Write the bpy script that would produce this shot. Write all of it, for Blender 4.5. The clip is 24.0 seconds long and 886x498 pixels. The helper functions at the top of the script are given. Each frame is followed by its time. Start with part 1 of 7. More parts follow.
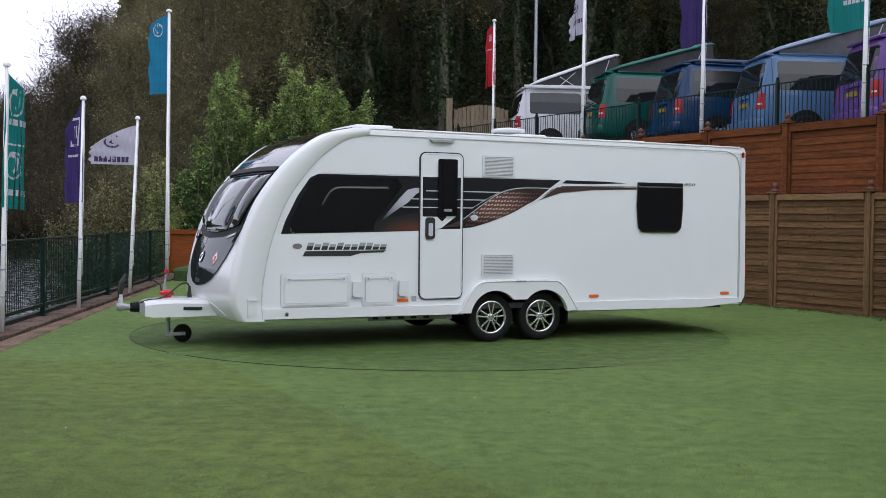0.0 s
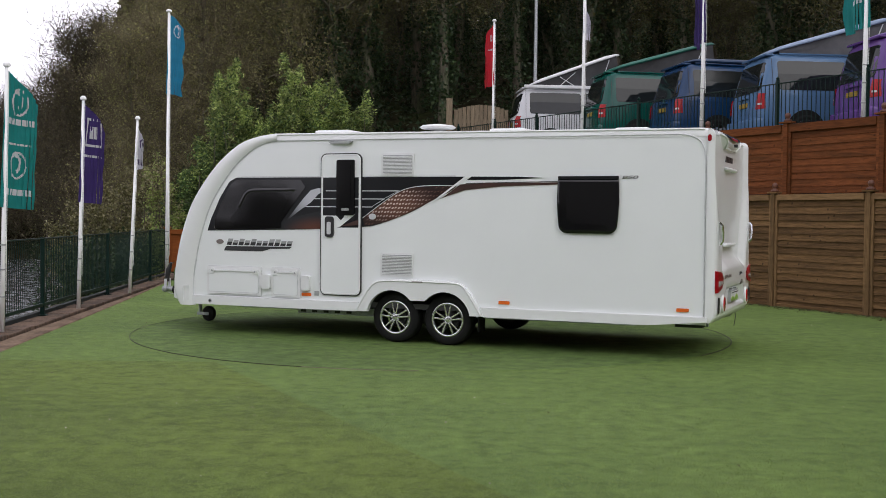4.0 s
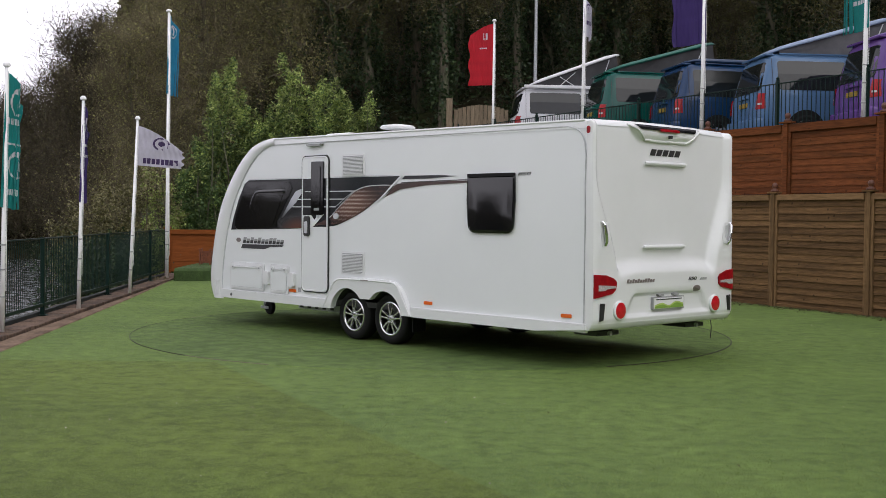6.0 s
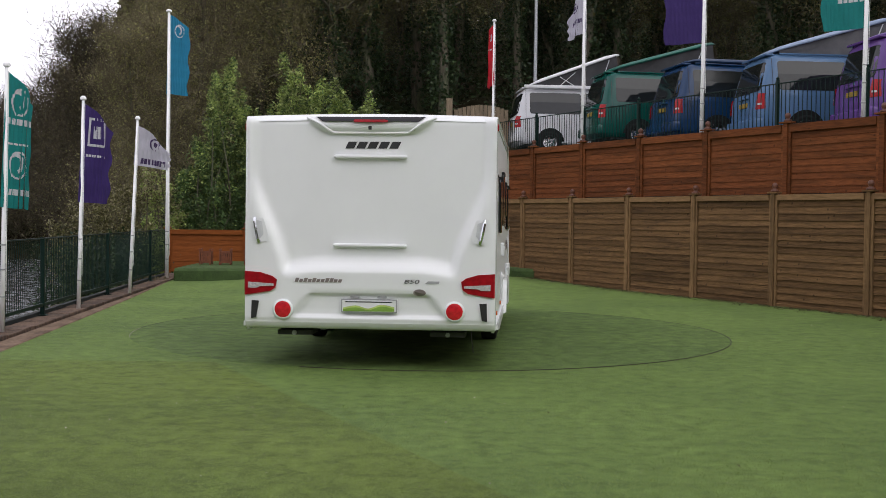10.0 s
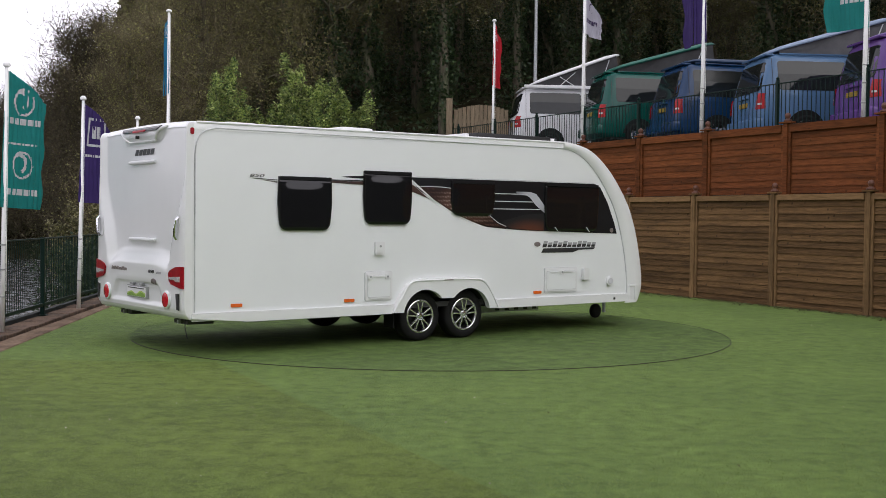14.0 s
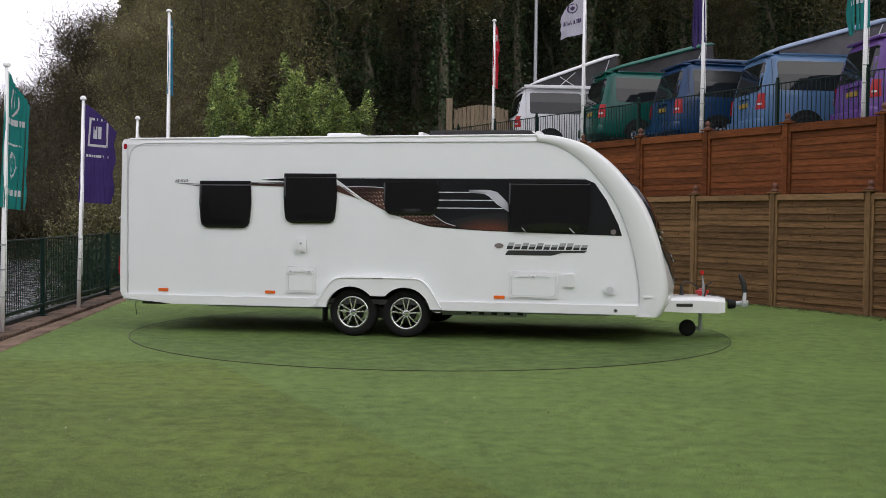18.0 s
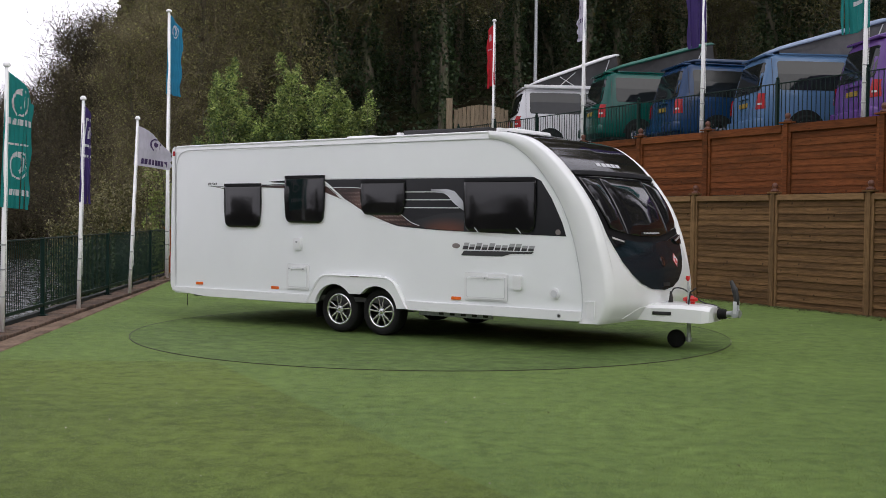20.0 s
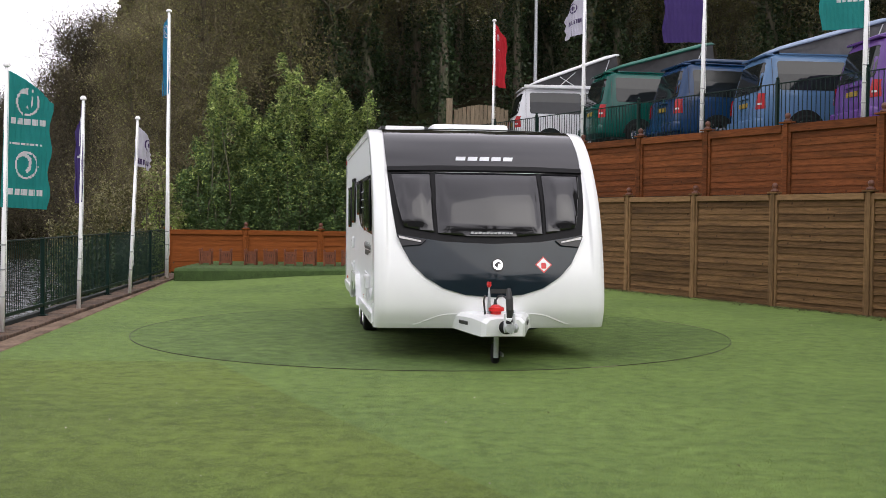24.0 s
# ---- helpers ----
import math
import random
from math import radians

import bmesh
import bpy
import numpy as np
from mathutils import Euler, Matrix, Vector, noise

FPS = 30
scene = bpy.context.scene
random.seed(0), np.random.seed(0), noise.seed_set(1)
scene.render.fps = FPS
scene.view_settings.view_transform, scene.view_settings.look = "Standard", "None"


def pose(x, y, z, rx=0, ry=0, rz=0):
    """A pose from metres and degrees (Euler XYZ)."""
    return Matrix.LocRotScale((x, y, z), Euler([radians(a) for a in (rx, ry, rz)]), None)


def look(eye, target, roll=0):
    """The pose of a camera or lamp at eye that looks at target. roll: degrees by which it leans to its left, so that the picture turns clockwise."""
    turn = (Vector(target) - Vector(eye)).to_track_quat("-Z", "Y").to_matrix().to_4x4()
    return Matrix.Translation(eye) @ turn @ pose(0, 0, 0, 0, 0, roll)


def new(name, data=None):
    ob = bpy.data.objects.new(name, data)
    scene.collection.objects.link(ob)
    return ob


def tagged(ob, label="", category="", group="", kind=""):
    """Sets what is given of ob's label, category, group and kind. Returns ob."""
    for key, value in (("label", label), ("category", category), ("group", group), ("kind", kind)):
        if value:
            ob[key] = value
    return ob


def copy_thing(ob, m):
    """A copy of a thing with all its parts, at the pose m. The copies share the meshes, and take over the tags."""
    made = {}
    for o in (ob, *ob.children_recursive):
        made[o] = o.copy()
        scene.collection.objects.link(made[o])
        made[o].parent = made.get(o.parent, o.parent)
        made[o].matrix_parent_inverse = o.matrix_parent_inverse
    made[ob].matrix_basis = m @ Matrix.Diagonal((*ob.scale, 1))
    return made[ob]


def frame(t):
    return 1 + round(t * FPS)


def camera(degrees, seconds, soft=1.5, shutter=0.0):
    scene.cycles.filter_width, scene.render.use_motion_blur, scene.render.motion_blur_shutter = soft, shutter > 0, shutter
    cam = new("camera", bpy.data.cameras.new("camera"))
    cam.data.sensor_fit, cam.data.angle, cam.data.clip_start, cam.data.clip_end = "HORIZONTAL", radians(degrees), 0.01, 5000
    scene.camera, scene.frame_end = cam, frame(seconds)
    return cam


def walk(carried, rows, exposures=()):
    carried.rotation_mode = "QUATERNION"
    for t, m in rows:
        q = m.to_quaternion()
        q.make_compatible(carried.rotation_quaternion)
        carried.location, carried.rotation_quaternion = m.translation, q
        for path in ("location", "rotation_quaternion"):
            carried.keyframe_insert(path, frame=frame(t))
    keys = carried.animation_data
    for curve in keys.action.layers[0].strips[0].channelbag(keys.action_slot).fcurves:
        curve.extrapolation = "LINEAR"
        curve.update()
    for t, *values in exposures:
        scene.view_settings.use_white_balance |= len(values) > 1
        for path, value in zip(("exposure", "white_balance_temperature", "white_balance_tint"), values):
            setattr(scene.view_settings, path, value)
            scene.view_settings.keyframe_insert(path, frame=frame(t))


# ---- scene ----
EYE = (0.0, 0.0, 1.48)
PIVOT = (-0.143, 14.556, 0.0)          # centre of the turntable
cam = camera(43.08, 24.0, soft=0.6)
VIEW = look(EYE, (0.0, 10.0, 1.48 - 0.2839), roll=0.604)
walk(cam, [(0.0, VIEW), (24.0, VIEW)],
     exposures=[(0.0, -0.06, 5950, 10), (1.0, -0.06, 6030, 10), (2.0, -0.06, 6150, 10), (4.5, -0.06, 6500, 10), (18.5, -0.06, 6500, 10), (21.0, -0.13, 6500, 10), (22.0, -0.21, 6500, 10), (22.4, -0.14, 6500, 10),
                (23.0, 0.05, 6550, 10), (23.5, 0.20, 6600, 10), (24.0, 0.32, 6600, 10)])

# ---- light: an overcast spring day ----
world = bpy.data.worlds.new("overcast_sky")
scene.world = world
world.use_nodes = True
wn, wl = world.node_tree.nodes, world.node_tree.links
sky = wn.new("ShaderNodeTexSky")
sky.sky_type = "NISHITA"
sky.sun_disc = False
sky.sun_elevation, sky.sun_rotation = radians(44), radians(142)
sky.air_density, sky.dust_density, sky.ozone_density = 1.0, 4.0, 1.0
grey = wn.new("ShaderNodeHueSaturation")
grey.inputs["Saturation"].default_value = 0.22
wl.new(sky.outputs[0], grey.inputs["Color"])
cloud = wn.new("ShaderNodeMix")             # an even deck of cloud over the blue
cloud.data_type = "RGBA"
cloud.inputs["Factor"].default_value = 0.8
wl.new(grey.outputs[0], cloud.inputs["A"])
wt = wn.new("ShaderNodeTexCoord")
puff = wn.new("ShaderNodeTexNoise")          # thicker and thinner cloud
puff.inputs["Scale"].default_value = 2.6
puff.inputs["Detail"].default_value = 5
wl.new(wt.outputs["Generated"], puff.inputs["Vector"])
deck = wn.new("ShaderNodeValToRGB")
deck.color_ramp.elements[0].position, deck.color_ramp.elements[0].color = 0.32, (0.56, 0.55, 0.62, 1)
deck.color_ramp.elements[1].position, deck.color_ramp.elements[1].color = 0.68, (1.0, 0.96, 1.06, 1)
wl.new(puff.outputs["Fac"], deck.inputs["Fac"])
thick = wn.new("ShaderNodeVectorMath")
thick.operation = "SCALE"
thick.inputs["Scale"].default_value = 13.2
wl.new(deck.outputs["Color"], thick.inputs[0])
wl.new(thick.outputs[0], cloud.inputs["B"])
wl.new(cloud.outputs["Result"], wn["Background"].inputs[0])
wn["Background"].inputs[1].default_value = 0.141
sun_data = bpy.data.lights.new("sun", "SUN")
sun_data.energy, sun_data.angle, sun_data.color = 0.42, radians(45), (1.0, 0.97, 0.92)
sun = new("sun", sun_data)
sun.matrix_world = look((20, -12, 31), (0, 14, 0))


# ---- small tools ----
def rng(seed):
    return np.random.default_rng(seed)


def finish(bm, name, mats, smooth=False):
    bmesh.ops.recalc_face_normals(bm, faces=bm.faces)
    me = bpy.data.meshes.new(name)
    bm.to_mesh(me)
    bm.free()
    for m in mats if isinstance(mats, (list, tuple)) else [mats]:
        me.materials.append(m)
    if smooth:
        for p in me.polygons:
            p.use_smooth = True
    return me


def part(name, bm, material, parent, label="", smooth=False):
    ob = new(name, bm if isinstance(bm, bpy.types.Mesh) else finish(bm, name, material, smooth))
    ob.parent = parent
    if label:
        tagged(ob, label)
    return ob


def shared(name, me, parent, m=None, label=""):
    ob = new(name, me)
    ob.parent = parent
    if m is not None:
        ob.matrix_basis = m
    if label:
        tagged(ob, label)
    return ob


def add_box(bm, x0, x1, y0, y1, z0, z1, bev=0.0, m=None):
    vs = [bm.verts.new((x, y, z)) for x in (x0, x1) for y in (y0, y1) for z in (z0, z1)]
    fs = [bm.faces.new([vs[i] for i in f]) for f in
          ((0, 1, 3, 2), (4, 6, 7, 5), (0, 4, 5, 1), (2, 3, 7, 6), (0, 2, 6, 4), (1, 5, 7, 3))]
    if bev:
        es = list({e for f in fs for e in f.edges})
        out = bmesh.ops.bevel(bm, geom=es, offset=bev, segments=2, profile=0.6, affect="EDGES")
        vs = list({v for f in out["faces"] for v in f.verts} | {v for v in vs if v.is_valid})
    if m is not None:
        bmesh.ops.transform(bm, matrix=m, verts=[v for v in vs if v.is_valid])
    return bm


def box(x0, x1, y0, y1, z0, z1, bev=0.0, m=None):
    return add_box(bmesh.new(), x0, x1, y0, y1, z0, z1, bev, m)


def add_tube(bm, pts, radii, n=8, caps=True):
    """A tube through points, with a radius at each."""
    if not isinstance(radii, (list, tuple)):
        radii = [radii] * len(pts)
    pts = [Vector(p) for p in pts]
    rings = []
    for i, p in enumerate(pts):
        d = (pts[min(i + 1, len(pts) - 1)] - pts[max(i - 1, 0)]).normalized()
        a = d.orthogonal().normalized() if i == 0 else (a - d * a.dot(d)).normalized()
        b = d.cross(a)
        rings.append([bm.verts.new(p + radii[i] * (math.cos(2 * math.pi * k / n) * a + math.sin(2 * math.pi * k / n) * b))
                      for k in range(n)])
    for r, s in zip(rings, rings[1:]):
        for k in range(n):
            bm.faces.new((r[k], r[(k + 1) % n], s[(k + 1) % n], s[k]))
    if caps:
        bm.faces.new(rings[0][::-1])
        bm.faces.new(rings[-1])
    return bm


def tube(pts, radii, n=8, caps=True):
    return add_tube(bmesh.new(), pts, radii, n, caps)


def lathe(profile, axis="z", n=24, centre=(0, 0, 0), caps=True):
    """A turned form from (radius, height) pairs."""
    bm = bmesh.new()
    rings = []
    for r, hgt in profile:
        ring = []
        for k in range(n):
            a = 2 * math.pi * k / n
            p = (r * math.cos(a), r * math.sin(a), hgt)
            if axis == "y":
                p = (p[0], p[2], p[1])
            elif axis == "x":
                p = (p[2], p[0], p[1])
            ring.append(bm.verts.new(Vector(p) + Vector(centre)))
        rings.append(ring)
    for r, s in zip(rings, rings[1:]):
        for k in range(n):
            bm.faces.new((r[k], r[(k + 1) % n], s[(k + 1) % n], s[k]))
    if caps:
        bm.faces.new(rings[0][::-1])
        bm.faces.new(rings[-1])
    return bm


def sheet(poly, mapper, off=0.0, thick=0.01, cuts_a=(), cuts_b=(), curved=False):
    """A panel cut to a flat outline (a, b) and laid on a surface by mapper(a, b, lift)."""
    bm = bmesh.new()
    face = bm.faces.new([bm.verts.new((a, b, 0)) for a, b in poly])
    for lst, no in ((cuts_a, (1, 0, 0)), (cuts_b, (0, 1, 0))):
        for c in lst:
            co = (c, 0, 0) if no[0] else (0, c, 0)
            bmesh.ops.bisect_plane(bm, geom=bm.verts[:] + bm.edges[:] + bm.faces[:], plane_co=co, plane_no=no, dist=1e-5)
    base = bm.faces[:]
    ext = bmesh.ops.extrude_face_region(bm, geom=base)
    for g in ext["geom"]:
        if isinstance(g, bmesh.types.BMVert):
            g.co.z = 1.0
    if curved:
        for f in bm.faces:
            f.smooth = len({round(v.co.z) for v in f.verts}) == 1
        for e in bm.edges:
            e.smooth = all(f.smooth for f in e.link_faces)
    for v in bm.verts:
        v.co = mapper(v.co.x, v.co.y, off + thick * v.co.z)
    return bm


def rounded(a0, a1, b0, b1, r, n=5, taper=0.0):
    """A rounded rectangle as an outline; taper narrows its foot."""
    out = []
    for cx, cy, s in ((a1 - r, b1 - r, 0), (a0 + r, b1 - r, 90), (a0 + r, b0 + r, 180), (a1 - r, b0 + r, 270)):
        for k in range(n + 1):
            t = radians(s + 90 * k / n)
            out.append((cx + r * math.cos(t), cy + r * math.sin(t)))
    mid = (a0 + a1) / 2
    return [(mid + (a - mid) * (1 - taper * (b1 - b) / (b1 - b0)), b) for a, b in out]


def smoothstep(a, b, x):
    t = min(max((x - a) / (b - a), 0.0), 1.0)
    return t * t * (3 - 2 * t)


def curve_through(pts, n=8):
    """Catmull-Rom through points."""
    out = []
    for i in range(len(pts) - 1):
        p = [Vector((*pts[min(max(j, 0), len(pts) - 1)],)) for j in (i - 1, i, i + 1, i + 2)]
        for k in range(n):
            t = k / n
            out.append(tuple(0.5 * (2 * p[1] + (p[2] - p[0]) * t + (2 * p[0] - 5 * p[1] + 4 * p[2] - p[3]) * t * t
                                    + (3 * p[1] - p[0] - 3 * p[2] + p[3]) * t ** 3)))
    out.append(tuple(pts[-1]))
    return out


# ---- materials ----
def material(name, colour, rough=0.5, metal=0.0, vary=0.15, scale=8.0, bump=0.0, bump_scale=60.0, coat=0.0,
             second=None, second_scale=1.5, stretch=(1, 1, 1), random=0.0, spec=0.5, emit=0.0, through_light=0.0, fade=0.5, knots=0.0):
    """Principled paint with grain at two scales; 'second' is a colour mixed in by a broad noise."""
    m = bpy.data.materials.new(name)
    m.use_nodes = True
    n, l = m.node_tree.nodes, m.node_tree.links
    p = n["Principled BSDF"]
    p.inputs["Roughness"].default_value = rough
    p.inputs["Metallic"].default_value = metal
    p.inputs["Specular IOR Level"].default_value = spec
    p.inputs["Coat Weight"].default_value = coat
    p.inputs["Coat Roughness"].default_value = 0.05
    tc = n.new("ShaderNodeTexCoord")
    mp = n.new("ShaderNodeMapping")
    mp.inputs["Scale"].default_value = stretch
    place = tc.outputs["Object"]
    if random:                              # each piece is cut from another place in the grain
        own = n.new("ShaderNodeObjectInfo")
        far = n.new("ShaderNodeVectorMath")
        far.operation = "SCALE"
        far.inputs[0].default_value = (57.0, 31.0, 43.0)
        l.new(own.outputs["Random"], far.inputs["Scale"])
        put = n.new("ShaderNodeVectorMath")
        l.new(place, put.inputs[0])
        l.new(far.outputs[0], put.inputs[1])
        place = put.outputs[0]
    l.new(place, mp.inputs["Vector"])
    fine = n.new("ShaderNodeTexNoise")
    fine.inputs["Scale"].default_value = scale
    fine.inputs["Detail"].default_value = 6
    l.new(mp.outputs[0], fine.inputs["Vector"])
    ramp = n.new("ShaderNodeMapRange")
    ramp.inputs["From Min"].default_value, ramp.inputs["From Max"].default_value = 0.3, 0.7
    ramp.inputs["To Min"].default_value, ramp.inputs["To Max"].default_value = 1 - vary, 1 + vary
    l.new(fine.outputs["Fac"], ramp.inputs["Value"])
    value = ramp.outputs[0]
    if random:
        info = n.new("ShaderNodeObjectInfo")
        rr = n.new("ShaderNodeMapRange")
        rr.inputs["To Min"].default_value, rr.inputs["To Max"].default_value = 1 - random, 1 + random
        l.new(info.outputs["Random"], rr.inputs["Value"])
        mul = n.new("ShaderNodeMath")
        mul.operation = "MULTIPLY"
        l.new(value, mul.inputs[0])
        l.new(rr.outputs[0], mul.inputs[1])
        value = mul.outputs[0]
    if knots:
        kn = n.new("ShaderNodeTexVoronoi")
        kn.inputs["Scale"].default_value = 4.5
        l.new(place, kn.inputs["Vector"])
        kr = n.new("ShaderNodeMapRange")
        kr.inputs["From Min"].default_value, kr.inputs["From Max"].default_value = 0.05, 0.13
        kr.inputs["To Min"].default_value, kr.inputs["To Max"].default_value = 1 - knots, 1.0
        l.new(kn.outputs["Distance"], kr.inputs["Value"])
        km = n.new("ShaderNodeMath")
        km.operation = "MULTIPLY"
        l.new(value, km.inputs[0])
        l.new(kr.outputs[0], km.inputs[1])
        value = km.outputs[0]
    base = n.new("ShaderNodeRGB")
    base.outputs[0].default_value = (*colour, 1)
    col = base.outputs[0]
    if second:
        broad = n.new("ShaderNodeTexNoise")
        broad.inputs["Scale"].default_value = second_scale
        broad.inputs["Detail"].default_value = 4
        l.new(mp.outputs[0], broad.inputs["Vector"])
        br = n.new("ShaderNodeMapRange")
        br.inputs["From Min"].default_value, br.inputs["From Max"].default_value = fade - 0.12, fade + 0.15
        l.new(broad.outputs["Fac"], br.inputs["Value"])
        mix = n.new("ShaderNodeMix")
        mix.data_type = "RGBA"
        l.new(br.outputs[0], mix.inputs["Factor"])
        l.new(col, mix.inputs["A"])
        mix.inputs["B"].default_value = (*second, 1)
        col = mix.outputs["Result"]
    vm = n.new("ShaderNodeVectorMath")
    vm.operation = "SCALE"
    l.new(col, vm.inputs[0])
    l.new(value, vm.inputs["Scale"])
    l.new(vm.outputs[0], p.inputs["Base Color"])
    if bump:
        bn = n.new("ShaderNodeTexNoise")
        bn.inputs["Scale"].default_value = bump_scale
        bn.inputs["Detail"].default_value = 4
        l.new(mp.outputs[0], bn.inputs["Vector"])
        b = n.new("ShaderNodeBump")
        b.inputs["Strength"].default_value = bump
        b.inputs["Distance"].default_value = 0.02
        l.new(bn.outputs["Fac"], b.inputs["Height"])
        l.new(b.outputs[0], p.inputs["Normal"])
    if emit:
        p.inputs["Emission Color"].default_value = (*colour, 1)
        p.inputs["Emission Strength"].default_value = emit
    if through_light:
        t = n.new("ShaderNodeBsdfTranslucent")
        l.new(vm.outputs[0], t.inputs["Color"])
        ms = n.new("ShaderNodeMixShader")
        ms.inputs["Fac"].default_value = through_light
        l.new(p.outputs[0], ms.inputs[1])
        l.new(t.outputs[0], ms.inputs[2])
        l.new(ms.outputs[0], n["Material Output"].inputs["Surface"])
    return m


def leaf_material(name, colours, rough=0.5, glow=0.35, patch=0.9, depth=(0.6, 1.35)):
    """Foliage: each leaf takes its tone from its own island."""
    m = bpy.data.materials.new(name)
    m.use_nodes = True
    n, l = m.node_tree.nodes, m.node_tree.links
    p = n["Principled BSDF"]
    p.inputs["Roughness"].default_value = rough
    p.inputs["Specular IOR Level"].default_value = 0.3
    g = n.new("ShaderNodeNewGeometry")
    ramp = n.new("ShaderNodeValToRGB")
    ramp.color_ramp.elements[0].color = (*colours[0], 1)
    ramp.color_ramp.elements[1].color = (*colours[-1], 1)
    for i, c in enumerate(colours[1:-1]):
        e = ramp.color_ramp.elements.new((i + 1) / (len(colours) - 1))
        e.color = (*c, 1)
    l.new(g.outputs["Random Per Island"], ramp.inputs["Fac"])
    tc = n.new("ShaderNodeTexCoord")
    nz = n.new("ShaderNodeTexNoise")
    nz.inputs["Scale"].default_value = patch
    nz.inputs["Detail"].default_value = 3
    l.new(tc.outputs["Object"], nz.inputs["Vector"])
    mr = n.new("ShaderNodeMapRange")
    mr.inputs["From Min"].default_value, mr.inputs["From Max"].default_value = 0.3, 0.7
    mr.inputs["To Min"].default_value, mr.inputs["To Max"].default_value = depth
    l.new(nz.outputs["Fac"], mr.inputs["Value"])
    vm = n.new("ShaderNodeVectorMath")
    vm.operation = "SCALE"
    l.new(ramp.outputs["Color"], vm.inputs[0])
    l.new(mr.outputs[0], vm.inputs["Scale"])
    l.new(vm.outputs[0], p.inputs["Base Color"])
    t = n.new("ShaderNodeBsdfTranslucent")
    l.new(vm.outputs[0], t.inputs["Color"])
    ms = n.new("ShaderNodeMixShader")
    ms.inputs["Fac"].default_value = glow
    l.new(p.outputs[0], ms.inputs[1])
    l.new(t.outputs[0], ms.inputs[2])
    l.new(ms.outputs[0], n["Material Output"].inputs["Surface"])
    return m


def turf_material(name, colour, second, mottle=(0.66, 1.32), size=3.2):
    m = material(name, colour, rough=0.75, vary=0.5, scale=160, bump=0.9, bump_scale=220, second=second, second_scale=0.45, spec=0.25, fade=0.52)
    n, l = m.node_tree.nodes, m.node_tree.links
    p = n["Principled BSDF"]
    src = p.inputs["Base Color"].links[0].from_socket
    tc = n.new("ShaderNodeTexCoord")
    mid = n.new("ShaderNodeTexNoise")
    mid.inputs["Scale"].default_value = size
    mid.inputs["Detail"].default_value = 8
    mid.inputs["Roughness"].default_value = 0.7
    l.new(tc.outputs["Object"], mid.inputs["Vector"])
    mr = n.new("ShaderNodeMapRange")
    mr.inputs["From Min"].default_value, mr.inputs["From Max"].default_value = 0.3, 0.7
    mr.inputs["To Min"].default_value, mr.inputs["To Max"].default_value = mottle
    l.new(mid.outputs["Fac"], mr.inputs["Value"])
    vm = n.new("ShaderNodeVectorMath")
    vm.operation = "SCALE"
    l.new(src, vm.inputs[0])
    l.new(mr.outputs[0], vm.inputs["Scale"])
    l.new(vm.outputs[0], p.inputs["Base Color"])
    return m


ROLL = turf_material("second_turf_roll", (0.157, 0.220, 0.042), (0.108, 0.160, 0.031), (0.56, 1.42), 6.0)
TURF = turf_material("artificial_turf", (0.166, 0.254, 0.060), (0.124, 0.196, 0.048), (0.64, 1.34), 6.0)
TURF_LEDGE = turf_material("ledge_turf", (0.075, 0.125, 0.038), (0.058, 0.10, 0.03))
TURF_DISC = turf_material("worn_turf", (0.132, 0.206, 0.052), (0.100, 0.162, 0.042), (0.58, 1.40), 5.0)
WHITE = material("white_gelcoat", (0.82, 0.835, 0.83), rough=0.25, vary=0.015, scale=3, coat=0.3)
WHITE_ALU = material("white_side_skin", (0.825, 0.85, 0.85), rough=0.3, vary=0.012, scale=2, bump=0.02, bump_scale=3)
WHITE_PLASTIC = material("white_plastic", (0.78, 0.79, 0.79), rough=0.4, vary=0.02)
SEAL = material("grey_sealant", (0.35, 0.36, 0.36), rough=0.6)
BLACK_GLOSS = material("black_gloss_panel", (0.008, 0.008, 0.010), rough=0.18, vary=0.1, spec=0.35)
ACRYLIC = material("tinted_acrylic", (0.008, 0.008, 0.009), rough=0.05, vary=0.05, coat=0.15, bump=0.03, bump_scale=2.5)
FRONT_ACRYLIC = material("front_acrylic", (0.010, 0.010, 0.012), rough=0.06, vary=0.1, coat=0.25, spec=0.5, bump=0.03, bump_scale=2.0)
SEAM_BLACK = material("black_rubber_seal", (0.006, 0.006, 0.007), rough=0.6, spec=0.2)
GRAPHITE = material("graphite_panel", (0.009, 0.017, 0.023), rough=0.07, vary=0.2, scale=2, spec=0.35)
BLACK_PLASTIC = material("black_plastic", (0.02, 0.02, 0.02), rough=0.5)
RUBBER = material("tyre_rubber", (0.009, 0.009, 0.009), rough=0.75, vary=0.2, bump=0.1, spec=0.25)
ALLOY = material("alloy_rim", (0.78, 0.79, 0.80), rough=0.14, metal=0.85, vary=0.05)
# near-black alloy: the shade between the spokes is in the barrel's colour
BARREL = material("shaded_barrel_alloy", (0.025, 0.025, 0.026), rough=0.5, metal=0.4, vary=0.2)
CHROME = material("chrome", (0.75, 0.76, 0.78), rough=0.1, metal=1.0, vary=0.03)
STEEL = material("galvanised_steel", (0.42, 0.44, 0.45), rough=0.5, metal=0.6, vary=0.2, scale=20)
UNDER = material("underfloor_board", (0.05, 0.05, 0.05), rough=0.9)
BAND = material("charcoal_decal", (0.013, 0.0138, 0.0155), rough=0.2, vary=0.2, scale=1.5, spec=0.35)
BRONZE = material("bronze_decal", (0.075, 0.034, 0.025), rough=0.3, vary=0.3, scale=2.5, second=(0.035, 0.018, 0.015), second_scale=2.5)
SILVER = material("silver_decal", (0.60, 0.61, 0.63), rough=0.35, vary=0.08)
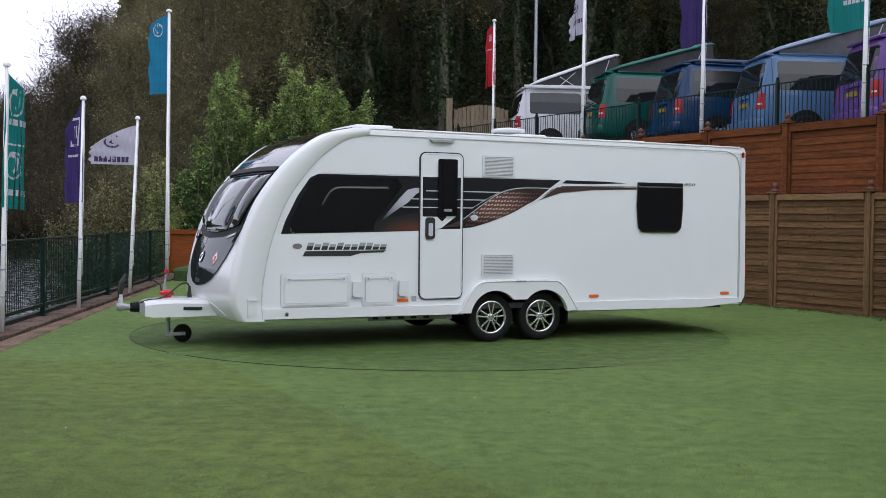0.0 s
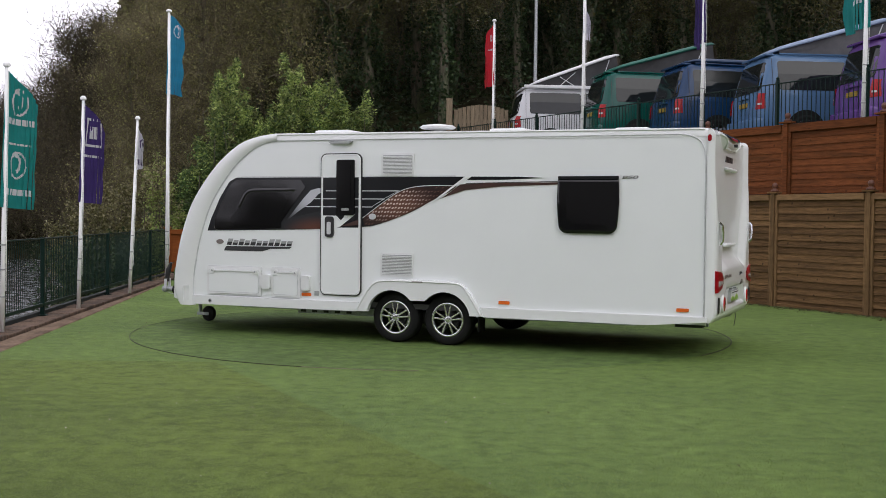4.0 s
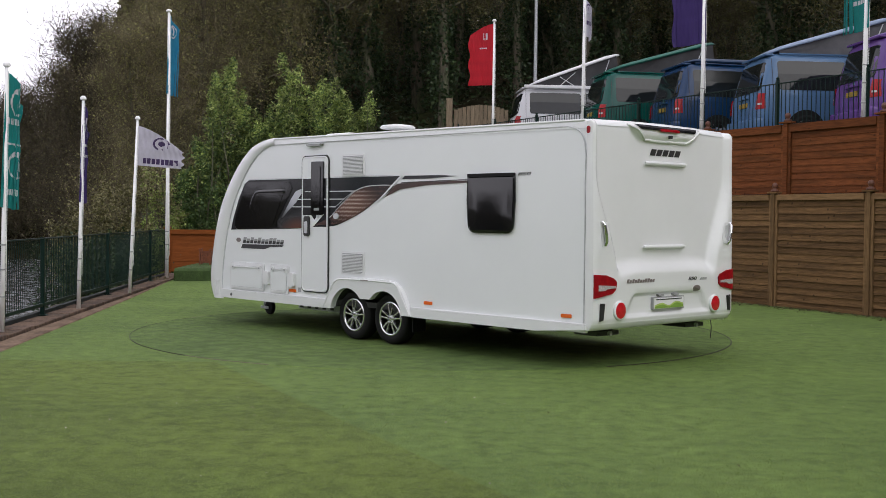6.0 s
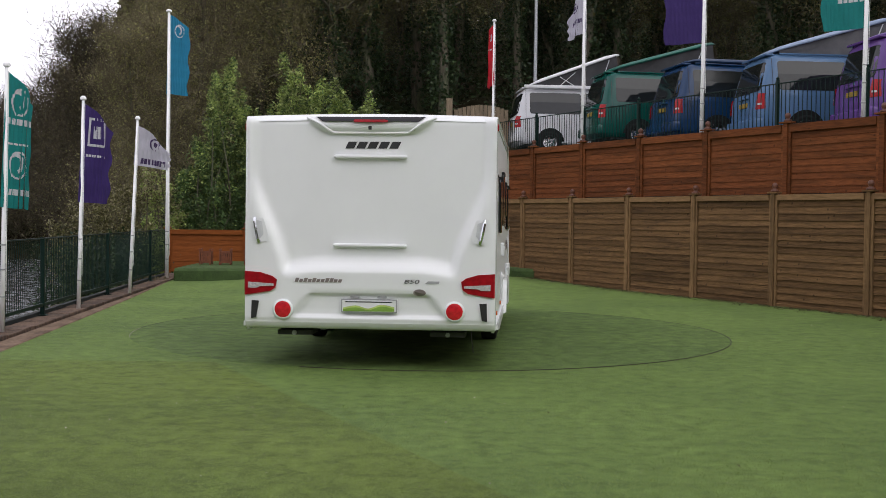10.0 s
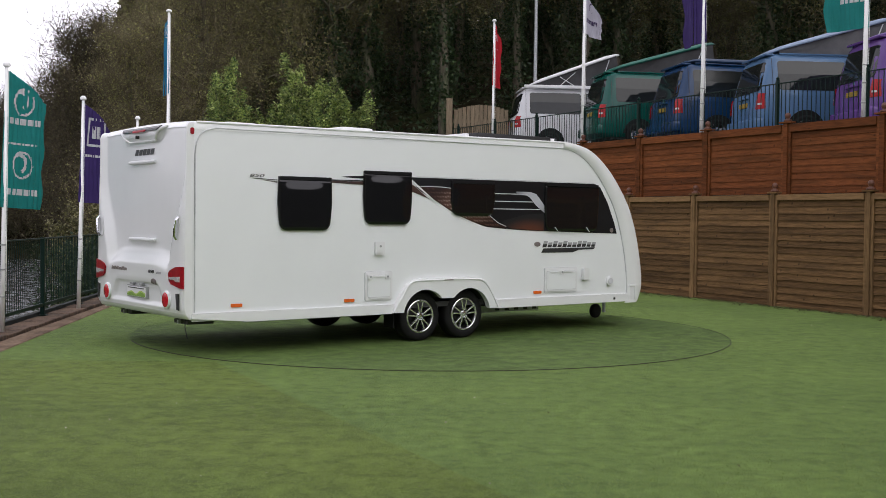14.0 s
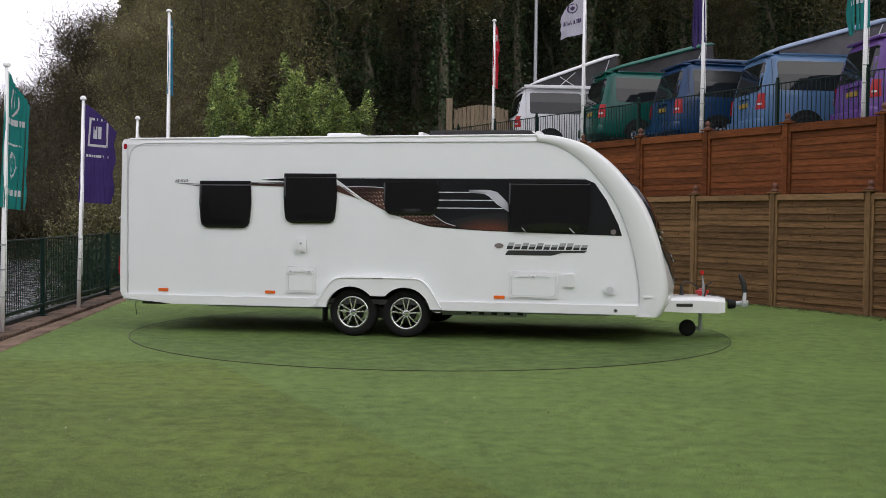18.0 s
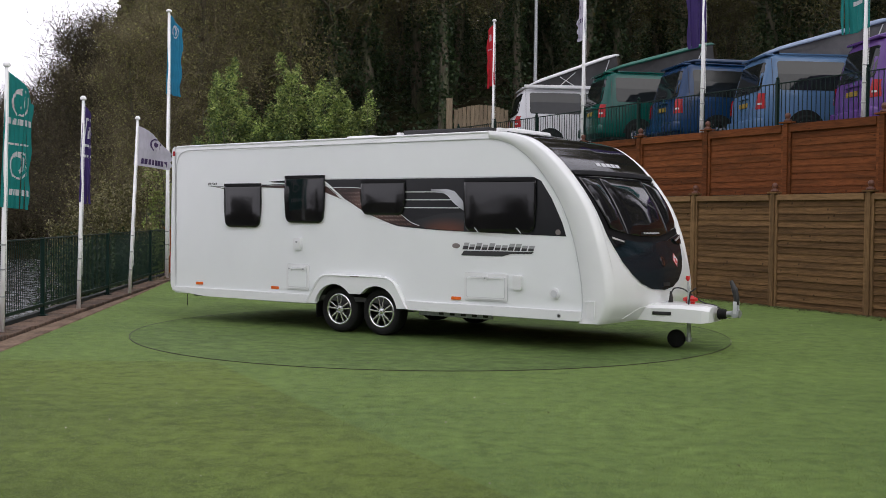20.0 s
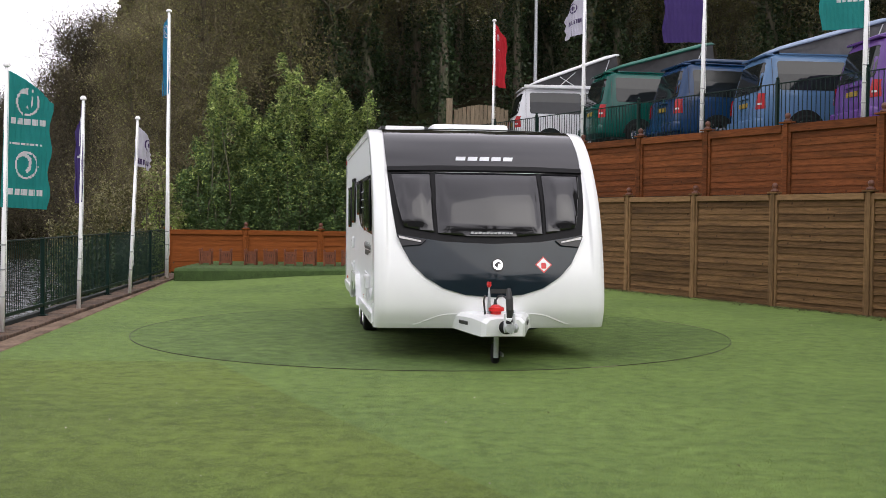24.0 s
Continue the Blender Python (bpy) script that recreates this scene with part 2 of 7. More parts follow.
DARK_LETTER = material("dark_lettering", (0.03, 0.03, 0.032), rough=0.4)
GREY_LETTER = material("grey_lettering", (0.20, 0.17, 0.16), rough=0.4)
RED_LENS = material("red_lens", (0.30, 0.004, 0.010), rough=0.3, vary=0.2, scale=25, spec=0.25)
FOG_RED = material("bright_red_lens", (0.56, 0.012, 0.022), rough=0.2, vary=0.25, scale=30, coat=0.4)
VAN_RED = material("dark_red_lens", (0.34, 0.008, 0.012), rough=0.25, vary=0.2, scale=20, spec=0.3)
RED_PLASTIC = material("red_plastic", (0.55, 0.02, 0.02), rough=0.35)
CLEAR_LENS = material("clear_lens", (0.48, 0.46, 0.46), rough=0.2, vary=0.3, scale=60, coat=0.5)
AMBER = material("amber_lens", (0.75, 0.14, 0.02), rough=0.25)
LOW_WOOD = material("weathered_fence_wood", (0.142, 0.081, 0.036), spec=0.12, rough=0.85, vary=0.30, scale=6, stretch=(0.9, 6, 9), bump=0.4, bump_scale=12,
                    second=(0.078, 0.046, 0.022), second_scale=1.1, random=0.24, fade=0.58, knots=0.6)
LOW_POST = material("fence_post_wood", (0.215, 0.128, 0.060), spec=0.12, rough=0.85, vary=0.3, scale=6, stretch=(6, 6, 0.8), bump=0.4, bump_scale=12,
                    second=(0.15, 0.092, 0.045), second_scale=1.0, random=0.15)
LOW_RAIL = material("fence_rail_wood", (0.205, 0.122, 0.058), spec=0.12, rough=0.85, vary=0.25, scale=6, stretch=(0.8, 6, 9), bump=0.3, bump_scale=12, random=0.15)
UP_WOOD = material("stained_fence_wood", (0.158, 0.051, 0.016), spec=0.12, rough=0.75, vary=0.3, scale=6, stretch=(0.9, 6, 9), bump=0.3, bump_scale=12,
                   second=(0.088, 0.032, 0.010), second_scale=1.1, random=0.24, fade=0.56, knots=0.5)
BACK_WOOD = material("orange_stained_wood", (0.20, 0.058, 0.012), spec=0.15, rough=0.75, vary=0.22, scale=6, stretch=(0.6, 6, 9), bump=0.3, bump_scale=12, random=0.1)
PLANTER_WOOD = material("planter_wood", (0.15, 0.046, 0.018), rough=0.7, vary=0.3, scale=10, random=0.15)
OLD_WOOD = material("old_gate_wood", (0.20, 0.155, 0.10), rough=0.85, vary=0.3, scale=6, stretch=(6, 6, 0.8), bump=0.3, random=0.1)
GREEN_PAINT = material("green_railing_paint", (0.0035, 0.018, 0.0135), rough=0.5, spec=0.2, vary=0.15)
POLE_WHITE = material("white_pole_paint", (0.90, 0.90, 0.90), rough=0.3, vary=0.06, scale=5)
COPING = material("red_coping_stone", (0.145, 0.098, 0.070), spec=0.2, rough=0.9, vary=0.4, scale=14, bump=0.4, second=(0.075, 0.056, 0.044), second_scale=2, random=0.15)
EDGING = material("sandy_edging", (0.215, 0.150, 0.105), spec=0.2, rough=0.95, vary=0.35, scale=18, bump=0.4, second=(0.12, 0.082, 0.056), second_scale=2.2)
STONE = material("old_stone", (0.16, 0.15, 0.13), rough=0.9, vary=0.4, scale=5, bump=0.6, bump_scale=10)
TARMAC = material("tarmac", (0.055, 0.055, 0.055), rough=0.9, vary=0.3, scale=40, bump=0.3)
EARTH = material("leaf_litter", (0.036, 0.029, 0.017), spec=0.05, rough=0.95, vary=0.5, scale=3, bump=0.8, bump_scale=8, second=(0.030, 0.036, 0.014), second_scale=0.6)
BARK = material("bark", (0.105, 0.086, 0.062), rough=0.9, vary=0.4, scale=6, stretch=(4, 4, 0.8), bump=0.6, bump_scale=12, second=(0.085, 0.095, 0.05), second_scale=0.8)
BANK_LEAF = leaf_material("river_bank_buds", [(0.060, 0.055, 0.025), (0.095, 0.090, 0.038), (0.14, 0.135, 0.056), (0.072, 0.064, 0.032)])
IVY = leaf_material("ivy_leaves", [(0.016, 0.034, 0.013), (0.03, 0.056, 0.019), (0.055, 0.082, 0.028)], glow=0.15)
BUD_LEAF = leaf_material("brown_bud_haze", [(0.135, 0.125, 0.05), (0.21, 0.205, 0.075), (0.31, 0.31, 0.115), (0.17, 0.16, 0.066)])
WOOD_LEAF = leaf_material("woodland_buds", [(0.06, 0.054, 0.024), (0.105, 0.10, 0.038), (0.155, 0.155, 0.055), (0.085, 0.074, 0.035)])
TWIG = leaf_material("bare_twigs", [(0.075, 0.062, 0.036), (0.135, 0.114, 0.066), (0.205, 0.178, 0.105)], rough=0.9, glow=0.05)
BANK_TWIG = leaf_material("river_bank_twigs", [(0.040, 0.032, 0.020), (0.070, 0.057, 0.035), (0.11, 0.092, 0.056)], rough=0.9, glow=0.05)
# strong patch tones put the dark gaps between plumes into the leaf colour
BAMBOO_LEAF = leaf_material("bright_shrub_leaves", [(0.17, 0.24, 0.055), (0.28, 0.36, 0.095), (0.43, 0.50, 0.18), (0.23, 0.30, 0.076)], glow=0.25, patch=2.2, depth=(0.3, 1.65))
LAUREL_AND_SHADE = leaf_material("laurel_and_shaded_leaves", [(0.045, 0.088, 0.028), (0.082, 0.142, 0.045), (0.145, 0.22, 0.07)], glow=0.15, patch=2.2, depth=(0.35, 1.5))
WILLOW = leaf_material("yellow_catkin_leaves", [(0.19, 0.17, 0.085), (0.27, 0.25, 0.125), (0.36, 0.34, 0.20)])
PETAL = leaf_material("fallen_petals", [(0.55, 0.52, 0.42), (0.30, 0.26, 0.16), (0.10, 0.075, 0.04), (0.16, 0.12, 0.06)], glow=0.1)
BLADE = leaf_material("turf_blades", [(0.15, 0.215, 0.05), (0.21, 0.30, 0.072), (0.31, 0.39, 0.12), (0.18, 0.26, 0.06)], rough=0.5, glow=0.2)
# near-white noise patches put foam and sky glitter into the water's colour
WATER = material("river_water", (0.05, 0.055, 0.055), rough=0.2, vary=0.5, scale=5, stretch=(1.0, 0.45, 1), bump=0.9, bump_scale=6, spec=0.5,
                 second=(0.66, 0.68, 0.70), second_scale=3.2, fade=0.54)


def printed_material(name, dark, light, centre, reach, rough=0.25):
    """A decal print that fades from light at its centre to dark over (x, z) reaches."""
    m = material(name, dark, rough=rough, vary=0.1, scale=3)
    n, l = m.node_tree.nodes, m.node_tree.links
    p = n["Principled BSDF"]
    tc = n.new("ShaderNodeTexCoord")
    mp = n.new("ShaderNodeMapping")
    mp.vector_type = "POINT"
    mp.inputs["Scale"].default_value = (1 / reach[0], 0.0, 1 / reach[1])
    mp.inputs["Location"].default_value = (-centre[0] / reach[0], 0.0, -centre[1] / reach[1])
    l.new(tc.outputs["Object"], mp.inputs["Vector"])
    ln = n.new("ShaderNodeVectorMath")
    ln.operation = "LENGTH"
    l.new(mp.outputs[0], ln.inputs[0])
    mr = n.new("ShaderNodeMapRange")
    mr.interpolation_type = "SMOOTHSTEP"
    mr.inputs["From Min"].default_value, mr.inputs["From Max"].default_value = 0.15, 1.0
    l.new(ln.outputs["Value"], mr.inputs["Value"])
    mix = n.new("ShaderNodeMix")
    mix.data_type = "RGBA"
    mix.inputs["A"].default_value = (*light, 1)
    mix.inputs["B"].default_value = (*dark, 1)
    l.new(mr.outputs[0], mix.inputs["Factor"])
    l.new(mix.outputs["Result"], p.inputs["Base Color"])
    return m


FADE = printed_material("bronze_fade_print", (0.019, 0.020, 0.022), (0.115, 0.042, 0.026), (0.86, 1.30), (0.52, 0.20), 0.24)
MESH_PRINT = printed_material("bronze_mesh_print", (0.030, 0.016, 0.014), (0.14, 0.066, 0.046), (-0.15, 1.63), (0.62, 0.30))
DOT_PRINT = printed_material("copper_dot_print", (0.10, 0.052, 0.040), (0.72, 0.56, 0.49), (-0.12, 1.66), (0.62, 0.30))
CHEVRON_PRINT = printed_material("silver_fade_print", (0.018, 0.019, 0.021), (0.52, 0.53, 0.58), (0.93, 1.78), (0.50, 0.56))


# ---- the ground and the setting ----
FENCE = pose(6.733, 17.70, 0, rz=117.25)        # x along the boarded fences, y towards the lawn
LEFT = pose(-5.45, 13.5, 0, rz=94.6)            # x along the river railing, y out over the river


def river_x(y):
    """The river's middle: beside the yard, then bending away to the left."""
    return float(np.interp(y, [-60, 22, 30, 40, 52, 66, 90, 140], [-9.6, -10.4, -12.3, -15.0, -19.2, -24.0, -33.0, -70.0]))


def hill(x, y):
    """Height of the natural ground: river bed beside the lawn, a wooded bank behind it."""
    bank = 0.5 * max(0.0, y - 33.0) * (0.35 + 0.65 * smoothstep(-16, -4, x))
    bank = 24 * (1 - math.exp(-bank / 24))
    low = -2.7 + 1.9 * smoothstep(-7.2, -5.6, x + 0.08 * (y - 13.5)) + 1.2 * smoothstep(28, 33, y)
    z = low + bank + 0.25 * noise.noise(Vector((x * 0.3, y * 0.3, 0.0)))
    away = abs(x - river_x(y))
    return z + (min(z, -2.7) - z) * smoothstep(6.5, 3.8, away)


def make_ground():
    xs = sorted(set([round(-40 + 0.8 * i, 3) for i in range(101)] + [-900, -400, -160, -80, -55, 55, 80, 160, 400, 900]))
    ys = sorted(set([round(0.0 + 0.8 * i, 3) for i in range(101)] + [-900, -300, -100, -40, -15, 100, 140, 220, 400, 900]))
    verts = [(x, y, min(hill(x, y), 22.0)) for y in ys for x in xs]
    w = len(xs)
    faces = [(j * w + i, j * w + i + 1, (j + 1) * w + i + 1, (j + 1) * w + i) for j in range(len(ys) - 1) for i in range(w - 1)]
    me = bpy.data.meshes.new("ground")
    me.from_pydata(verts, [], faces)
    me.materials.append(EARTH)
    tagged(new("ground", me), "brown leaf-littered bank under the wood", "ground", kind="structure")


def lawn_height(x, y):
    return -0.006 + 0.13 * smoothstep(19, 25.5, y) * smoothstep(-5.6, -2.4, x) * smoothstep(4.0, 0.5, x)


def edge_x(y):
    """The lawn's edge along the coping."""
    return float(np.interp(y, [-25, 10.0, 11.93, 15.94, 20, 26.1, 30], [-2.2, -4.53, -4.71, -5.10, -5.52, -6.22, -6.55]))


def make_lawn():
    ys = [-25, -10, 0] + [3 + 0.6 * i for i in range(46)]
    cols = 26
    verts, faces = [], []
    for y in ys:
        x0 = edge_x(y)
        x1 = 6.733 - 0.5151 * (y - 17.70) + 0.10
        for i in range(cols + 1):
            x = x0 + (x1 - x0) * i / cols
            verts.append((x, y, lawn_height(x, y)))
    for j in range(len(ys) - 1):
        for i in range(cols):
            a = j * (cols + 1) + i
            faces.append((a, a + 1, a + cols + 2, a + cols + 1))
    me = bpy.data.meshes.new("lawn")
    me.from_pydata(verts, [], faces)
    me.materials.append(TURF)
    ob = tagged(new("lawn", me), "bright green artificial turf lawn, laid in rolls", "lawn", kind="structure")
    # a second roll of turf, joined along a slanting seam
    bm = bmesh.new()
    pts = [(-0.22, 7.11), (0.55, 5.55), (-3.95, 5.0), (edge_x(8.0) + 0.01, 8.0), (edge_x(11.29) + 0.01, 11.29), (-2.29, 11.29)]
    bm.faces.new([bm.verts.new((x, y, -0.0035)) for x, y in pts])
    part("turf_roll", bm, ROLL, ob)
    # upright blades on the near turf
    r = rng(9)
    n = 230000
    y = 5.4 + 8.6 * r.uniform(size=n) ** 1.5
    x = r.uniform(-0.42, 0.42, n) * y
    keep = np.hypot(x - PIVOT[0], y - PIVOT[1]) > 3.80
    keep &= x > np.interp(y, [5, 10.0, 11.93, 15.94], [-4.1, -4.50, -4.68, -5.05])
    seam = np.interp(y, [5.5, 5.55, 7.11, 11.29, 11.4], [0.55, 0.55, -0.22, -2.29, -9.0])
    keep &= (x < seam) | (r.uniform(size=n) < 0.4)      # the roll beyond the seam is shorter-piled
    x, y = x[keep], y[keep]
    n = len(x)
    base = np.stack([x, y, np.full(n, -0.008)], 1)
    lean = r.normal(0, 0.011, (n, 3))
    lean[:, 2] = r.uniform(0.006, 0.014, n)
    a = r.uniform(0, math.pi, n)
    side = np.stack([np.cos(a), np.sin(a), np.zeros(n)], 1) * 0.0028
    v = np.stack([base - side, base + side, base + lean], 1).reshape(-1)
    me = bpy.data.meshes.new("turf_blades")
    me.vertices.add(n * 3)
    me.vertices.foreach_set("co", v.astype(np.float32))
    me.loops.add(n * 3)
    me.loops.foreach_set("vertex_index", np.arange(n * 3, dtype=np.int32))
    me.polygons.add(n)
    me.polygons.foreach_set("loop_start", np.arange(0, n * 3, 3, dtype=np.int32))
    me.update(calc_edges=True)
    me.materials.append(BLADE)
    tagged(new("turf_blades", me), "short plastic blades of the turf lawn", "turf", kind="stuff")
    return ob


def make_step():
    """The raised turf ledge in front of the back fence."""
    pts = curve_through([(-6.0, 25.0), (-5.2, 25.1), (-2.4, 25.7), (0.0, 26.2), (2.6, 26.6)], 6)
    bm = bmesh.new()
    rows = []
    for x, y in pts:
        rows.append([bm.verts.new(p) for p in ((x, y, -0.2), (x, y + 0.01, 0.22), (x + 0.01, y + 0.06, 0.275), (x, y + 1.6, 0.29), (x, 29.6, 0.29))])
    for r, s in zip(rows, rows[1:]):
        for k in range(4):
            bm.faces.new((r[k], s[k], s[k + 1], r[k + 1]))
    for r in (rows[0], rows[-1]):
        bm.faces.new(r + [bm.verts.new((r[0].co.x, 29.6, -0.2))])
    ob = new("turf_ledge", finish(bm, "turf_ledge", TURF_LEDGE))
    tagged(ob, "raised ledge covered in dark green artificial turf", "ledge", kind="structure")


def terrace_rise(s):
    """The upper terrace climbs gently along the fence."""
    return float(np.interp(s, [5.5, 7.8, 10.6, 15.2], [0.0, 0.08, 0.21, 0.30]))


def make_terrace():
    bm = box(-22, 13.0, -0.599, -0.08, 0, 1.90)
    ss = [-22, 5.5, 7.8, 10.6, 13.0, 15.2, 19.0]
    rows = [[bm.verts.new(p) for p in ((s, -0.60, 0), (s, -0.60, 3.05), (s, -1.6, 3.05 + terrace_rise(s)), (s, -45, 3.05 + terrace_rise(s)), (s, -45, 0))] for s in ss]
    for a, b in zip(rows, rows[1:]):
        for k in range(5):
            bm.faces.new((a[k], b[k], b[(k + 1) % 5], a[(k + 1) % 5]))
    bm.faces.new(rows[0]), bm.faces.new(rows[-1])
    ob = new("terrace", finish(bm, "terrace", TARMAC))
    ob.matrix_world = FENCE
    tagged(ob, "upper tarmac terrace behind the boarded fences", "terrace", kind="structure")


def make_turntable():
    root = new("turntable")
    root.location = PIVOT
    tagged(root, "round turntable topped with worn dark green turf", "turntable")
    part("deck", lathe([(3.70, -0.30), (3.775, -0.05), (3.775, -0.004), (3.765, 0.0), (0.02, 0.0)], n=128), TURF_DISC, root)
    # a dark steel rim, broken into lengths, two of them bare
    rim_mat = material("rusty_rim_steel", (0.034, 0.032, 0.018), rough=0.7, vary=0.5, scale=9)
    bare = material("bare_rim_steel", (0.20, 0.18, 0.12), rough=0.5, vary=0.3, scale=9)
    for a0, a1, mt, w in ((0, 18, rim_mat, 0.005), (18, 23, bare, 0.006), (23, 94, rim_mat, 0.004), (94, 112, bare, 0.005), (112, 165, TURF, 0.022), (165, 215, rim_mat, 0.010),
                          (215, 269, rim_mat, 0.008), (269, 360, rim_mat, 0.005)):
        bm = bmesh.new()
        rows = []
        for k in range(25):
            a = radians(a0 + (a1 - a0) * k / 24)
            c, s = math.cos(a), math.sin(a)
            rows.append([bm.verts.new((r * c, r * s, z)) for r, z in ((3.776, -0.05), (3.776, 0.001), (3.776 + w, 0.001 if w < 0.02 else -0.005), (3.776 + w, -0.05))])
        for r, s in zip(rows, rows[1:]):
            for k in range(3):
                bm.faces.new((r[k], s[k], s[k + 1], r[k + 1]))
        part("rim", bm, mt, root)
    r = rng(15)
    n = 150
    a, q = r.uniform(0, 2 * math.pi, n), 3.7 * np.sqrt(r.uniform(size=n))
    bits = bmesh.new()
    for x, y in zip(q * np.cos(a), q * np.sin(a)):
        s, t = r.uniform(0.008, 0.022), r.uniform(0, 6.28)
        vs = [bits.verts.new((x + s * math.cos(t + k * 2.1) * (1.6 if k == 0 else 1), y + s * math.sin(t + k * 2.1), 0.003 + 0.006 * (k == 0))) for k in range(3)]
        bits.faces.new(vs)
    tagged(part("leaf_litter", bits, BARK, root), kind="stuff")
    return root


def finial(parent, x, y, z, mat, r=0.055):
    return part("finial", lathe([(0.075, 0), (0.075, 0.03), (0.03, 0.045), (r * 0.8, 0.07), (r, 0.105), (r * 0.8, 0.14), (0.01, 0.16)],
                                n=12, centre=(x, y, z)), mat, parent, smooth=True)


def boarded_fence(name, label, m, posts, z0, z1, boards, mat, post_w, lap, top_rail=0.10, cap=True, seed=1, post_mat=None, wave=0.0022, foot_mat=None, rail_mat=None):
    """Posts, a top and a foot rail, and lapped boards, each one its own piece."""
    root = tagged(new(name), label, "fence")
    root.matrix_world = m
    r = rng(seed)
    cap_mat = material(name + "_finial", (0.105, 0.036, 0.018), rough=0.5)
    for s in posts:
        core = post_w * 0.22
        part("post", box(s - core, s + core, -0.05, 0.062, z0 - 0.1, z1 + 0.02, 0.008), post_mat or mat, root)
        for side in (-1, 1):
            lo, hi = sorted((s + side * (core + 0.003), s + side * post_w / 2))
            part("batten", box(lo, hi, -0.05, 0.040 + r.uniform(-0.006, 0.004), z0 - 0.02, z1 - 0.004, 0.005), post_mat or mat, root)
        if cap:
            part("post_cap", box(s - post_w * 0.6, s + post_w * 0.6, -0.06, 0.085, z1 + 0.02, z1 + 0.05, 0.01), mat, root)
            finial(root, s, 0.0, z1 + 0.05, cap_mat)
    step = (z1 - top_rail - z0) / boards
    shapes = []
    for length in sorted({round(b - a - post_w, 3) for a, b in zip(posts, posts[1:])}):
        for k in range(4):
            bm = bmesh.new()
            n = 10
            rows = []
            for i in range(n + 1):
                x = length * i / n
                w1, w2 = r.normal(0, wave, 2)
                rows.append([bm.verts.new(p) for p in ((x, 0.0, step * 1.12 + w1 * 0.3), (x, 0.012, step * 1.12 + w1 * 0.3), (x, lap + 0.016, w2), (x, lap - 0.002, w2))])
            for a, b in zip(rows, rows[1:]):
                for q in range(4):
                    bm.faces.new((a[q], b[q], b[(q + 1) % 4], a[(q + 1) % 4]))
            bm.faces.new(rows[0]), bm.faces.new(rows[-1])
            shapes.append((length, finish(bm, "board", mat)))
    for a, b in zip(posts, posts[1:]):
        length = round(b - a - post_w, 3)
        part("rail", box(a + post_w / 2, b - post_w / 2, -0.02, 0.055, z1 - top_rail, z1, 0.006), rail_mat or mat, root)
        if foot_mat:
            part("foot_board", box(a + post_w / 2, b - post_w / 2, -0.02, 0.030, z0 - 0.05, z0 + 0.05, 0.006), foot_mat, root)
        part("backing", box(a + post_w / 2, b - post_w / 2, -0.045, -0.03, z0, z1 - top_rail), mat, root)
        options = [me for ln, me in shapes if ln == length]
        for k in range(boards):
            me = options[int(r.integers(len(options)))]
            shared("board", me, root, pose(a + post_w / 2, -0.015 + r.normal(0, 0.002), z0 + k * step + r.normal(0, 0.003), rx=r.normal(0, 0.6), ry=r.normal(0, 0.12)))
    return root


def railing(name, label, m, posts, z0, z1, bottom, pitch, bar_r, post_top, first, last, ball=True, mat=None):
    root = tagged(new(name), label, "railing")
    root.matrix_world = m
    for s in posts:
        part("post", box(s - 0.03, s + 0.03, -0.03, 0.03, z0, post_top, 0.006), mat, root)
        if not ball:
            part("base_plate", box(s - 0.06, s + 0.06, -0.06, 0.045, 0.036, 0.05, 0.004), mat, root)
        if ball:
            part("post_cap", lathe([(0.036, 0), (0.036, 0.02), (0.02, 0.03), (0.034, 0.06), (0.01, 0.085)], n=10, centre=(s, 0, post_top)), mat, root)
    part("top_rail", box(first, last, -0.02, 0.02, z1 - 0.018, z1, 0.004), mat, root)
    part("bottom_rail", box(first, last, -0.02, 0.02, bottom, bottom + 0.045, 0.004), mat, root)
    bar = finish(tube([(0, 0, bottom + 0.04), (0, 0, z1 - 0.01)], bar_r, 6, False), "bar", mat)
    s = first + pitch / 2
    while s < last:
        if min(abs(s - p) for p in posts) > 0.04:
            shared("bar", bar, root, pose(s, 0, 0))
        s += pitch
    return root


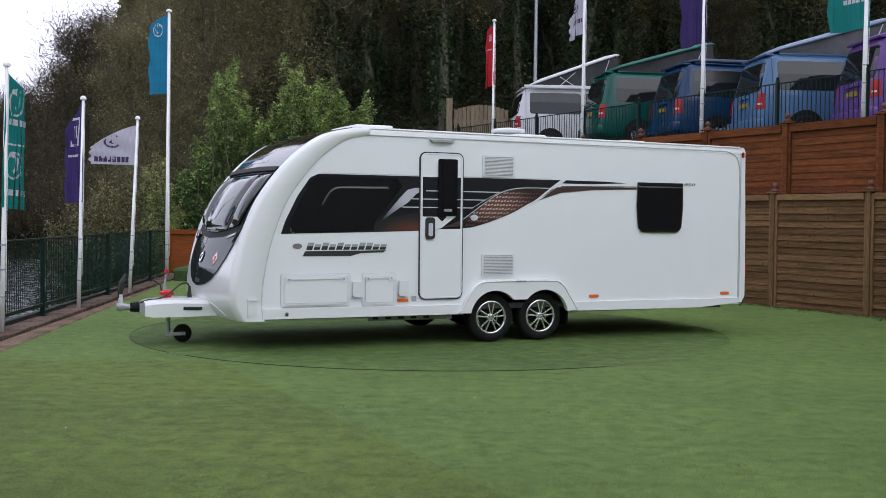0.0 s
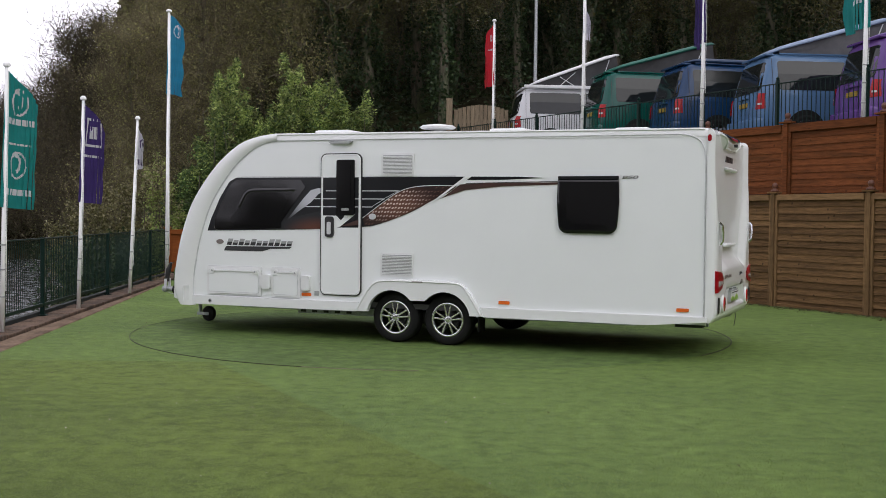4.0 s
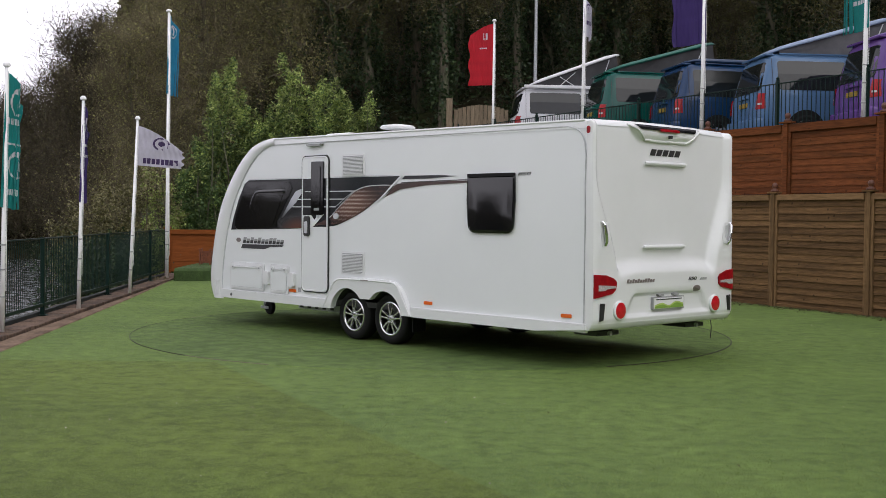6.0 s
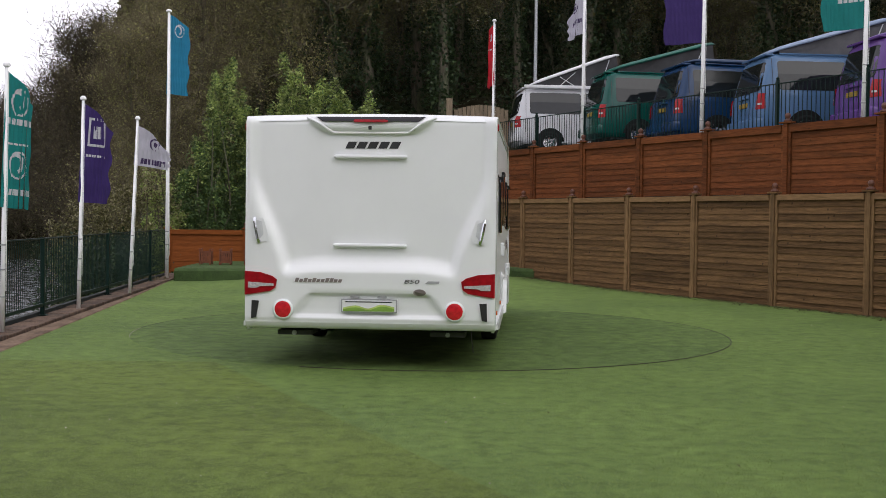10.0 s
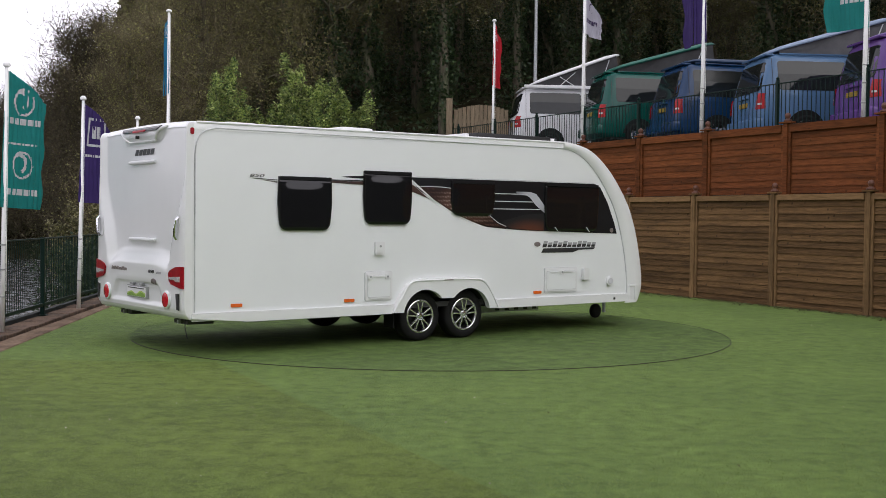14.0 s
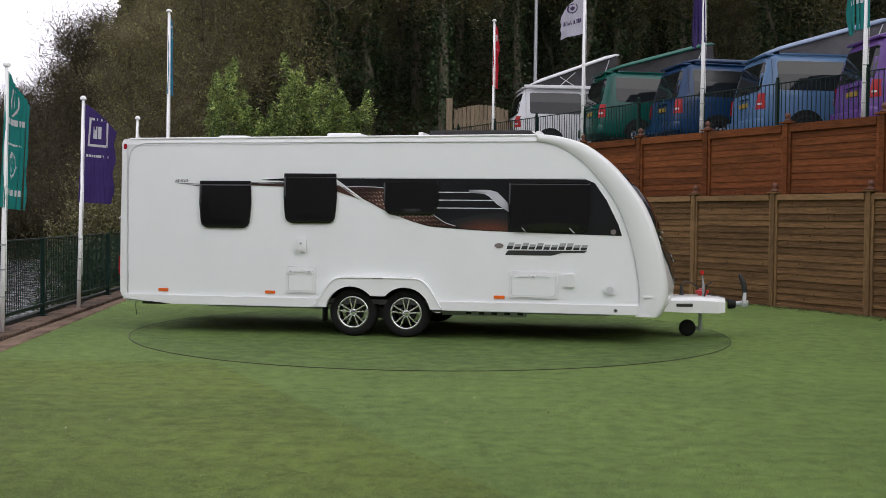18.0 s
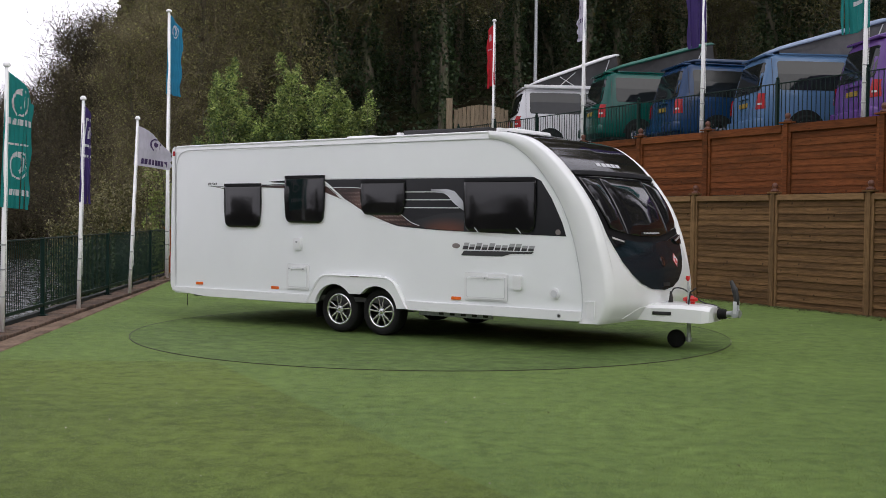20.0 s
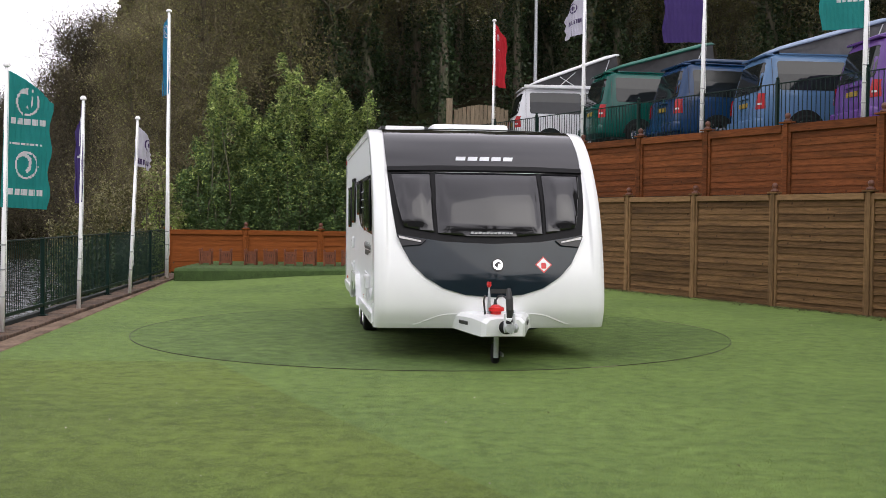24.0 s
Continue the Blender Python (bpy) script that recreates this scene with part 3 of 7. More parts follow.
def make_setting():
    make_ground()
    make_lawn()
    make_step()
    make_terrace()
    lows = [-8.4 + 2.1 * k for k in range(11)]
    boarded_fence("lower_fence", "weathered brown larch-lap fence along the lawn", FENCE, lows, 0.0, 1.93, 16, LOW_WOOD, 0.19, 0.020, 0.10, rail_mat=LOW_RAIL, seed=3, post_mat=LOW_POST, wave=0.0028, foot_mat=LOW_WOOD)
    ups = [0.21 + 2.13 * k for k in range(-4, 7)]
    boarded_fence("upper_fence", "orange-brown stained fence on top of the bank wall", FENCE @ pose(0, -0.5, 0), ups, 1.96, 3.19, 9, UP_WOOD, 0.23, 0.011, 0.14, seed=5, wave=0.0012)
    backs = [0.08, 2.09, 4.02, 5.95, 7.88, 9.0]
    boarded_fence("back_fence", "bright orange stained low fence behind the turf ledge", pose(-7.17, 28.9, 0) @ pose(0, 0, 0, rz=180) @ pose(-9.0, 0, 0), [9.0 - b for b in backs][::-1],
                  0.0, 1.09, 7, BACK_WOOD, 0.16, 0.012, 0.12, seed=7, wave=0.0015)
    railing("terrace_railing", "dark green bow-top railing along the upper terrace", FENCE @ pose(0, -0.75, 0),
            [0.80 + 2.07 * k for k in range(-3, 8)], 3.0, 3.99, 3.16, 0.105, 0.008, 4.02, -6.0, 15.6, True, GREEN_PAINT)
    railing("river_railing", "dark green close-barred railing along the river wall", LEFT,
            [0.2 + 2.1 * k for k in range(-4, 7)], -0.01, 1.13, 0.165, 0.095, 0.0058, 1.14, -8.3, 13.0, False, GREEN_PAINT)
    rail_foot = material("dark_kerb", (0.020, 0.026, 0.024), rough=0.85, vary=0.3, scale=6, bump=0.3)
    tagged(new("kerb", finish(box(-8.6, 13.4, 0.05, 0.13, -0.02, 0.085, 0.01), "kerb", rail_foot)), "low dark kerb under the river railing", "kerb", kind="structure").matrix_world = LEFT
    # coping of the river wall and the paving strip beside the turf
    wall = tagged(new("river_wall", finish(box(-38.6, 15.2, -0.30, 0.30, -4, -0.02), "river_wall", STONE)), "stone river wall under the railing", "wall", kind="structure")
    wall.matrix_world = LEFT
    r = rng(11)
    s = -9.0
    while s < 14.0:
        ln = 0.58 + r.uniform(-0.05, 0.06)
        ob = part("coping_stone", box(s, s + ln - 0.012, -0.29 + r.uniform(-0.008, 0.008), 0.30, -0.02, 0.035 + r.uniform(-0.006, 0.006), 0.012), COPING, wall)
        s += ln
    bm = bmesh.new()
    rows = []
    for k in range(30):
        y = 4.0 + k * 0.8
        inner = -5.45 - 0.0805 * (y - 13.5) + 0.33
        rows.append([bm.verts.new(p) for p in ((edge_x(y) + 0.02, y, -0.02), (edge_x(y), y, 0.004), (min(inner, edge_x(y) - 0.03), y, 0.0), (min(inner, edge_x(y) - 0.03), y, -0.1))])
    for a, b in zip(rows, rows[1:]):
        for q in range(3):
            bm.faces.new((a[q], b[q], b[q + 1], a[q + 1]))
    tagged(new("edging_strip", finish(bm, "edging_strip", EDGING)), "flat reddish edging strip beside the turf", "edging", kind="structure")
    # the river below
    bm = bmesh.new()
    rows = [[bm.verts.new((river_x(y) + dx, y, -1.9)) for dx in (3.9, -5.2)] for y in [-60, 0] + [10 + 3 * k for k in range(30)]]
    for a, b in zip(rows, rows[1:]):
        bm.faces.new((a[0], b[0], b[1], a[1]))
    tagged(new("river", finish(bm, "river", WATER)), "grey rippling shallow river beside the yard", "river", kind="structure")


def make_surroundings():
    """Unseen plain walls, added behind the viewer, close the yard and darken reflections."""
    back = box(-30, 30, -9.4, -9.0, -0.5, 6.5)
    tagged(new("unseen_wall_south", finish(back, "unseen_wall_south", STONE)), "unseen plain dark stone wall added to close the yard", "wall", kind="structure")
    side = box(9.5, 9.9, -9.0, 3.0, -0.5, 4.0)
    tagged(new("unseen_wall_east", finish(side, "unseen_wall_east", STONE)), "unseen plain dark stone wall added to close the yard", "wall", kind="structure")


make_setting()
make_surroundings()
turntable = make_turntable()


# ---- the caravan ----
CY = 0.27                                # its centre line stands off the turntable's axis
HALF = 1.20
FRONT = curve_through([(2.915, 0.37), (2.98, 0.55), (2.955, 0.85), (2.83, 1.26), (2.655, 1.67), (2.335, 2.08), (2.00, 2.345), (1.715, 2.445), (1.45, 2.482)], 6)
SEAM = curve_through([(2.645, 0.37), (2.66, 0.55), (2.63, 0.85), (2.535, 1.26), (2.365, 1.67), (2.07, 2.06), (1.80, 2.28), (1.60, 2.365), (1.42, 2.395)], 6)
FZ = [p[1] for p in FRONT]
FXS = [p[0] for p in FRONT]


def bow_at(z):
    """How far the middle of the front swells: most at the locker lid, little at the windows."""
    return float(np.interp(z, [0.37, 0.6, 0.9, 1.2, 1.5, 1.8, 2.5], [0.09, 0.11, 0.125, 0.10, 0.06, 0.045, 0.045]))


def front_at(u, z, lift=0.0):
    """The bowed front: a point at u across and z up, lifted off the surface."""
    e = 0.01
    x = float(np.interp(z, FZ, FXS))
    dx = (float(np.interp(z + e, FZ, FXS)) - float(np.interp(z - e, FZ, FXS))) / (2 * e)
    bow = bow_at(z)
    nrm = Vector((1.0, 2 * bow * u / HALF ** 2, -dx)).normalized()
    edge = max(0.0, abs(u) - 1.10) / 0.10
    x += bow * (1 - (abs(u) / HALF) ** 1.3) - 0.06 * (1 - math.sqrt(max(0.0, 1 - min(edge, 1.0) ** 2)))
    x += 0.034 * smoothstep(1.068, 1.10, abs(u)) * smoothstep(0.8, 1.35, z)
    return Vector((x, u + CY, z)) + nrm * lift


def rear_at(u, z, lift=0.0):
    """The moulded rear: a flat middle between flanks, and a bumper that swells out below."""
    a = abs(u)
    shelf = smoothstep(1.10, 0.93, z + 0.06 * smoothstep(0.45, 0.95, a))
    inner = 0.76 + 0.32 * smoothstep(0.95, 1.95, z)
    flank = smoothstep(inner, inner + 0.12, a) * (0.95 - 0.22 * smoothstep(1.15, 2.25, z))
    x = -3.80 - 0.09 * (1 - (1 - shelf) * (1 - flank))
    x -= 0.05 * smoothstep(2.25, 2.34, z) * smoothstep(0.50 + (z - 2.30) * 1.2, 0.42 + (z - 2.30) * 1.2, a)
    x += 0.06 * smoothstep(0.50, 0.40, z)
    x += 0.035 * smoothstep(0.50, 0.54, z) * smoothstep(0.745, 0.715, z) * smoothstep(0.60 + 0.75 * (0.72 - z), 0.55 + 0.75 * (0.72 - z), a)
    x -= 0.012 * smoothstep(0.470, 0.456, z)
    edge = max(0.0, a - 1.09) / 0.11
    x += 0.022 * (1 - math.sqrt(max(0.0, 1 - min(edge, 1.0) ** 2)))
    top = max(0.0, z - 2.36) / 0.08
    x += 0.07 * (1 - math.sqrt(max(0.0, 1 - min(top, 1.0) ** 2)))
    return Vector((x - lift, u + CY, z))


def left_at(a, b, lift=0.0):
    return Vector((a, CY + HALF + lift, b))


def right_at(a, b, lift=0.0):
    return Vector((a, CY - HALF - lift, b))


def roof_z(x):
    return 2.44 + 0.042 * smoothstep(-3.8, 1.45, x)


def grid_mesh(rows, name, mat, smooth=True):
    bm = bmesh.new()
    vs = [[bm.verts.new(p) for p in r] for r in rows]
    for a, b in zip(vs, vs[1:]):
        for k in range(len(a) - 1):
            bm.faces.new((a[k], a[k + 1], b[k + 1], b[k]))
    return finish(bm, name, mat, smooth)


WHEELS = (-0.155, -0.825)


def arch_path(r0, z_foot, mid):
    """The line over both tyres, from the front foot to the rear one."""
    out = []
    for hub, s, e in ((WHEELS[0], 14, 139), (WHEELS[1], 41, 166)):
        for k in range(13):
            a = radians(s + (e - s) * k / 12)
            out.append((hub + r0 * math.cos(a), 0.295 + r0 * math.sin(a)))
    return [(out[0][0], z_foot)] + out + [(out[-1][0], z_foot)]


def letters(parent, mat, mapper, a0, a1, b0, b1, n, slant, off, thick, flip=1, top_mat=None):
    """A wordmark kept as plain slanted bars of its size, with a paler upper half where it has one."""
    w = (a1 - a0) / n
    for k in range(n):
        q = k if flip > 0 else n - 1 - k
        tall = n < 6 or q in (0, 2, 4, 7, 8)
        h = (b1 - b0) * (1.0 if tall else 0.76)
        x0, x1 = a0 + w * (k + 0.10), a0 + w * (k + 0.90)
        for z0, z1, m in ((0.0, h * 0.5, mat), (h * 0.5, h, top_mat)) if top_mat else ((0.0, h, mat),):
            poly = [(x + slant * z * flip, b0 + z) for x, z in ((x0, z0), (x1, z0), (x1, z1), (x0, z1))]
            part("letter_bar", sheet(poly, mapper, off, thick), m, parent)


def figures(text, size, m, mat, parent, name="number", wide=1.75, tall=0.62):
    cu = bpy.data.curves.new(name, "FONT")
    cu.body, cu.size, cu.extrude, cu.shear = text, size, 0.002, 0.25
    tmp = bpy.data.objects.new("tmp", cu)
    me = bpy.data.meshes.new_from_object(tmp)
    bpy.data.objects.remove(tmp)
    me.materials.clear()
    me.materials.append(mat)
    return shared(name, me, parent, m @ Matrix.Diagonal((wide, tall, 1, 1)))


def wheel(parent, x, side):
    """Tyre and ten-spoked alloy rim; side is +1 for the door side."""
    w = new("wheel")
    w.parent = parent
    w.matrix_basis = pose(x, CY + side * 1.055, 0.295) @ (pose(0, 0, 0) if side > 0 else pose(0, 0, 0, rz=180))
    prof = [(0.195, -0.085), (0.24, -0.095), (0.28, -0.09), (0.294, -0.07), (0.297, 0.0), (0.294, 0.065), (0.28, 0.085), (0.235, 0.093), (0.192, 0.085), (0.188, 0.0)]
    tyre = part("tyre", lathe(prof + [prof[0]], "y", 40, caps=False), RUBBER, w, smooth=True)
    rim = part("rim", lathe([(0.200, 0.088), (0.190, 0.098), (0.176, 0.090), (0.174, 0.072), (0.18, 0.060), (0.192, 0.060)], "y", 40, caps=False), ALLOY, w, "silver alloy rim", smooth=True)
    part("barrel", lathe([(0.178, 0.062), (0.174, 0.0), (0.178, -0.08), (0.192, -0.08)], "y", 32, caps=False), BARREL, rim, "shaded inner barrel", smooth=True)
    part("brake_drum", lathe([(0.02, -0.03), (0.115, -0.028), (0.118, 0.0), (0.10, 0.012), (0.02, 0.014)], "y", 24), BLACK_PLASTIC, rim)
    spoke = bmesh.new()
    add_box(spoke, 0.045, 0.182, 0.058, 0.090, -0.0085, 0.0085, 0.002)
    me = finish(spoke, "spoke", ALLOY)
    for k in range(10):
        shared("spoke", me, rim, pose(0, 0, 0, ry=36 * k + (5 if k % 2 else -5)))
    part("hub_cap", lathe([(0.050, 0.045), (0.048, 0.078), (0.03, 0.084), (0.005, 0.085)], "y", 20), ALLOY, rim, smooth=True)
    bolt = finish(lathe([(0.009, 0.075), (0.009, 0.092), (0.001, 0.094)], "y", 6), "wheel_bolt", STEEL)
    for k in range(5):
        shared("wheel_bolt", bolt, rim, pose(0.042 * math.cos(radians(72 * k)), 0, 0.042 * math.sin(radians(72 * k))))
    return w


def domed_side(at, a0, a1, b0, b1, rise):
    def f(a, b, l):
        ea = min(max((a - a0) / (a1 - a0), 0.0), 1.0)
        eb = min(max((b - b0) / (b1 - b0), 0.0), 1.0)
        w, h = 0.14 / (a1 - a0), 0.14 / (b1 - b0)
        d = smoothstep(0, w, ea) * smoothstep(1, 1 - w, ea) * smoothstep(0, h, eb) * smoothstep(1, 1 - h, eb)
        return at(a, b, l + (rise * d + 0.003 * math.sin(math.pi * ea) * math.sin(math.pi * eb) if l > 0.02 else 0.0))
    return f


def window(parent, at, a0, a1, b0, b1, label, taper=0.03, mat=None, catches=2):
    """A bulged acrylic caravan window in a dark seal with a hinge rail above."""
    m, r, t = (a0 + a1) / 2, 0.095, b1 - 0.03
    half = (a1 - a0) / 2
    right = [(half - 0.008, t), (half - 0.004, t - 0.1), (half, t - 0.25), (half - 0.012, b0 + 0.16)]
    right += [(half - 0.02 - r + r * math.cos(radians(-15 * k)), b0 + r + r * math.sin(radians(-15 * k))) for k in range(7)]
    poly = [(m + x, z) for x, z in right] + [(m - x, z) for x, z in right[::-1]]
    fa = [a0 + 0.035 * k for k in range(1, int((a1 - a0) / 0.035) + 1)]
    fb = [b0 + 0.035 * k for k in range(1, int((b1 - b0) / 0.035) + 1)]
    pane = part("window", sheet(poly, domed_side(at, a0, a1, b0, t, 0.003), 0.003, 0.024, fa, fb), mat or ACRYLIC, parent, label, True)
    part("hinge_rail", sheet(rounded(a0 + 0.01, a1 - 0.01, b1 - 0.035, b1, 0.008, 2), at, 0.003, 0.030), SEAM_BLACK, pane)
    if catches > 2:
        for x in (m - half * 0.55, m + half * 0.62):
            part("stay", sheet([(x, b0 - 0.012), (x + 0.012, b0 - 0.012), (x - 0.05, b0 + 0.05), (x - 0.06, b0 + 0.05)], at, 0.040, 0.004), SILVER, pane)
    return pane


def locker(parent, at, a0, a1, b0, b1, latches):
    """A white locker door with raised rim, recessed middle and latches."""
    d = part("locker_door", sheet(rounded(a0, a1, b0, b1, 0.025), at, 0.002, 0.014), WHITE_PLASTIC, parent)
    part("locker_seal", sheet(rounded(a0 - 0.005, a1 + 0.005, b0 - 0.005, b1 + 0.005, 0.03), at, 0.001, 0.005), AWNING_GREY, d)
    part("panel_groove", sheet(rounded(a0 + 0.028, a1 - 0.028, b0 + 0.033, b1 - 0.038, 0.022), at, 0.0165, 0.0008), AWNING_GREY, d)
    part("door_panel", sheet(rounded(a0 + 0.035, a1 - 0.035, b0 + 0.04, b1 - 0.045, 0.02), at, 0.0175, 0.005), WHITE_ALU, d)
    part("grip_ridge", sheet(rounded(a0 + 0.09, a1 - 0.09, b1 - 0.060, b1 - 0.046, 0.006, 2), at, 0.023, 0.010), WHITE_PLASTIC, d)
    part("foot_ridge", sheet(rounded(a0 + 0.05, a1 - 0.05, b0 + 0.018, b0 + 0.034, 0.006, 2), at, 0.0165, 0.010), WHITE_PLASTIC, d)
    for lx in latches:
        la = part("latch", sheet(rounded(lx - 0.035, lx + 0.035, b1 - 0.09, b1 - 0.022, 0.02), at, 0.0230, 0.010), WHITE_PLASTIC, d)
        part("lock_barrel", sheet(rounded(lx - 0.011, lx + 0.011, b1 - 0.068, b1 - 0.046, 0.010), at, 0.0335, 0.004), STEEL, la)


def side_vent(parent, at, a0, a1, b0, b1):
    v = part("fridge_vent", sheet(rounded(a0, a1, b0, b1, 0.02), at, 0.002, 0.012), WHITE_PLASTIC, parent, "white slatted fridge vent")
    part("vent_shadow", sheet(rounded(a0 + 0.025, a1 - 0.025, b0 + 0.022, b1 - 0.022, 0.01), at, 0.0145, 0.001), SEAL, v)
    n = 13
    for k in range(n):
        z = b0 + 0.026 + (b1 - b0 - 0.052) * k / n
        part("louvre", sheet([(a0 + 0.026, z), (a1 - 0.026, z), (a1 - 0.026, z + 0.009), (a0 + 0.026, z + 0.009)], at, 0.016, 0.010), WHITE_PLASTIC, v)


def side_graphics(parent, at, door_gap):
    """Charcoal and bronze decals along a side; door_gap leaves the doorway free."""
    def strip(name, poly, mat, off=0.0025, th=0.0015, label=""):
        return part(name, sheet(poly, at, off, th), mat, parent, label)
    low = curve_through([(2.447, 1.28), (1.6, 1.30), (0.81, 1.322), (0.265, 1.355), (0.067, 1.382), (-0.343, 1.519), (-0.66, 1.68)], 5)
    band = [(2.10, 1.945)] + [(2.26, 1.70), (2.40, 1.42)] + low + [(-1.06, 1.944)]
    if door_gap:
        f = [p for p in low if p[0] > 0.815]
        b = [p for p in low if p[0] < 0.265]
        strip("band_decal", [(0.815, 1.944), (2.02, 1.944), (2.12, 1.90), (2.26, 1.70), (2.40, 1.42)] + f + [(0.815, 1.322)], BAND, label="charcoal band decal")
        strip("band_decal", [(0.262, 1.944), (0.262, 1.357)] + b + [(-1.05, 1.944)], BAND, label="charcoal band decal")
    else:
        strip("band_decal", [(2.02, 1.944), (2.12, 1.90), (2.26, 1.70), (2.40, 1.42)] + low + [(-1.05, 1.944)], BAND, label="charcoal band decal")
    if not door_gap:
        strip("tail_line", [(-3.14, 1.878), (-2.80, 1.866), (-2.80, 1.858), (-3.05, 1.868)], DARK_LETTER)
        strip("tail_stripe", [(-3.0, 1.862), (-2.80, 1.845), (-2.80, 1.832)], BRONZE)
        strip("tail_line", [(-2.12, 1.884), (-1.70, 1.893), (-1.70, 1.886), (-2.12, 1.872)], DARK_LETTER)
        strip("tail_stripe", [(-2.12, 1.868), (-1.70, 1.872), (-1.70, 1.845), (-2.12, 1.852)], BRONZE)
        strip("tail_decal", [(-1.95, 1.915), (-1.70, 1.925), (-1.70, 1.908)], BAND)
    strip("edge_line", [(2.0, 1.950), (-0.93, 1.950), (-0.93, 1.957), (2.0, 1.957)], SILVER)
    strip("tail_decal", [(-1.13, 1.944), (-1.07, 1.905), (-1.5, 1.905), (-2.0, 1.925), (-1.7, 1.94)], BAND)
    strip("tail_stripe", [(-0.99, 1.855), (-1.3, 1.868), (-2.15, 1.875), (-2.15, 1.852), (-1.5, 1.832), (-1.05, 1.79), (-0.74, 1.69), (-0.79, 1.715)], BRONZE, 0.0042)
    strip("tail_line", [(-1.06, 1.872), (-2.15, 1.889), (-2.15, 1.881), (-1.06, 1.862)], DARK_LETTER)
    nose = 0.258 if door_gap else 0.50
    line = [p for p in curve_through([(0.58, 1.338), (0.37, 1.395), (0.255, 1.455), (0.0, 1.632), (-0.234, 1.772), (-0.447, 1.826), (-0.70, 1.838), (-0.95, 1.834)], 5) if p[0] < nose]
    foot = [p for p in curve_through([(-0.85, 1.765), (-0.60, 1.648), (-0.343, 1.526), (-0.1, 1.432), (0.067, 1.390), (0.265, 1.364), (0.50, 1.350)], 5) if p[0] < nose]
    mesh_poly = line + foot
    strip("bronze_mesh_decal", mesh_poly, MESH_PRINT, 0.0042, 0.0012, "bronze honeycomb decal")
    dots = bmesh.new()
    for i in range(34):
        for j in range(10):
            x = 0.42 - 0.040 * i - 0.016 * j
            z = 1.375 + 0.048 * j + 0.006 * (i % 2)
            if mathpoly(mesh_poly, x, z) and mathpoly(mesh_poly, x - 0.026, z + 0.03):
                s = 0.028 * (1 - 0.35 * i / 34)
                vs = [dots.verts.new(at(x - dx, z + dz, 0.0062)) for dx, dz in ((0, 0), (s, 0.006), (s + 0.006, s), (0.006, s - 0.006))]
                dots.faces.new(vs)
    tagged(part("honeycomb_dots", dots, DOT_PRINT, parent), kind="stuff")
    strip("mesh_line", line + [(x, z + 0.009) for x, z in line[::-1]], SILVER, 0.0058)
    strip("white_slash", [(-1.065, 1.957), (-1.11, 1.957), (-0.70, 1.675), (-0.645, 1.64), (-0.640, 1.65), (-0.67, 1.675)], WHITE_ALU, 0.0066)
    chev = [(0.62, 1.812), (0.86, 1.812), (0.96, 1.788), (1.06, 1.69), (1.20, 1.53), (1.345, 1.37), (1.15, 1.52), (0.96, 1.64), (0.86, 1.735), (0.80, 1.765), (0.62, 1.778)]
    strip("chevron", [(max(x, 0.815) if door_gap else x, z) for x, z in chev], CHEVRON_PRINT, 0.0042)
    for z, xa, xb, low_x in ((1.775, 0.80, -0.22, -0.03), (1.680, 0.90, -0.03, 0.13), (1.585, 1.02, 0.13, None)):
        segs = [(xb, min(xa, 0.262)), (0.815, xa)] if door_gap else [(xb, xa)]
        for p, q in segs:
            if q - p > 0.02:
                strip("speed_line", [(p, z), (q, z), (q + 0.02, z + 0.011), (p, z + 0.011)], SILVER, 0.0042)
        if low_x is not None:
            strip("speed_line", [(xb, z + 0.011), (xb - 0.012, z + 0.011), (low_x - 0.006, z - 0.084), (low_x + 0.004, z - 0.084)], SILVER, 0.0054)
    glow = [(0.82, 1.326), (1.55, 1.306), (1.40, 1.42), (0.82, 1.54)] if door_gap else [(0.56, 1.342), (1.095, 1.318), (1.095, 1.54), (0.75, 1.52), (0.40, 1.44), (0.37, 1.402)]
    strip("bronze_fade", glow, FADE, 0.0042)


def mathpoly(poly, x, y):
    inside = False
    for (x0, y0), (x1, y1) in zip(poly, poly[1:] + poly[:1]):
        if (y0 > y) != (y1 > y) and x < (x1 - x0) * (y - y0) / (y1 - y0) + x0:
            inside = not inside
    return inside


AWNING_GREY = material("grey_awning_groove", (0.60, 0.61, 0.62), rough=0.5)


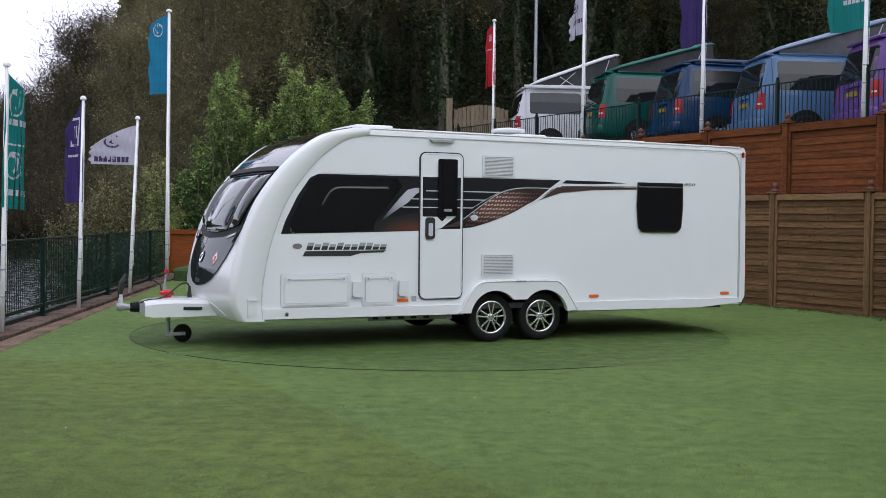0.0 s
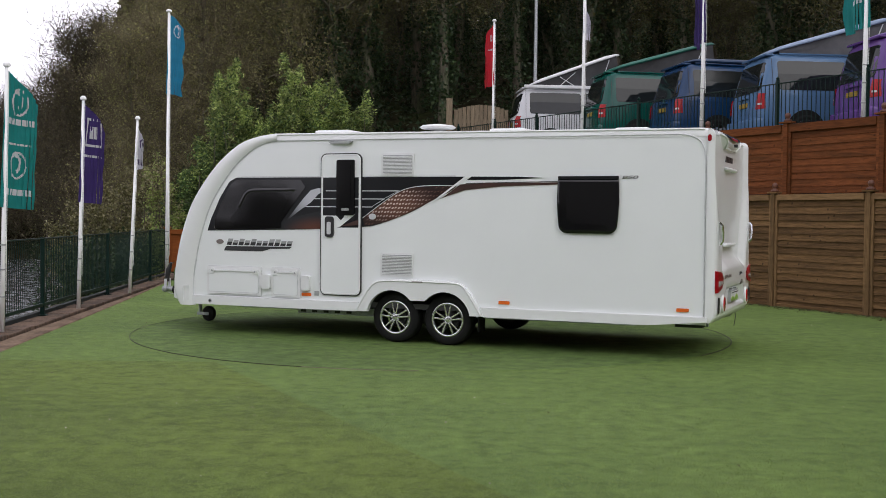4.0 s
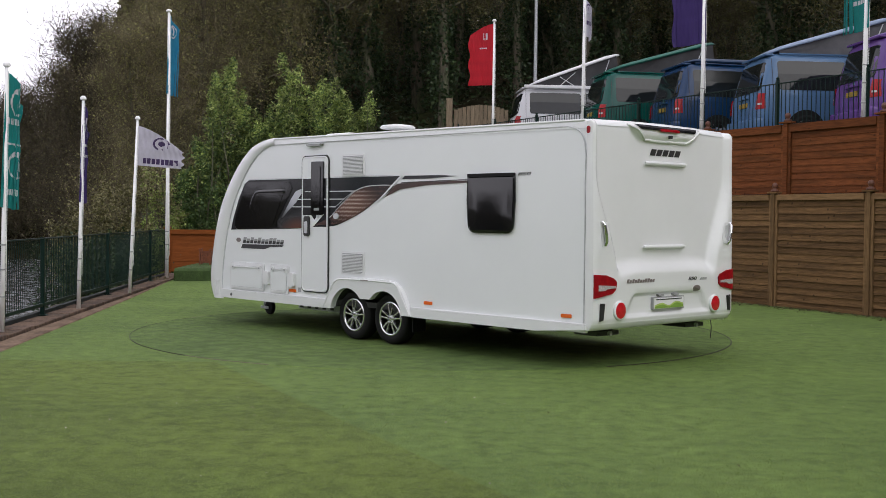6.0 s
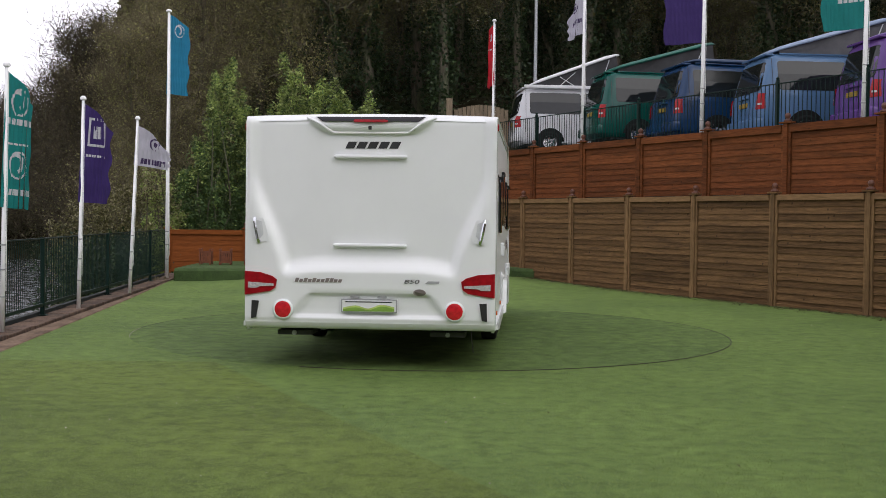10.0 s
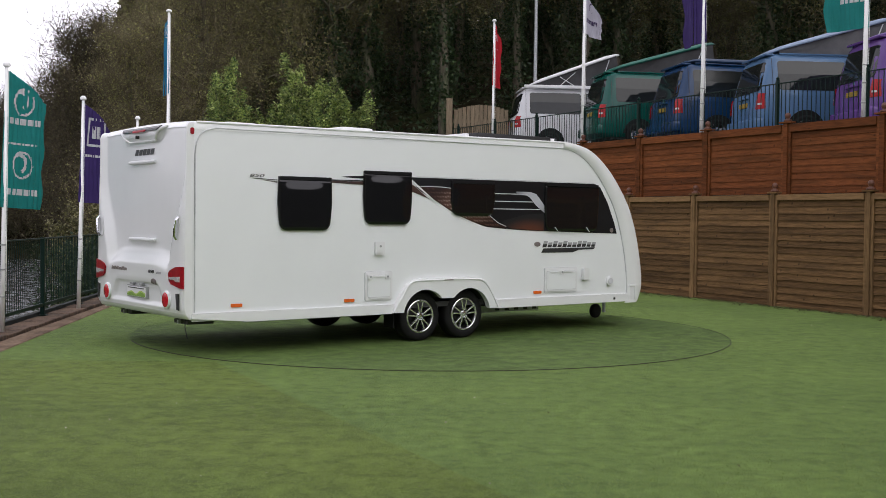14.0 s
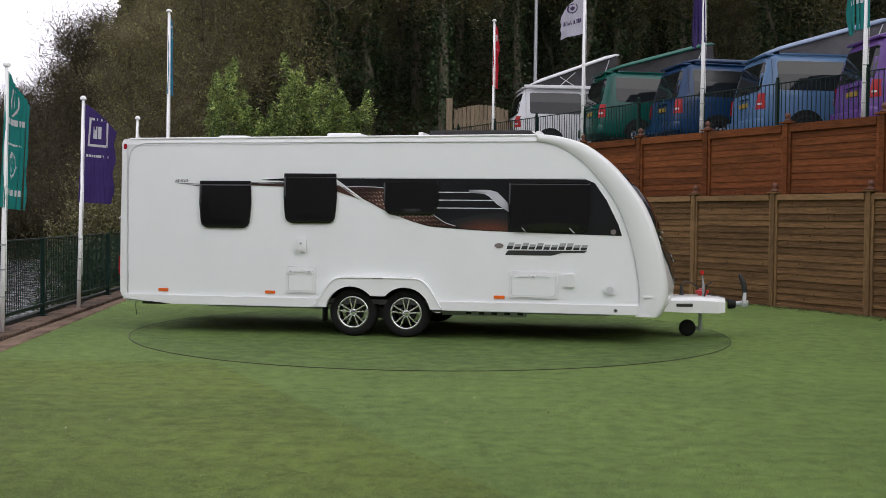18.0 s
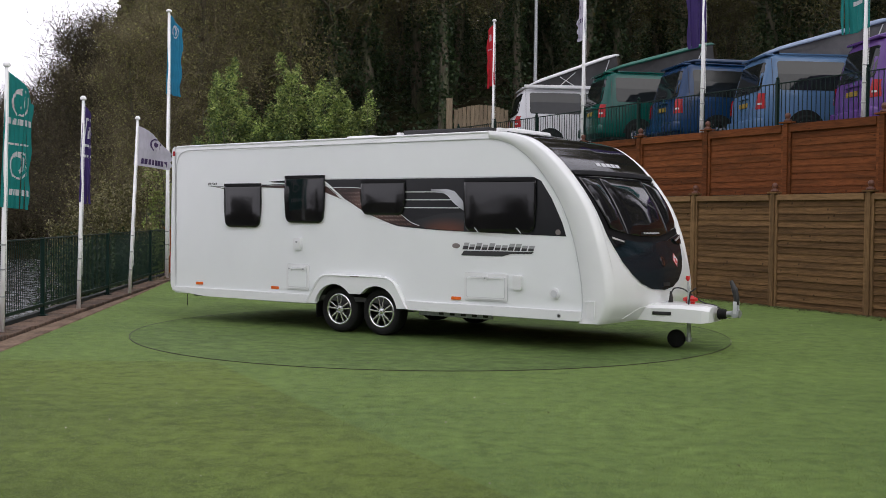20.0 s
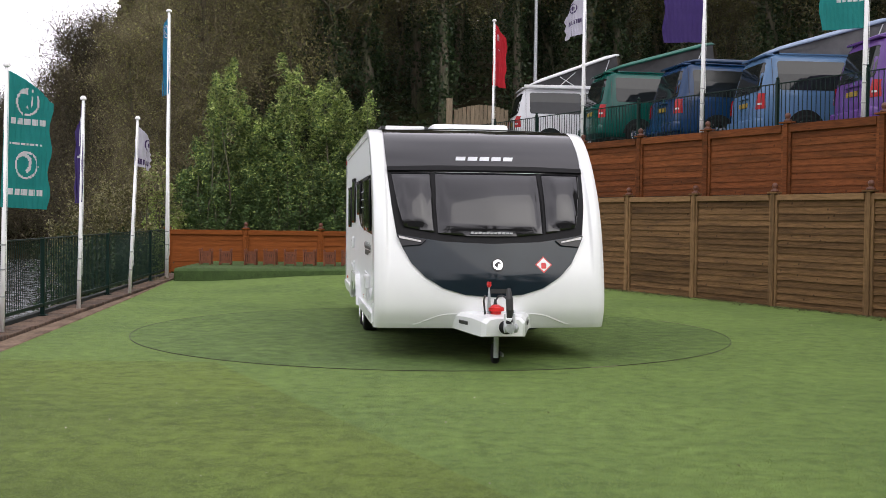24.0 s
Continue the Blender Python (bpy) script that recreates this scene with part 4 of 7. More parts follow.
def make_caravan():
    root = new("caravan")
    root.location = PIVOT
    tagged(root, "white twin-axle touring caravan with charcoal and bronze side decals", "caravan")
    # front shell: bowed panel with mouldings that wrap to the side seam
    us = [-1.2, -1.19, -1.165, -1.13, -1.10, -1.09, -1.08, -1.066, -1.05, -0.95, -0.75, -0.5, -0.25, 0, 0.25, 0.5, 0.75, 0.95, 1.05, 1.066, 1.08, 1.09, 1.10, 1.13, 1.165, 1.19, 1.2]
    rows = []
    for i, (x, z) in enumerate(FRONT):
        sx, sz = SEAM[i]
        row = [Vector((sx, CY - HALF - 0.004, sz)), Vector((sx + 0.012, CY - HALF - 0.018, sz + 0.004 * (sz > 0.4)))]
        row += [front_at(u, z) + Vector((0, 0.018 * math.copysign(1, u) if abs(u) > 1.18 else 0, 0)) for u in us]
        row += [Vector((sx + 0.012, CY + HALF + 0.018, sz + 0.004 * (sz > 0.4))), Vector((sx, CY + HALF + 0.004, sz))]
        rows.append(row)
    foot = [Vector((p.x - (0.0 if 1 < k < len(rows[0]) - 2 else 0), p.y, 0.33)) for k, p in enumerate(rows[0])]
    foot = [Vector((p.x - 0.03, p.y, p.z)) for p in foot]
    part("front_panel", grid_mesh([foot] + rows, "front_panel", WHITE), None, root)
    # roof
    rows = []
    for k in range(25):
        x = 1.47 - (1.47 + 3.76) * k / 24
        z = roof_z(x)
        bow = bow_at(2.48) * smoothstep(1.2, 1.47, x)
        rows.append([Vector((x + bow * (1 - (u / 1.2) ** 2), u + CY, z - d)) for u, d in ((-1.205, 0.09), (-1.205, 0.02), (-1.19, 0.004), (-1.1, -0.004), (-0.5, -0.02), (0, -0.025), (0.5, -0.02), (1.1, -0.004), (1.19, 0.004), (1.205, 0.02), (1.205, 0.09))])
    rows.append([p + Vector((-0.045, 0, -0.06)) for p in rows[-1]])
    part("roof", grid_mesh(rows, "roof", WHITE), None, root)
    # rear
    zs = [0.40, 0.43, 0.455, 0.462, 0.47, 0.49, 0.51, 0.53, 0.55, 0.6, 0.65, 0.7, 0.72, 0.735, 0.75, 0.80, 0.86, 0.90, 0.925, 0.938, 0.942, 0.95, 0.96, 0.975, 1.0, 1.03, 1.07, 1.11, 1.16, 1.25, 1.35, 1.45, 1.55, 1.65, 1.75, 1.85, 1.95, 2.05, 2.15, 2.2] + [2.24 + 0.02 * k for k in range(10)] + [2.435]
    ul = [-1.205, -1.195, -1.18, -1.15, -1.1] + [round(-1.075 + 0.025 * k, 3) for k in range(87)] + [1.1, 1.15, 1.18, 1.195, 1.205]
    rows = [[rear_at(u, z) for u in ul] for z in zs]
    rows.insert(0, [p + Vector((0.25, 0, -0.03)) for p in rows[0]])
    part("rear_panel", grid_mesh(rows, "rear_panel", WHITE), None, root)
    # sides
    inner = arch_path(0.335, 0.375, 0)
    outline = [(-3.78, 0.375), (-3.78, 2.30), (-3.76, 2.36), (-3.70, 2.395), (1.42, 2.40)] + SEAM[::-1][2:] + [(2.645, 0.375)] + inner
    for at, name in ((left_at, "side_panel"), (right_at, "side_panel")):
        part(name, sheet(outline, at, -0.03, 0.03), WHITE_ALU, root, "smooth white side panel")
        s = 1 if at is left_at else -1
        # rails along the seams
        c = [left_at(x, z, 0.004) if s > 0 else right_at(x, z, 0.004) for x, z in SEAM]
        part("seam_trim", tube(c, 0.009, 6), AWNING_GREY, root)
        rail = [(-3.757, 0.47), (-3.757, 2.08)] + curve_through([(-3.757, 2.10), (-3.735, 2.235), (-3.67, 2.33), (-3.53, 2.378)], 5) + [(1.42, 2.394)]
        part("awning_rail", tube([at(x, z, 0.006) for x, z in rail], 0.007, 6), AWNING_GREY, root)
        part("cant_rail", tube([at(x, z, 0.004) for x, z in [(-3.74, 2.43), (1.45, 2.468)]], 0.013, 6), WHITE, root)
        corner = bmesh.new()
        rws = [[at(-3.90 + 0.0, z, 0.0) * 0 + Vector((rear_at(1.205 * s, z).x + dx, CY + s * (HALF + dy), z)) for dx, dy in ((0.0, 0.005), (0.04, 0.016), (-3.772 - rear_at(1.205, z).x, 0.012))] for z in zs if z <= 2.43]
        part("corner_moulding", grid_mesh(rws, "corner_moulding", WHITE), None, root)
        # wheel arch and skirts
        arch = [(0.32, 0.36), (0.27, 0.44), (0.18, 0.60), (0.10, 0.69), (0.0, 0.735), (-0.12, 0.748), (-0.86, 0.748), (-0.98, 0.735), (-1.08, 0.69), (-1.16, 0.60), (-1.26, 0.43), (-1.30, 0.36)]
        hole = arch_path(0.325, 0.36, 0)
        ar = part("wheel_arch", sheet(arch + hole[::-1], at, 0.002, 0.055), WHITE, root, "white moulded twin wheel arch")
        bead = curve_through([(0.30, 0.37), (0.18, 0.57), (0.06, 0.70), (-0.14, 0.728), (-0.84, 0.728), (-1.04, 0.70), (-1.15, 0.57), (-1.28, 0.37)], 4)
        part("arch_bead", tube([at(x, z, 0.055) for x, z in bead], 0.012, 6), WHITE, ar)
        part("arch_badge", sheet(rounded(-0.56, -0.42, 0.722, 0.734, 0.004, 2), at, 0.0585, 0.008), GREY_LETTER, ar)
        part("skirt", sheet([(0.32, 0.352), (2.655, 0.352), (2.655, 0.455), (0.27, 0.455)], at, 0.002, 0.032), WHITE, root)
        part("skirt", sheet([(-1.30, 0.352), (-1.26, 0.455), (-3.80, 0.455), (-3.80, 0.408), (-3.15, 0.352)], at, 0.002, 0.032), WHITE, root)
        part("skirt_line", sheet([(0.30, 0.456), (2.65, 0.456), (2.65, 0.464), (0.30, 0.464)], at, 0.0015, 0.022), WHITE_PLASTIC, root)
        part("skirt_line", sheet([(-1.26, 0.456), (-3.78, 0.456), (-3.78, 0.464), (-1.26, 0.464)], at, 0.0015, 0.022), WHITE_PLASTIC, root)
        jack = part("jacking_point", sheet(rounded(2.36, 2.41, 0.375, 0.425, 0.024), at, 0.035, 0.003), SEAL, root)
        part("socket", sheet(rounded(2.37, 2.40, 0.385, 0.415, 0.014), at, 0.0385, 0.002), BLACK_PLASTIC, jack)
        part("wheel_well", grid_mesh([[Vector((x, CY + s * y, z)) for x, z in inner] for y in (1.17, 0.75)], "wheel_well", UNDER), None, root)
        for x in WHEELS:
            wheel(root, x, s)
        side_graphics(root, at, s > 0)
        # wordmark as bars over a dark swoosh
        a0, a1 = (2.17, 1.22) if s > 0 else (1.07, 2.04)
        f = -1 if s > 0 else 1
        letters(root, DARK_LETTER, at, *((a0, a1) if a0 < a1 else (a1, a0)), 1.105, 1.185, 11, 0.35, 0.0025, 0.002, f, SEAL)
        lo, hi = min(a0, a1), max(a0, a1)
        if s > 0:
            sw = [(hi + 0.03, 1.035), (hi + 0.0, 1.09), (lo, 1.098), (lo + 0.03, 1.075), (lo + 0.30, 1.068), (lo + 0.42, 1.035)]
        else:
            sw = [(lo - 0.01, 1.035), (lo + 0.03, 1.09), (hi, 1.098), (hi - 0.03, 1.075), (hi - 0.30, 1.068), (hi - 0.42, 1.035)]
        part("swoosh", sheet(sw, at, 0.0025, 0.0015), DARK_LETTER, root)
        bx = (hi + 0.09) if s > 0 else (lo - 0.08)
        part("side_badge", sheet([(bx + 0.055 * math.cos(k * 0.3927), 1.145 + 0.03 * math.sin(k * 0.3927)) for k in range(16)], at, 0.0025, 0.004), GREY_LETTER, root)
        bx = 2.31 if s > 0 else 2.345
        part("band_badge", sheet([(bx + 0.032 * math.cos(k * 0.3927), 1.325 + 0.032 * math.sin(k * 0.3927)) for k in range(16)], at, 0.0045, 0.004), GREY_LETTER, root)
        refl = ((1.008,), (-1.54,), (-3.54,)) if s > 0 else ((1.0,), (-1.87,), (-3.28,))
        for (x,) in refl:
            part("side_reflector", sheet(rounded(x - 0.065, x + 0.065, 0.508, 0.544, 0.008, 2), at, 0.002, 0.012), AMBER, root, "amber side reflector")
        m = pose(-2.862, CY + 1.2035, 1.912, 90, 0, 180) if s > 0 else pose(-3.14, CY - 1.2035, 1.887, 90, 0, 0)
        figures("850", 0.078, m, DARK_LETTER, root, "number", 1.5)
        part("marker_lamp", sheet(rounded(-3.815, -3.775, 2.30, 2.37, 0.018), at, 0.008, 0.014), RED_LENS, root, "red corner marker lamp")
    # door side
    door = part("door", sheet(rounded(0.275, 0.805, 0.540, 2.215, 0.07), left_at, 0.004, 0.018), WHITE_ALU, root, "white entrance door")
    part("door_seal", sheet(rounded(0.262, 0.818, 0.527, 2.228, 0.08), left_at, 0.001, 0.016), BLACK_PLASTIC, door)
    part("door_rim", tube([left_at(x, z, 0.021) for x, z in rounded(0.287, 0.793, 0.553, 2.203, 0.06)] + [left_at(0.793, 2.143, 0.021)], 0.007, 6), WHITE_PLASTIC, door)
    part("door_decal", sheet([(0.300, 1.345), (0.300, 1.94), (0.78, 1.94), (0.78, 1.485), (0.60, 1.485), (0.50, 1.40), (0.60, 1.342)], left_at, 0.0225, 0.0012), BAND, door)
    part("door_decal", sheet([(0.300, 1.375), (0.300, 1.44), (0.42, 1.40), (0.54, 1.358)], left_at, 0.0240, 0.0012), BRONZE, door)
    for z, xa, xb in ((1.775, 0.74, 0.58), (1.680, 0.78, 0.58), (1.585, 0.78, 0.58), (1.680, 0.345, 0.30), (1.585, 0.345, 0.30)):
        part("speed_line", sheet([(xb, z), (xa, z), (xa, z + 0.011), (xb, z + 0.011)], left_at, 0.0242, 0.0012), SILVER, door)
    part("silver_slash", sheet([(0.640, 1.330), (0.463, 1.496), (0.345, 1.50), (0.545, 1.352)], left_at, 0.0254, 0.0012), WHITE_ALU, door)
    dw = part("door_window", sheet(rounded(0.350, 0.590, 1.490, 2.150, 0.02), left_at, 0.0225, 0.02), ACRYLIC, door, "narrow tinted door window")
    part("window_panel", sheet(rounded(0.40, 0.545, 1.60, 2.09, 0.02), left_at, 0.0430, 0.006), ACRYLIC, dw)
    part("window_catch", sheet(rounded(0.42, 0.52, 1.545, 1.575, 0.01), left_at, 0.0430, 0.006), SEAL, dw)
    hd = part("door_handle", sheet(rounded(0.628, 0.745, 1.225, 1.475, 0.035), left_at, 0.0225, 0.018), BLACK_PLASTIC, door, "black oval door handle")
    part("handle_grip", sheet(rounded(0.660, 0.712, 1.26, 1.41, 0.02), left_at, 0.041, 0.012), SILVER, hd)
    part("door_lock", sheet([(0.46 + 0.026 * math.cos(k * 0.5236), 1.478 + 0.026 * math.sin(k * 0.5236)) for k in range(12)], left_at, 0.0255, 0.012), SILVER, door)
    part("lock", sheet([(0.118 + 0.045 * math.cos(k * 0.3927), 1.478 + 0.035 * math.sin(k * 0.3927)) for k in range(16)], left_at, 0.007, 0.018), SILVER, root, "silver round door retainer")
    part("awning_lamp", sheet([(0.70, 2.368), (0.67, 2.34), (0.42, 2.34), (0.385, 2.368)], left_at, 0.002, 0.045), SEAL, root, "slim grey awning lamp")
    window(root, left_at, -2.845, -2.150, 1.318, 1.942, "dark tinted side window", 0.05)
    lw = part("window", sheet([(1.37, 1.325), (2.33, 1.30), (2.34, 1.42), (2.21, 1.68), (2.10, 1.86), (2.03, 1.915), (1.10, 1.915), (1.03, 1.83), (1.37, 1.40)], left_at, 0.0060, 0.006), ACRYLIC, root, "dark tinted lounge window")
    part("pane_bulge", sheet([(1.45, 1.36), (2.06, 1.35), (2.07, 1.40), (1.97, 1.62), (1.90, 1.74), (1.83, 1.785), (1.20, 1.795)], left_at, 0.0125, 0.006), ACRYLIC, lw)
    part("pane_edge", tube([left_at(x, z, -0.010) for x, z in curve_through([(1.98, 1.56), (1.92, 1.68), (1.86, 1.755), (1.76, 1.785), (1.4, 1.79), (1.16, 1.795)], 4)], [0.016] + [0.034] * 19 + [0.014], 12), ACRYLIC, lw, smooth=True)
    side_vent(root, left_at, -0.415, 0.012, 1.957, 2.219)
    side_vent(root, left_at, -0.422, 0.011, 0.778, 1.056)
    locker(root, left_at, 1.646, 2.444, 0.480, 0.838, (1.73, 2.36))
    locker(root, left_at, 1.095, 1.502, 0.474, 0.839, (1.16, 1.44))
    for a in (1.506, 0.949):
        b = part("socket_box", sheet(rounded(a + 0.005, a + 0.118, 0.575, 0.752, 0.02), left_at, 0.002, 0.045), WHITE_PLASTIC, root, "white hinged socket cover")
    part("info_plate", sheet([(0.90, 0.515), (0.84, 0.515), (0.84, 0.57), (0.90, 0.57)], left_at, 0.002, 0.002), SEAL, root)
    # window side
    window(root, right_at, -2.80, -2.12, 1.318, 1.905, "dark tinted side window", 0.05)
    window(root, right_at, -1.70, -1.02, 1.388, 2.0, "dark tinted side window", 0.05)
    window(root, right_at, -0.435, 0.25, 1.50, 1.925, "dark tinted side window", 0.05)
    window(root, right_at, 1.10, 2.07, 1.315, 1.93, "wide dark tinted lounge window", -0.03, None, 3)
    locker(root, right_at, 1.12, 1.70, 0.515, 0.835, (1.41,))
    locker(root, right_at, -1.66, -1.285, 0.515, 0.845, (-1.60, -1.36))
    part("socket_box", sheet(rounded(1.79, 1.895, 0.665, 0.825, 0.02), right_at, 0.002, 0.045), WHITE_PLASTIC, root, "white hinged socket cover")
    wb = part("water_inlet", sheet(rounded(-1.535, -1.405, 1.035, 1.19, 0.02), right_at, 0.002, 0.03), WHITE_PLASTIC, root, "white water inlet cover")
    part("inlet_flap", sheet(rounded(-1.515, -1.425, 1.06, 1.15, 0.015), right_at, 0.033, 0.008), WHITE_PLASTIC, wb)
    part("inlet_lock", sheet(rounded(-1.485, -1.455, 1.125, 1.150, 0.010), right_at, 0.0415, 0.003), SEAL, wb)
    fl = part("flue", sheet([(2.315 + 0.062 * math.cos(k * 0.2618), 0.640 + 0.062 * math.sin(k * 0.2618)) for k in range(24)], right_at, 0.002, 0.025), WHITE_PLASTIC, root, "round white heater flue")
    part("flue_grid", sheet([(2.315 + 0.04 * math.cos(k * 0.2618), 0.640 + 0.04 * math.sin(k * 0.2618)) for k in range(24)], right_at, 0.028, 0.008), SILVER, fl)
    # front furniture
    ca = [round(-1.0 + 0.05 * k, 2) for k in range(41)]
    cb = [round(0.68 + 0.03 * k, 3) for k in range(52)] + [2.24, 2.265, 2.29, 2.31, 2.33, 2.35, 2.37, 2.385, 2.40, 2.415, 2.43, 2.44, 2.45, 2.46]
    part("sunroof", sheet([(-1.06, 2.0), (1.06, 2.0), (1.07, 2.2), (1.065, 2.468), (-1.065, 2.468), (-1.07, 2.2)], front_at, 0.002, 0.012, ca, cb, True), FRONT_ACRYLIC, root, "black curved front sunroof")
    part("window_brow", sheet([(-1.06, 1.955), (-0.5, 1.965), (0.5, 1.965), (1.06, 1.955), (1.06, 2.0), (0.5, 2.015), (-0.5, 2.015), (-1.06, 2.0)], front_at, 0.003, 0.030, ca), SEAM_BLACK, root)
    part("window_surround", sheet([(-1.06, 1.954), (-1.03, 1.60), (-0.985, 1.30), (-0.5, 1.225), (0, 1.205), (0.5, 1.225), (0.985, 1.30), (1.03, 1.60), (1.06, 1.954)], front_at, 0.002, 0.008, ca, cb), SEAM_BLACK, root, "black front window surround")
    fine = [round(-1.02 + 0.04 * k, 3) for k in range(52)]
    finez = [round(1.28 + 0.03 * k, 3) for k in range(22)]

    def domed(a0, a1, b0, b1):
        def at(a, b, l):
            ea = min(max((a - a0) / (a1 - a0), 0.0), 1.0)
            eb = min(max((b - b0) / (b1 - b0), 0.0), 1.0)
            da = smoothstep(0.0, 0.055 / (a1 - a0) * 2.2, ea) * smoothstep(1.0, 1 - 0.055 / (a1 - a0) * 2.2, ea)
            db = smoothstep(0.0, 0.18, eb) * smoothstep(1.0, 0.84, eb)
            return front_at(a, b, l + (0.030 * da * db + 0.012 * math.sin(math.pi * ea) * math.sin(math.pi * eb) if l > 0.012 else 0.0))
        return at
    for poly, lab, dm in (([(-1.02, 1.930), (-0.605, 1.937), (-0.592, 1.312), (-0.91, 1.372), (-0.97, 1.60)], "tinted front side window", (-1.0, -0.598, 1.34, 1.93)),
                          ([(-0.548, 1.938), (0.548, 1.938), (0.572, 1.60), (0.557, 1.305), (0.3, 1.28), (0, 1.272), (-0.3, 1.28), (-0.557, 1.305), (-0.572, 1.60)], "wide tinted front window", (-0.565, 0.565, 1.28, 1.935)),
                          ([(1.02, 1.930), (0.605, 1.937), (0.592, 1.312), (0.91, 1.372), (0.97, 1.60)], "tinted front side window", (0.598, 1.0, 1.34, 1.93))):
        part("front_window", sheet(poly, domed(*dm), 0.011, 0.014, fine, finez), FRONT_ACRYLIC, root, lab, True)
    letters(root, SEAL, front_at, -0.23, 0.22, 1.292, 1.316, 11, 0.35, 0.046, 0.002)
    lp = [(-0.985, 1.295), (-0.93, 1.16), (-0.84, 1.0), (-0.70, 0.86), (-0.52, 0.75), (-0.30, 0.685), (0, 0.66), (0.30, 0.685), (0.52, 0.75), (0.70, 0.86), (0.84, 1.0), (0.93, 1.16), (0.985, 1.295), (0.5, 1.222), (0, 1.202), (-0.5, 1.222)]
    lpm = part("lower_panel", sheet(lp, front_at, 0.0035, 0.012, ca, cb, True), GRAPHITE, root, "dark graphite gas locker lid")
    for s in (-1, 1):
        pod = part("lamp_pod", sheet([(s * 0.985, 1.285), (s * 0.93, 1.17), (s * 0.74, 1.185), (s * 0.68, 1.235)], front_at, 0.016, 0.020), BLACK_GLOSS, root)
        part("lamp_strip", sheet([(s * 0.965, 1.272), (s * 0.955, 1.245), (s * 0.735, 1.205), (s * 0.74, 1.222)], front_at, 0.037, 0.008), CLEAR_LENS, pod, "slim silver front marker lamp")
        at = left_at if s > 0 else right_at
        hnd = part("grab_recess", sheet(rounded(2.715, 2.805, 0.39, 0.56, 0.02), at, 0.015, 0.006), WHITE_PLASTIC, root)
        part("grab_bar", sheet([(2.70, 0.578), (2.818, 0.578), (2.818, 0.385), (2.798, 0.385), (2.798, 0.556), (2.70, 0.556)], at, 0.012, 0.018), WHITE, hnd)
    bd = part("front_badge", sheet([(0.045 + 0.066 * math.cos(k * 0.2618), 0.988 + 0.066 * math.sin(k * 0.2618)) for k in range(24)], front_at, 0.016, 0.008), BLACK_GLOSS, root, "round black and silver front badge")
    part("badge_ring", sheet([(0.045 + 0.052 * math.cos(k * 0.2618), 0.988 + 0.052 * math.sin(k * 0.2618)) for k in range(24)], front_at, 0.0245, 0.003), CHROME, bd)
    part("badge_mark", sheet([(0.00, 0.985), (0.05, 1.02), (0.085, 1.0), (0.05, 0.995), (0.04, 0.955)], front_at, 0.028, 0.003), BLACK_GLOSS, bd)
    dm = part("gas_sticker", sheet([(0.535, 1.075), (0.445, 0.990), (0.535, 0.905), (0.625, 0.990)], front_at, 0.0165, 0.002), RED_PLASTIC, root, "red and white diamond gas warning sticker")
    part("sticker_field", sheet([(0.535, 1.060), (0.46, 0.990), (0.535, 0.92), (0.61, 0.990)], front_at, 0.019, 0.001), WHITE_PLASTIC, dm)
    part("bottle_sign", sheet(rounded(0.508, 0.562, 0.95, 1.01, 0.012, 3), front_at, 0.0205, 0.001), RED_PLASTIC, dm)
    part("lid_handle", sheet(rounded(-0.045, 0.155, 0.70, 0.745, 0.012, 3), front_at, 0.016, 0.010), BLACK_PLASTIC, root)
    letters(root, SILVER, front_at, -0.325, 0.325, 2.085, 2.128, 5, 0.35, 0.0145, 0.002)
    crease = curve_through([(-0.82, 0.36), (-0.70, 0.41), (-0.52, 0.475), (-0.3, 0.485), (0.3, 0.485), (0.52, 0.475), (0.70, 0.41), (0.82, 0.36)], 4)
    part("bumper_crease", tube([front_at(u, max(z, 0.372), 0.001) for u, z in crease], 0.006, 6), WHITE_PLASTIC, root)
    part("tax_sticker", sheet([(-0.84, 1.43), (-0.78, 1.425), (-0.78, 1.48), (-0.84, 1.485)], front_at, 0.0425, 0.001), material("green_sticker", (0.25, 0.42, 0.25), rough=0.5), root)
    # rear furniture
    part("spoiler_strip", sheet([(-0.53, 2.432), (-0.46, 2.385), (0.46, 2.385), (0.53, 2.432)], rear_at, 0.004, 0.012, [-.4, -.2, 0, .2, .4], [2.39, 2.41]), BLACK_GLOSS, root)
    part("spoiler_lip", tube([rear_at(u, z, 0.006) for u, z in curve_through([(-0.62, 2.425), (-0.50, 2.37), (-0.38, 2.29), (-0.3, 2.278), (0.3, 2.278), (0.38, 2.29), (0.50, 2.37), (0.62, 2.425)], 4)], 0.013, 6), WHITE, root)
    part("brake_lamp", sheet(rounded(-0.17, 0.16, 2.375, 2.402, 0.012, 3), rear_at, 0.018, 0.012), RED_LENS, root, "slim red high-level brake lamp")
    part("rear_camera", box(-3.90, -3.86, CY - 0.015, CY + 0.015, 2.305, 2.34, 0.006), BLACK_PLASTIC, root)
    letters(root, DARK_LETTER, lambda a, b, l: rear_at(-a, b, l), -0.26, 0.27, 2.13, 2.195, 5, 0.5, 0.003, 0.003)
    for z in (2.05, 1.20):
        rb = part("rear_rail", tube([rear_at(u, z, 0.03) for u in (-0.355, -0.33, 0, 0.33, 0.355)], [0.012, 0.02, 0.02, 0.02, 0.012], 8), WHITE_PLASTIC, root, "white bicycle rack rail")
        for u in (-0.29, 0.29):
            part("rail_bracket", box(-3.835, -3.80, CY + u - 0.03, CY + u + 0.03, z - 0.018, z + 0.018, 0.004), WHITE_PLASTIC, rb)
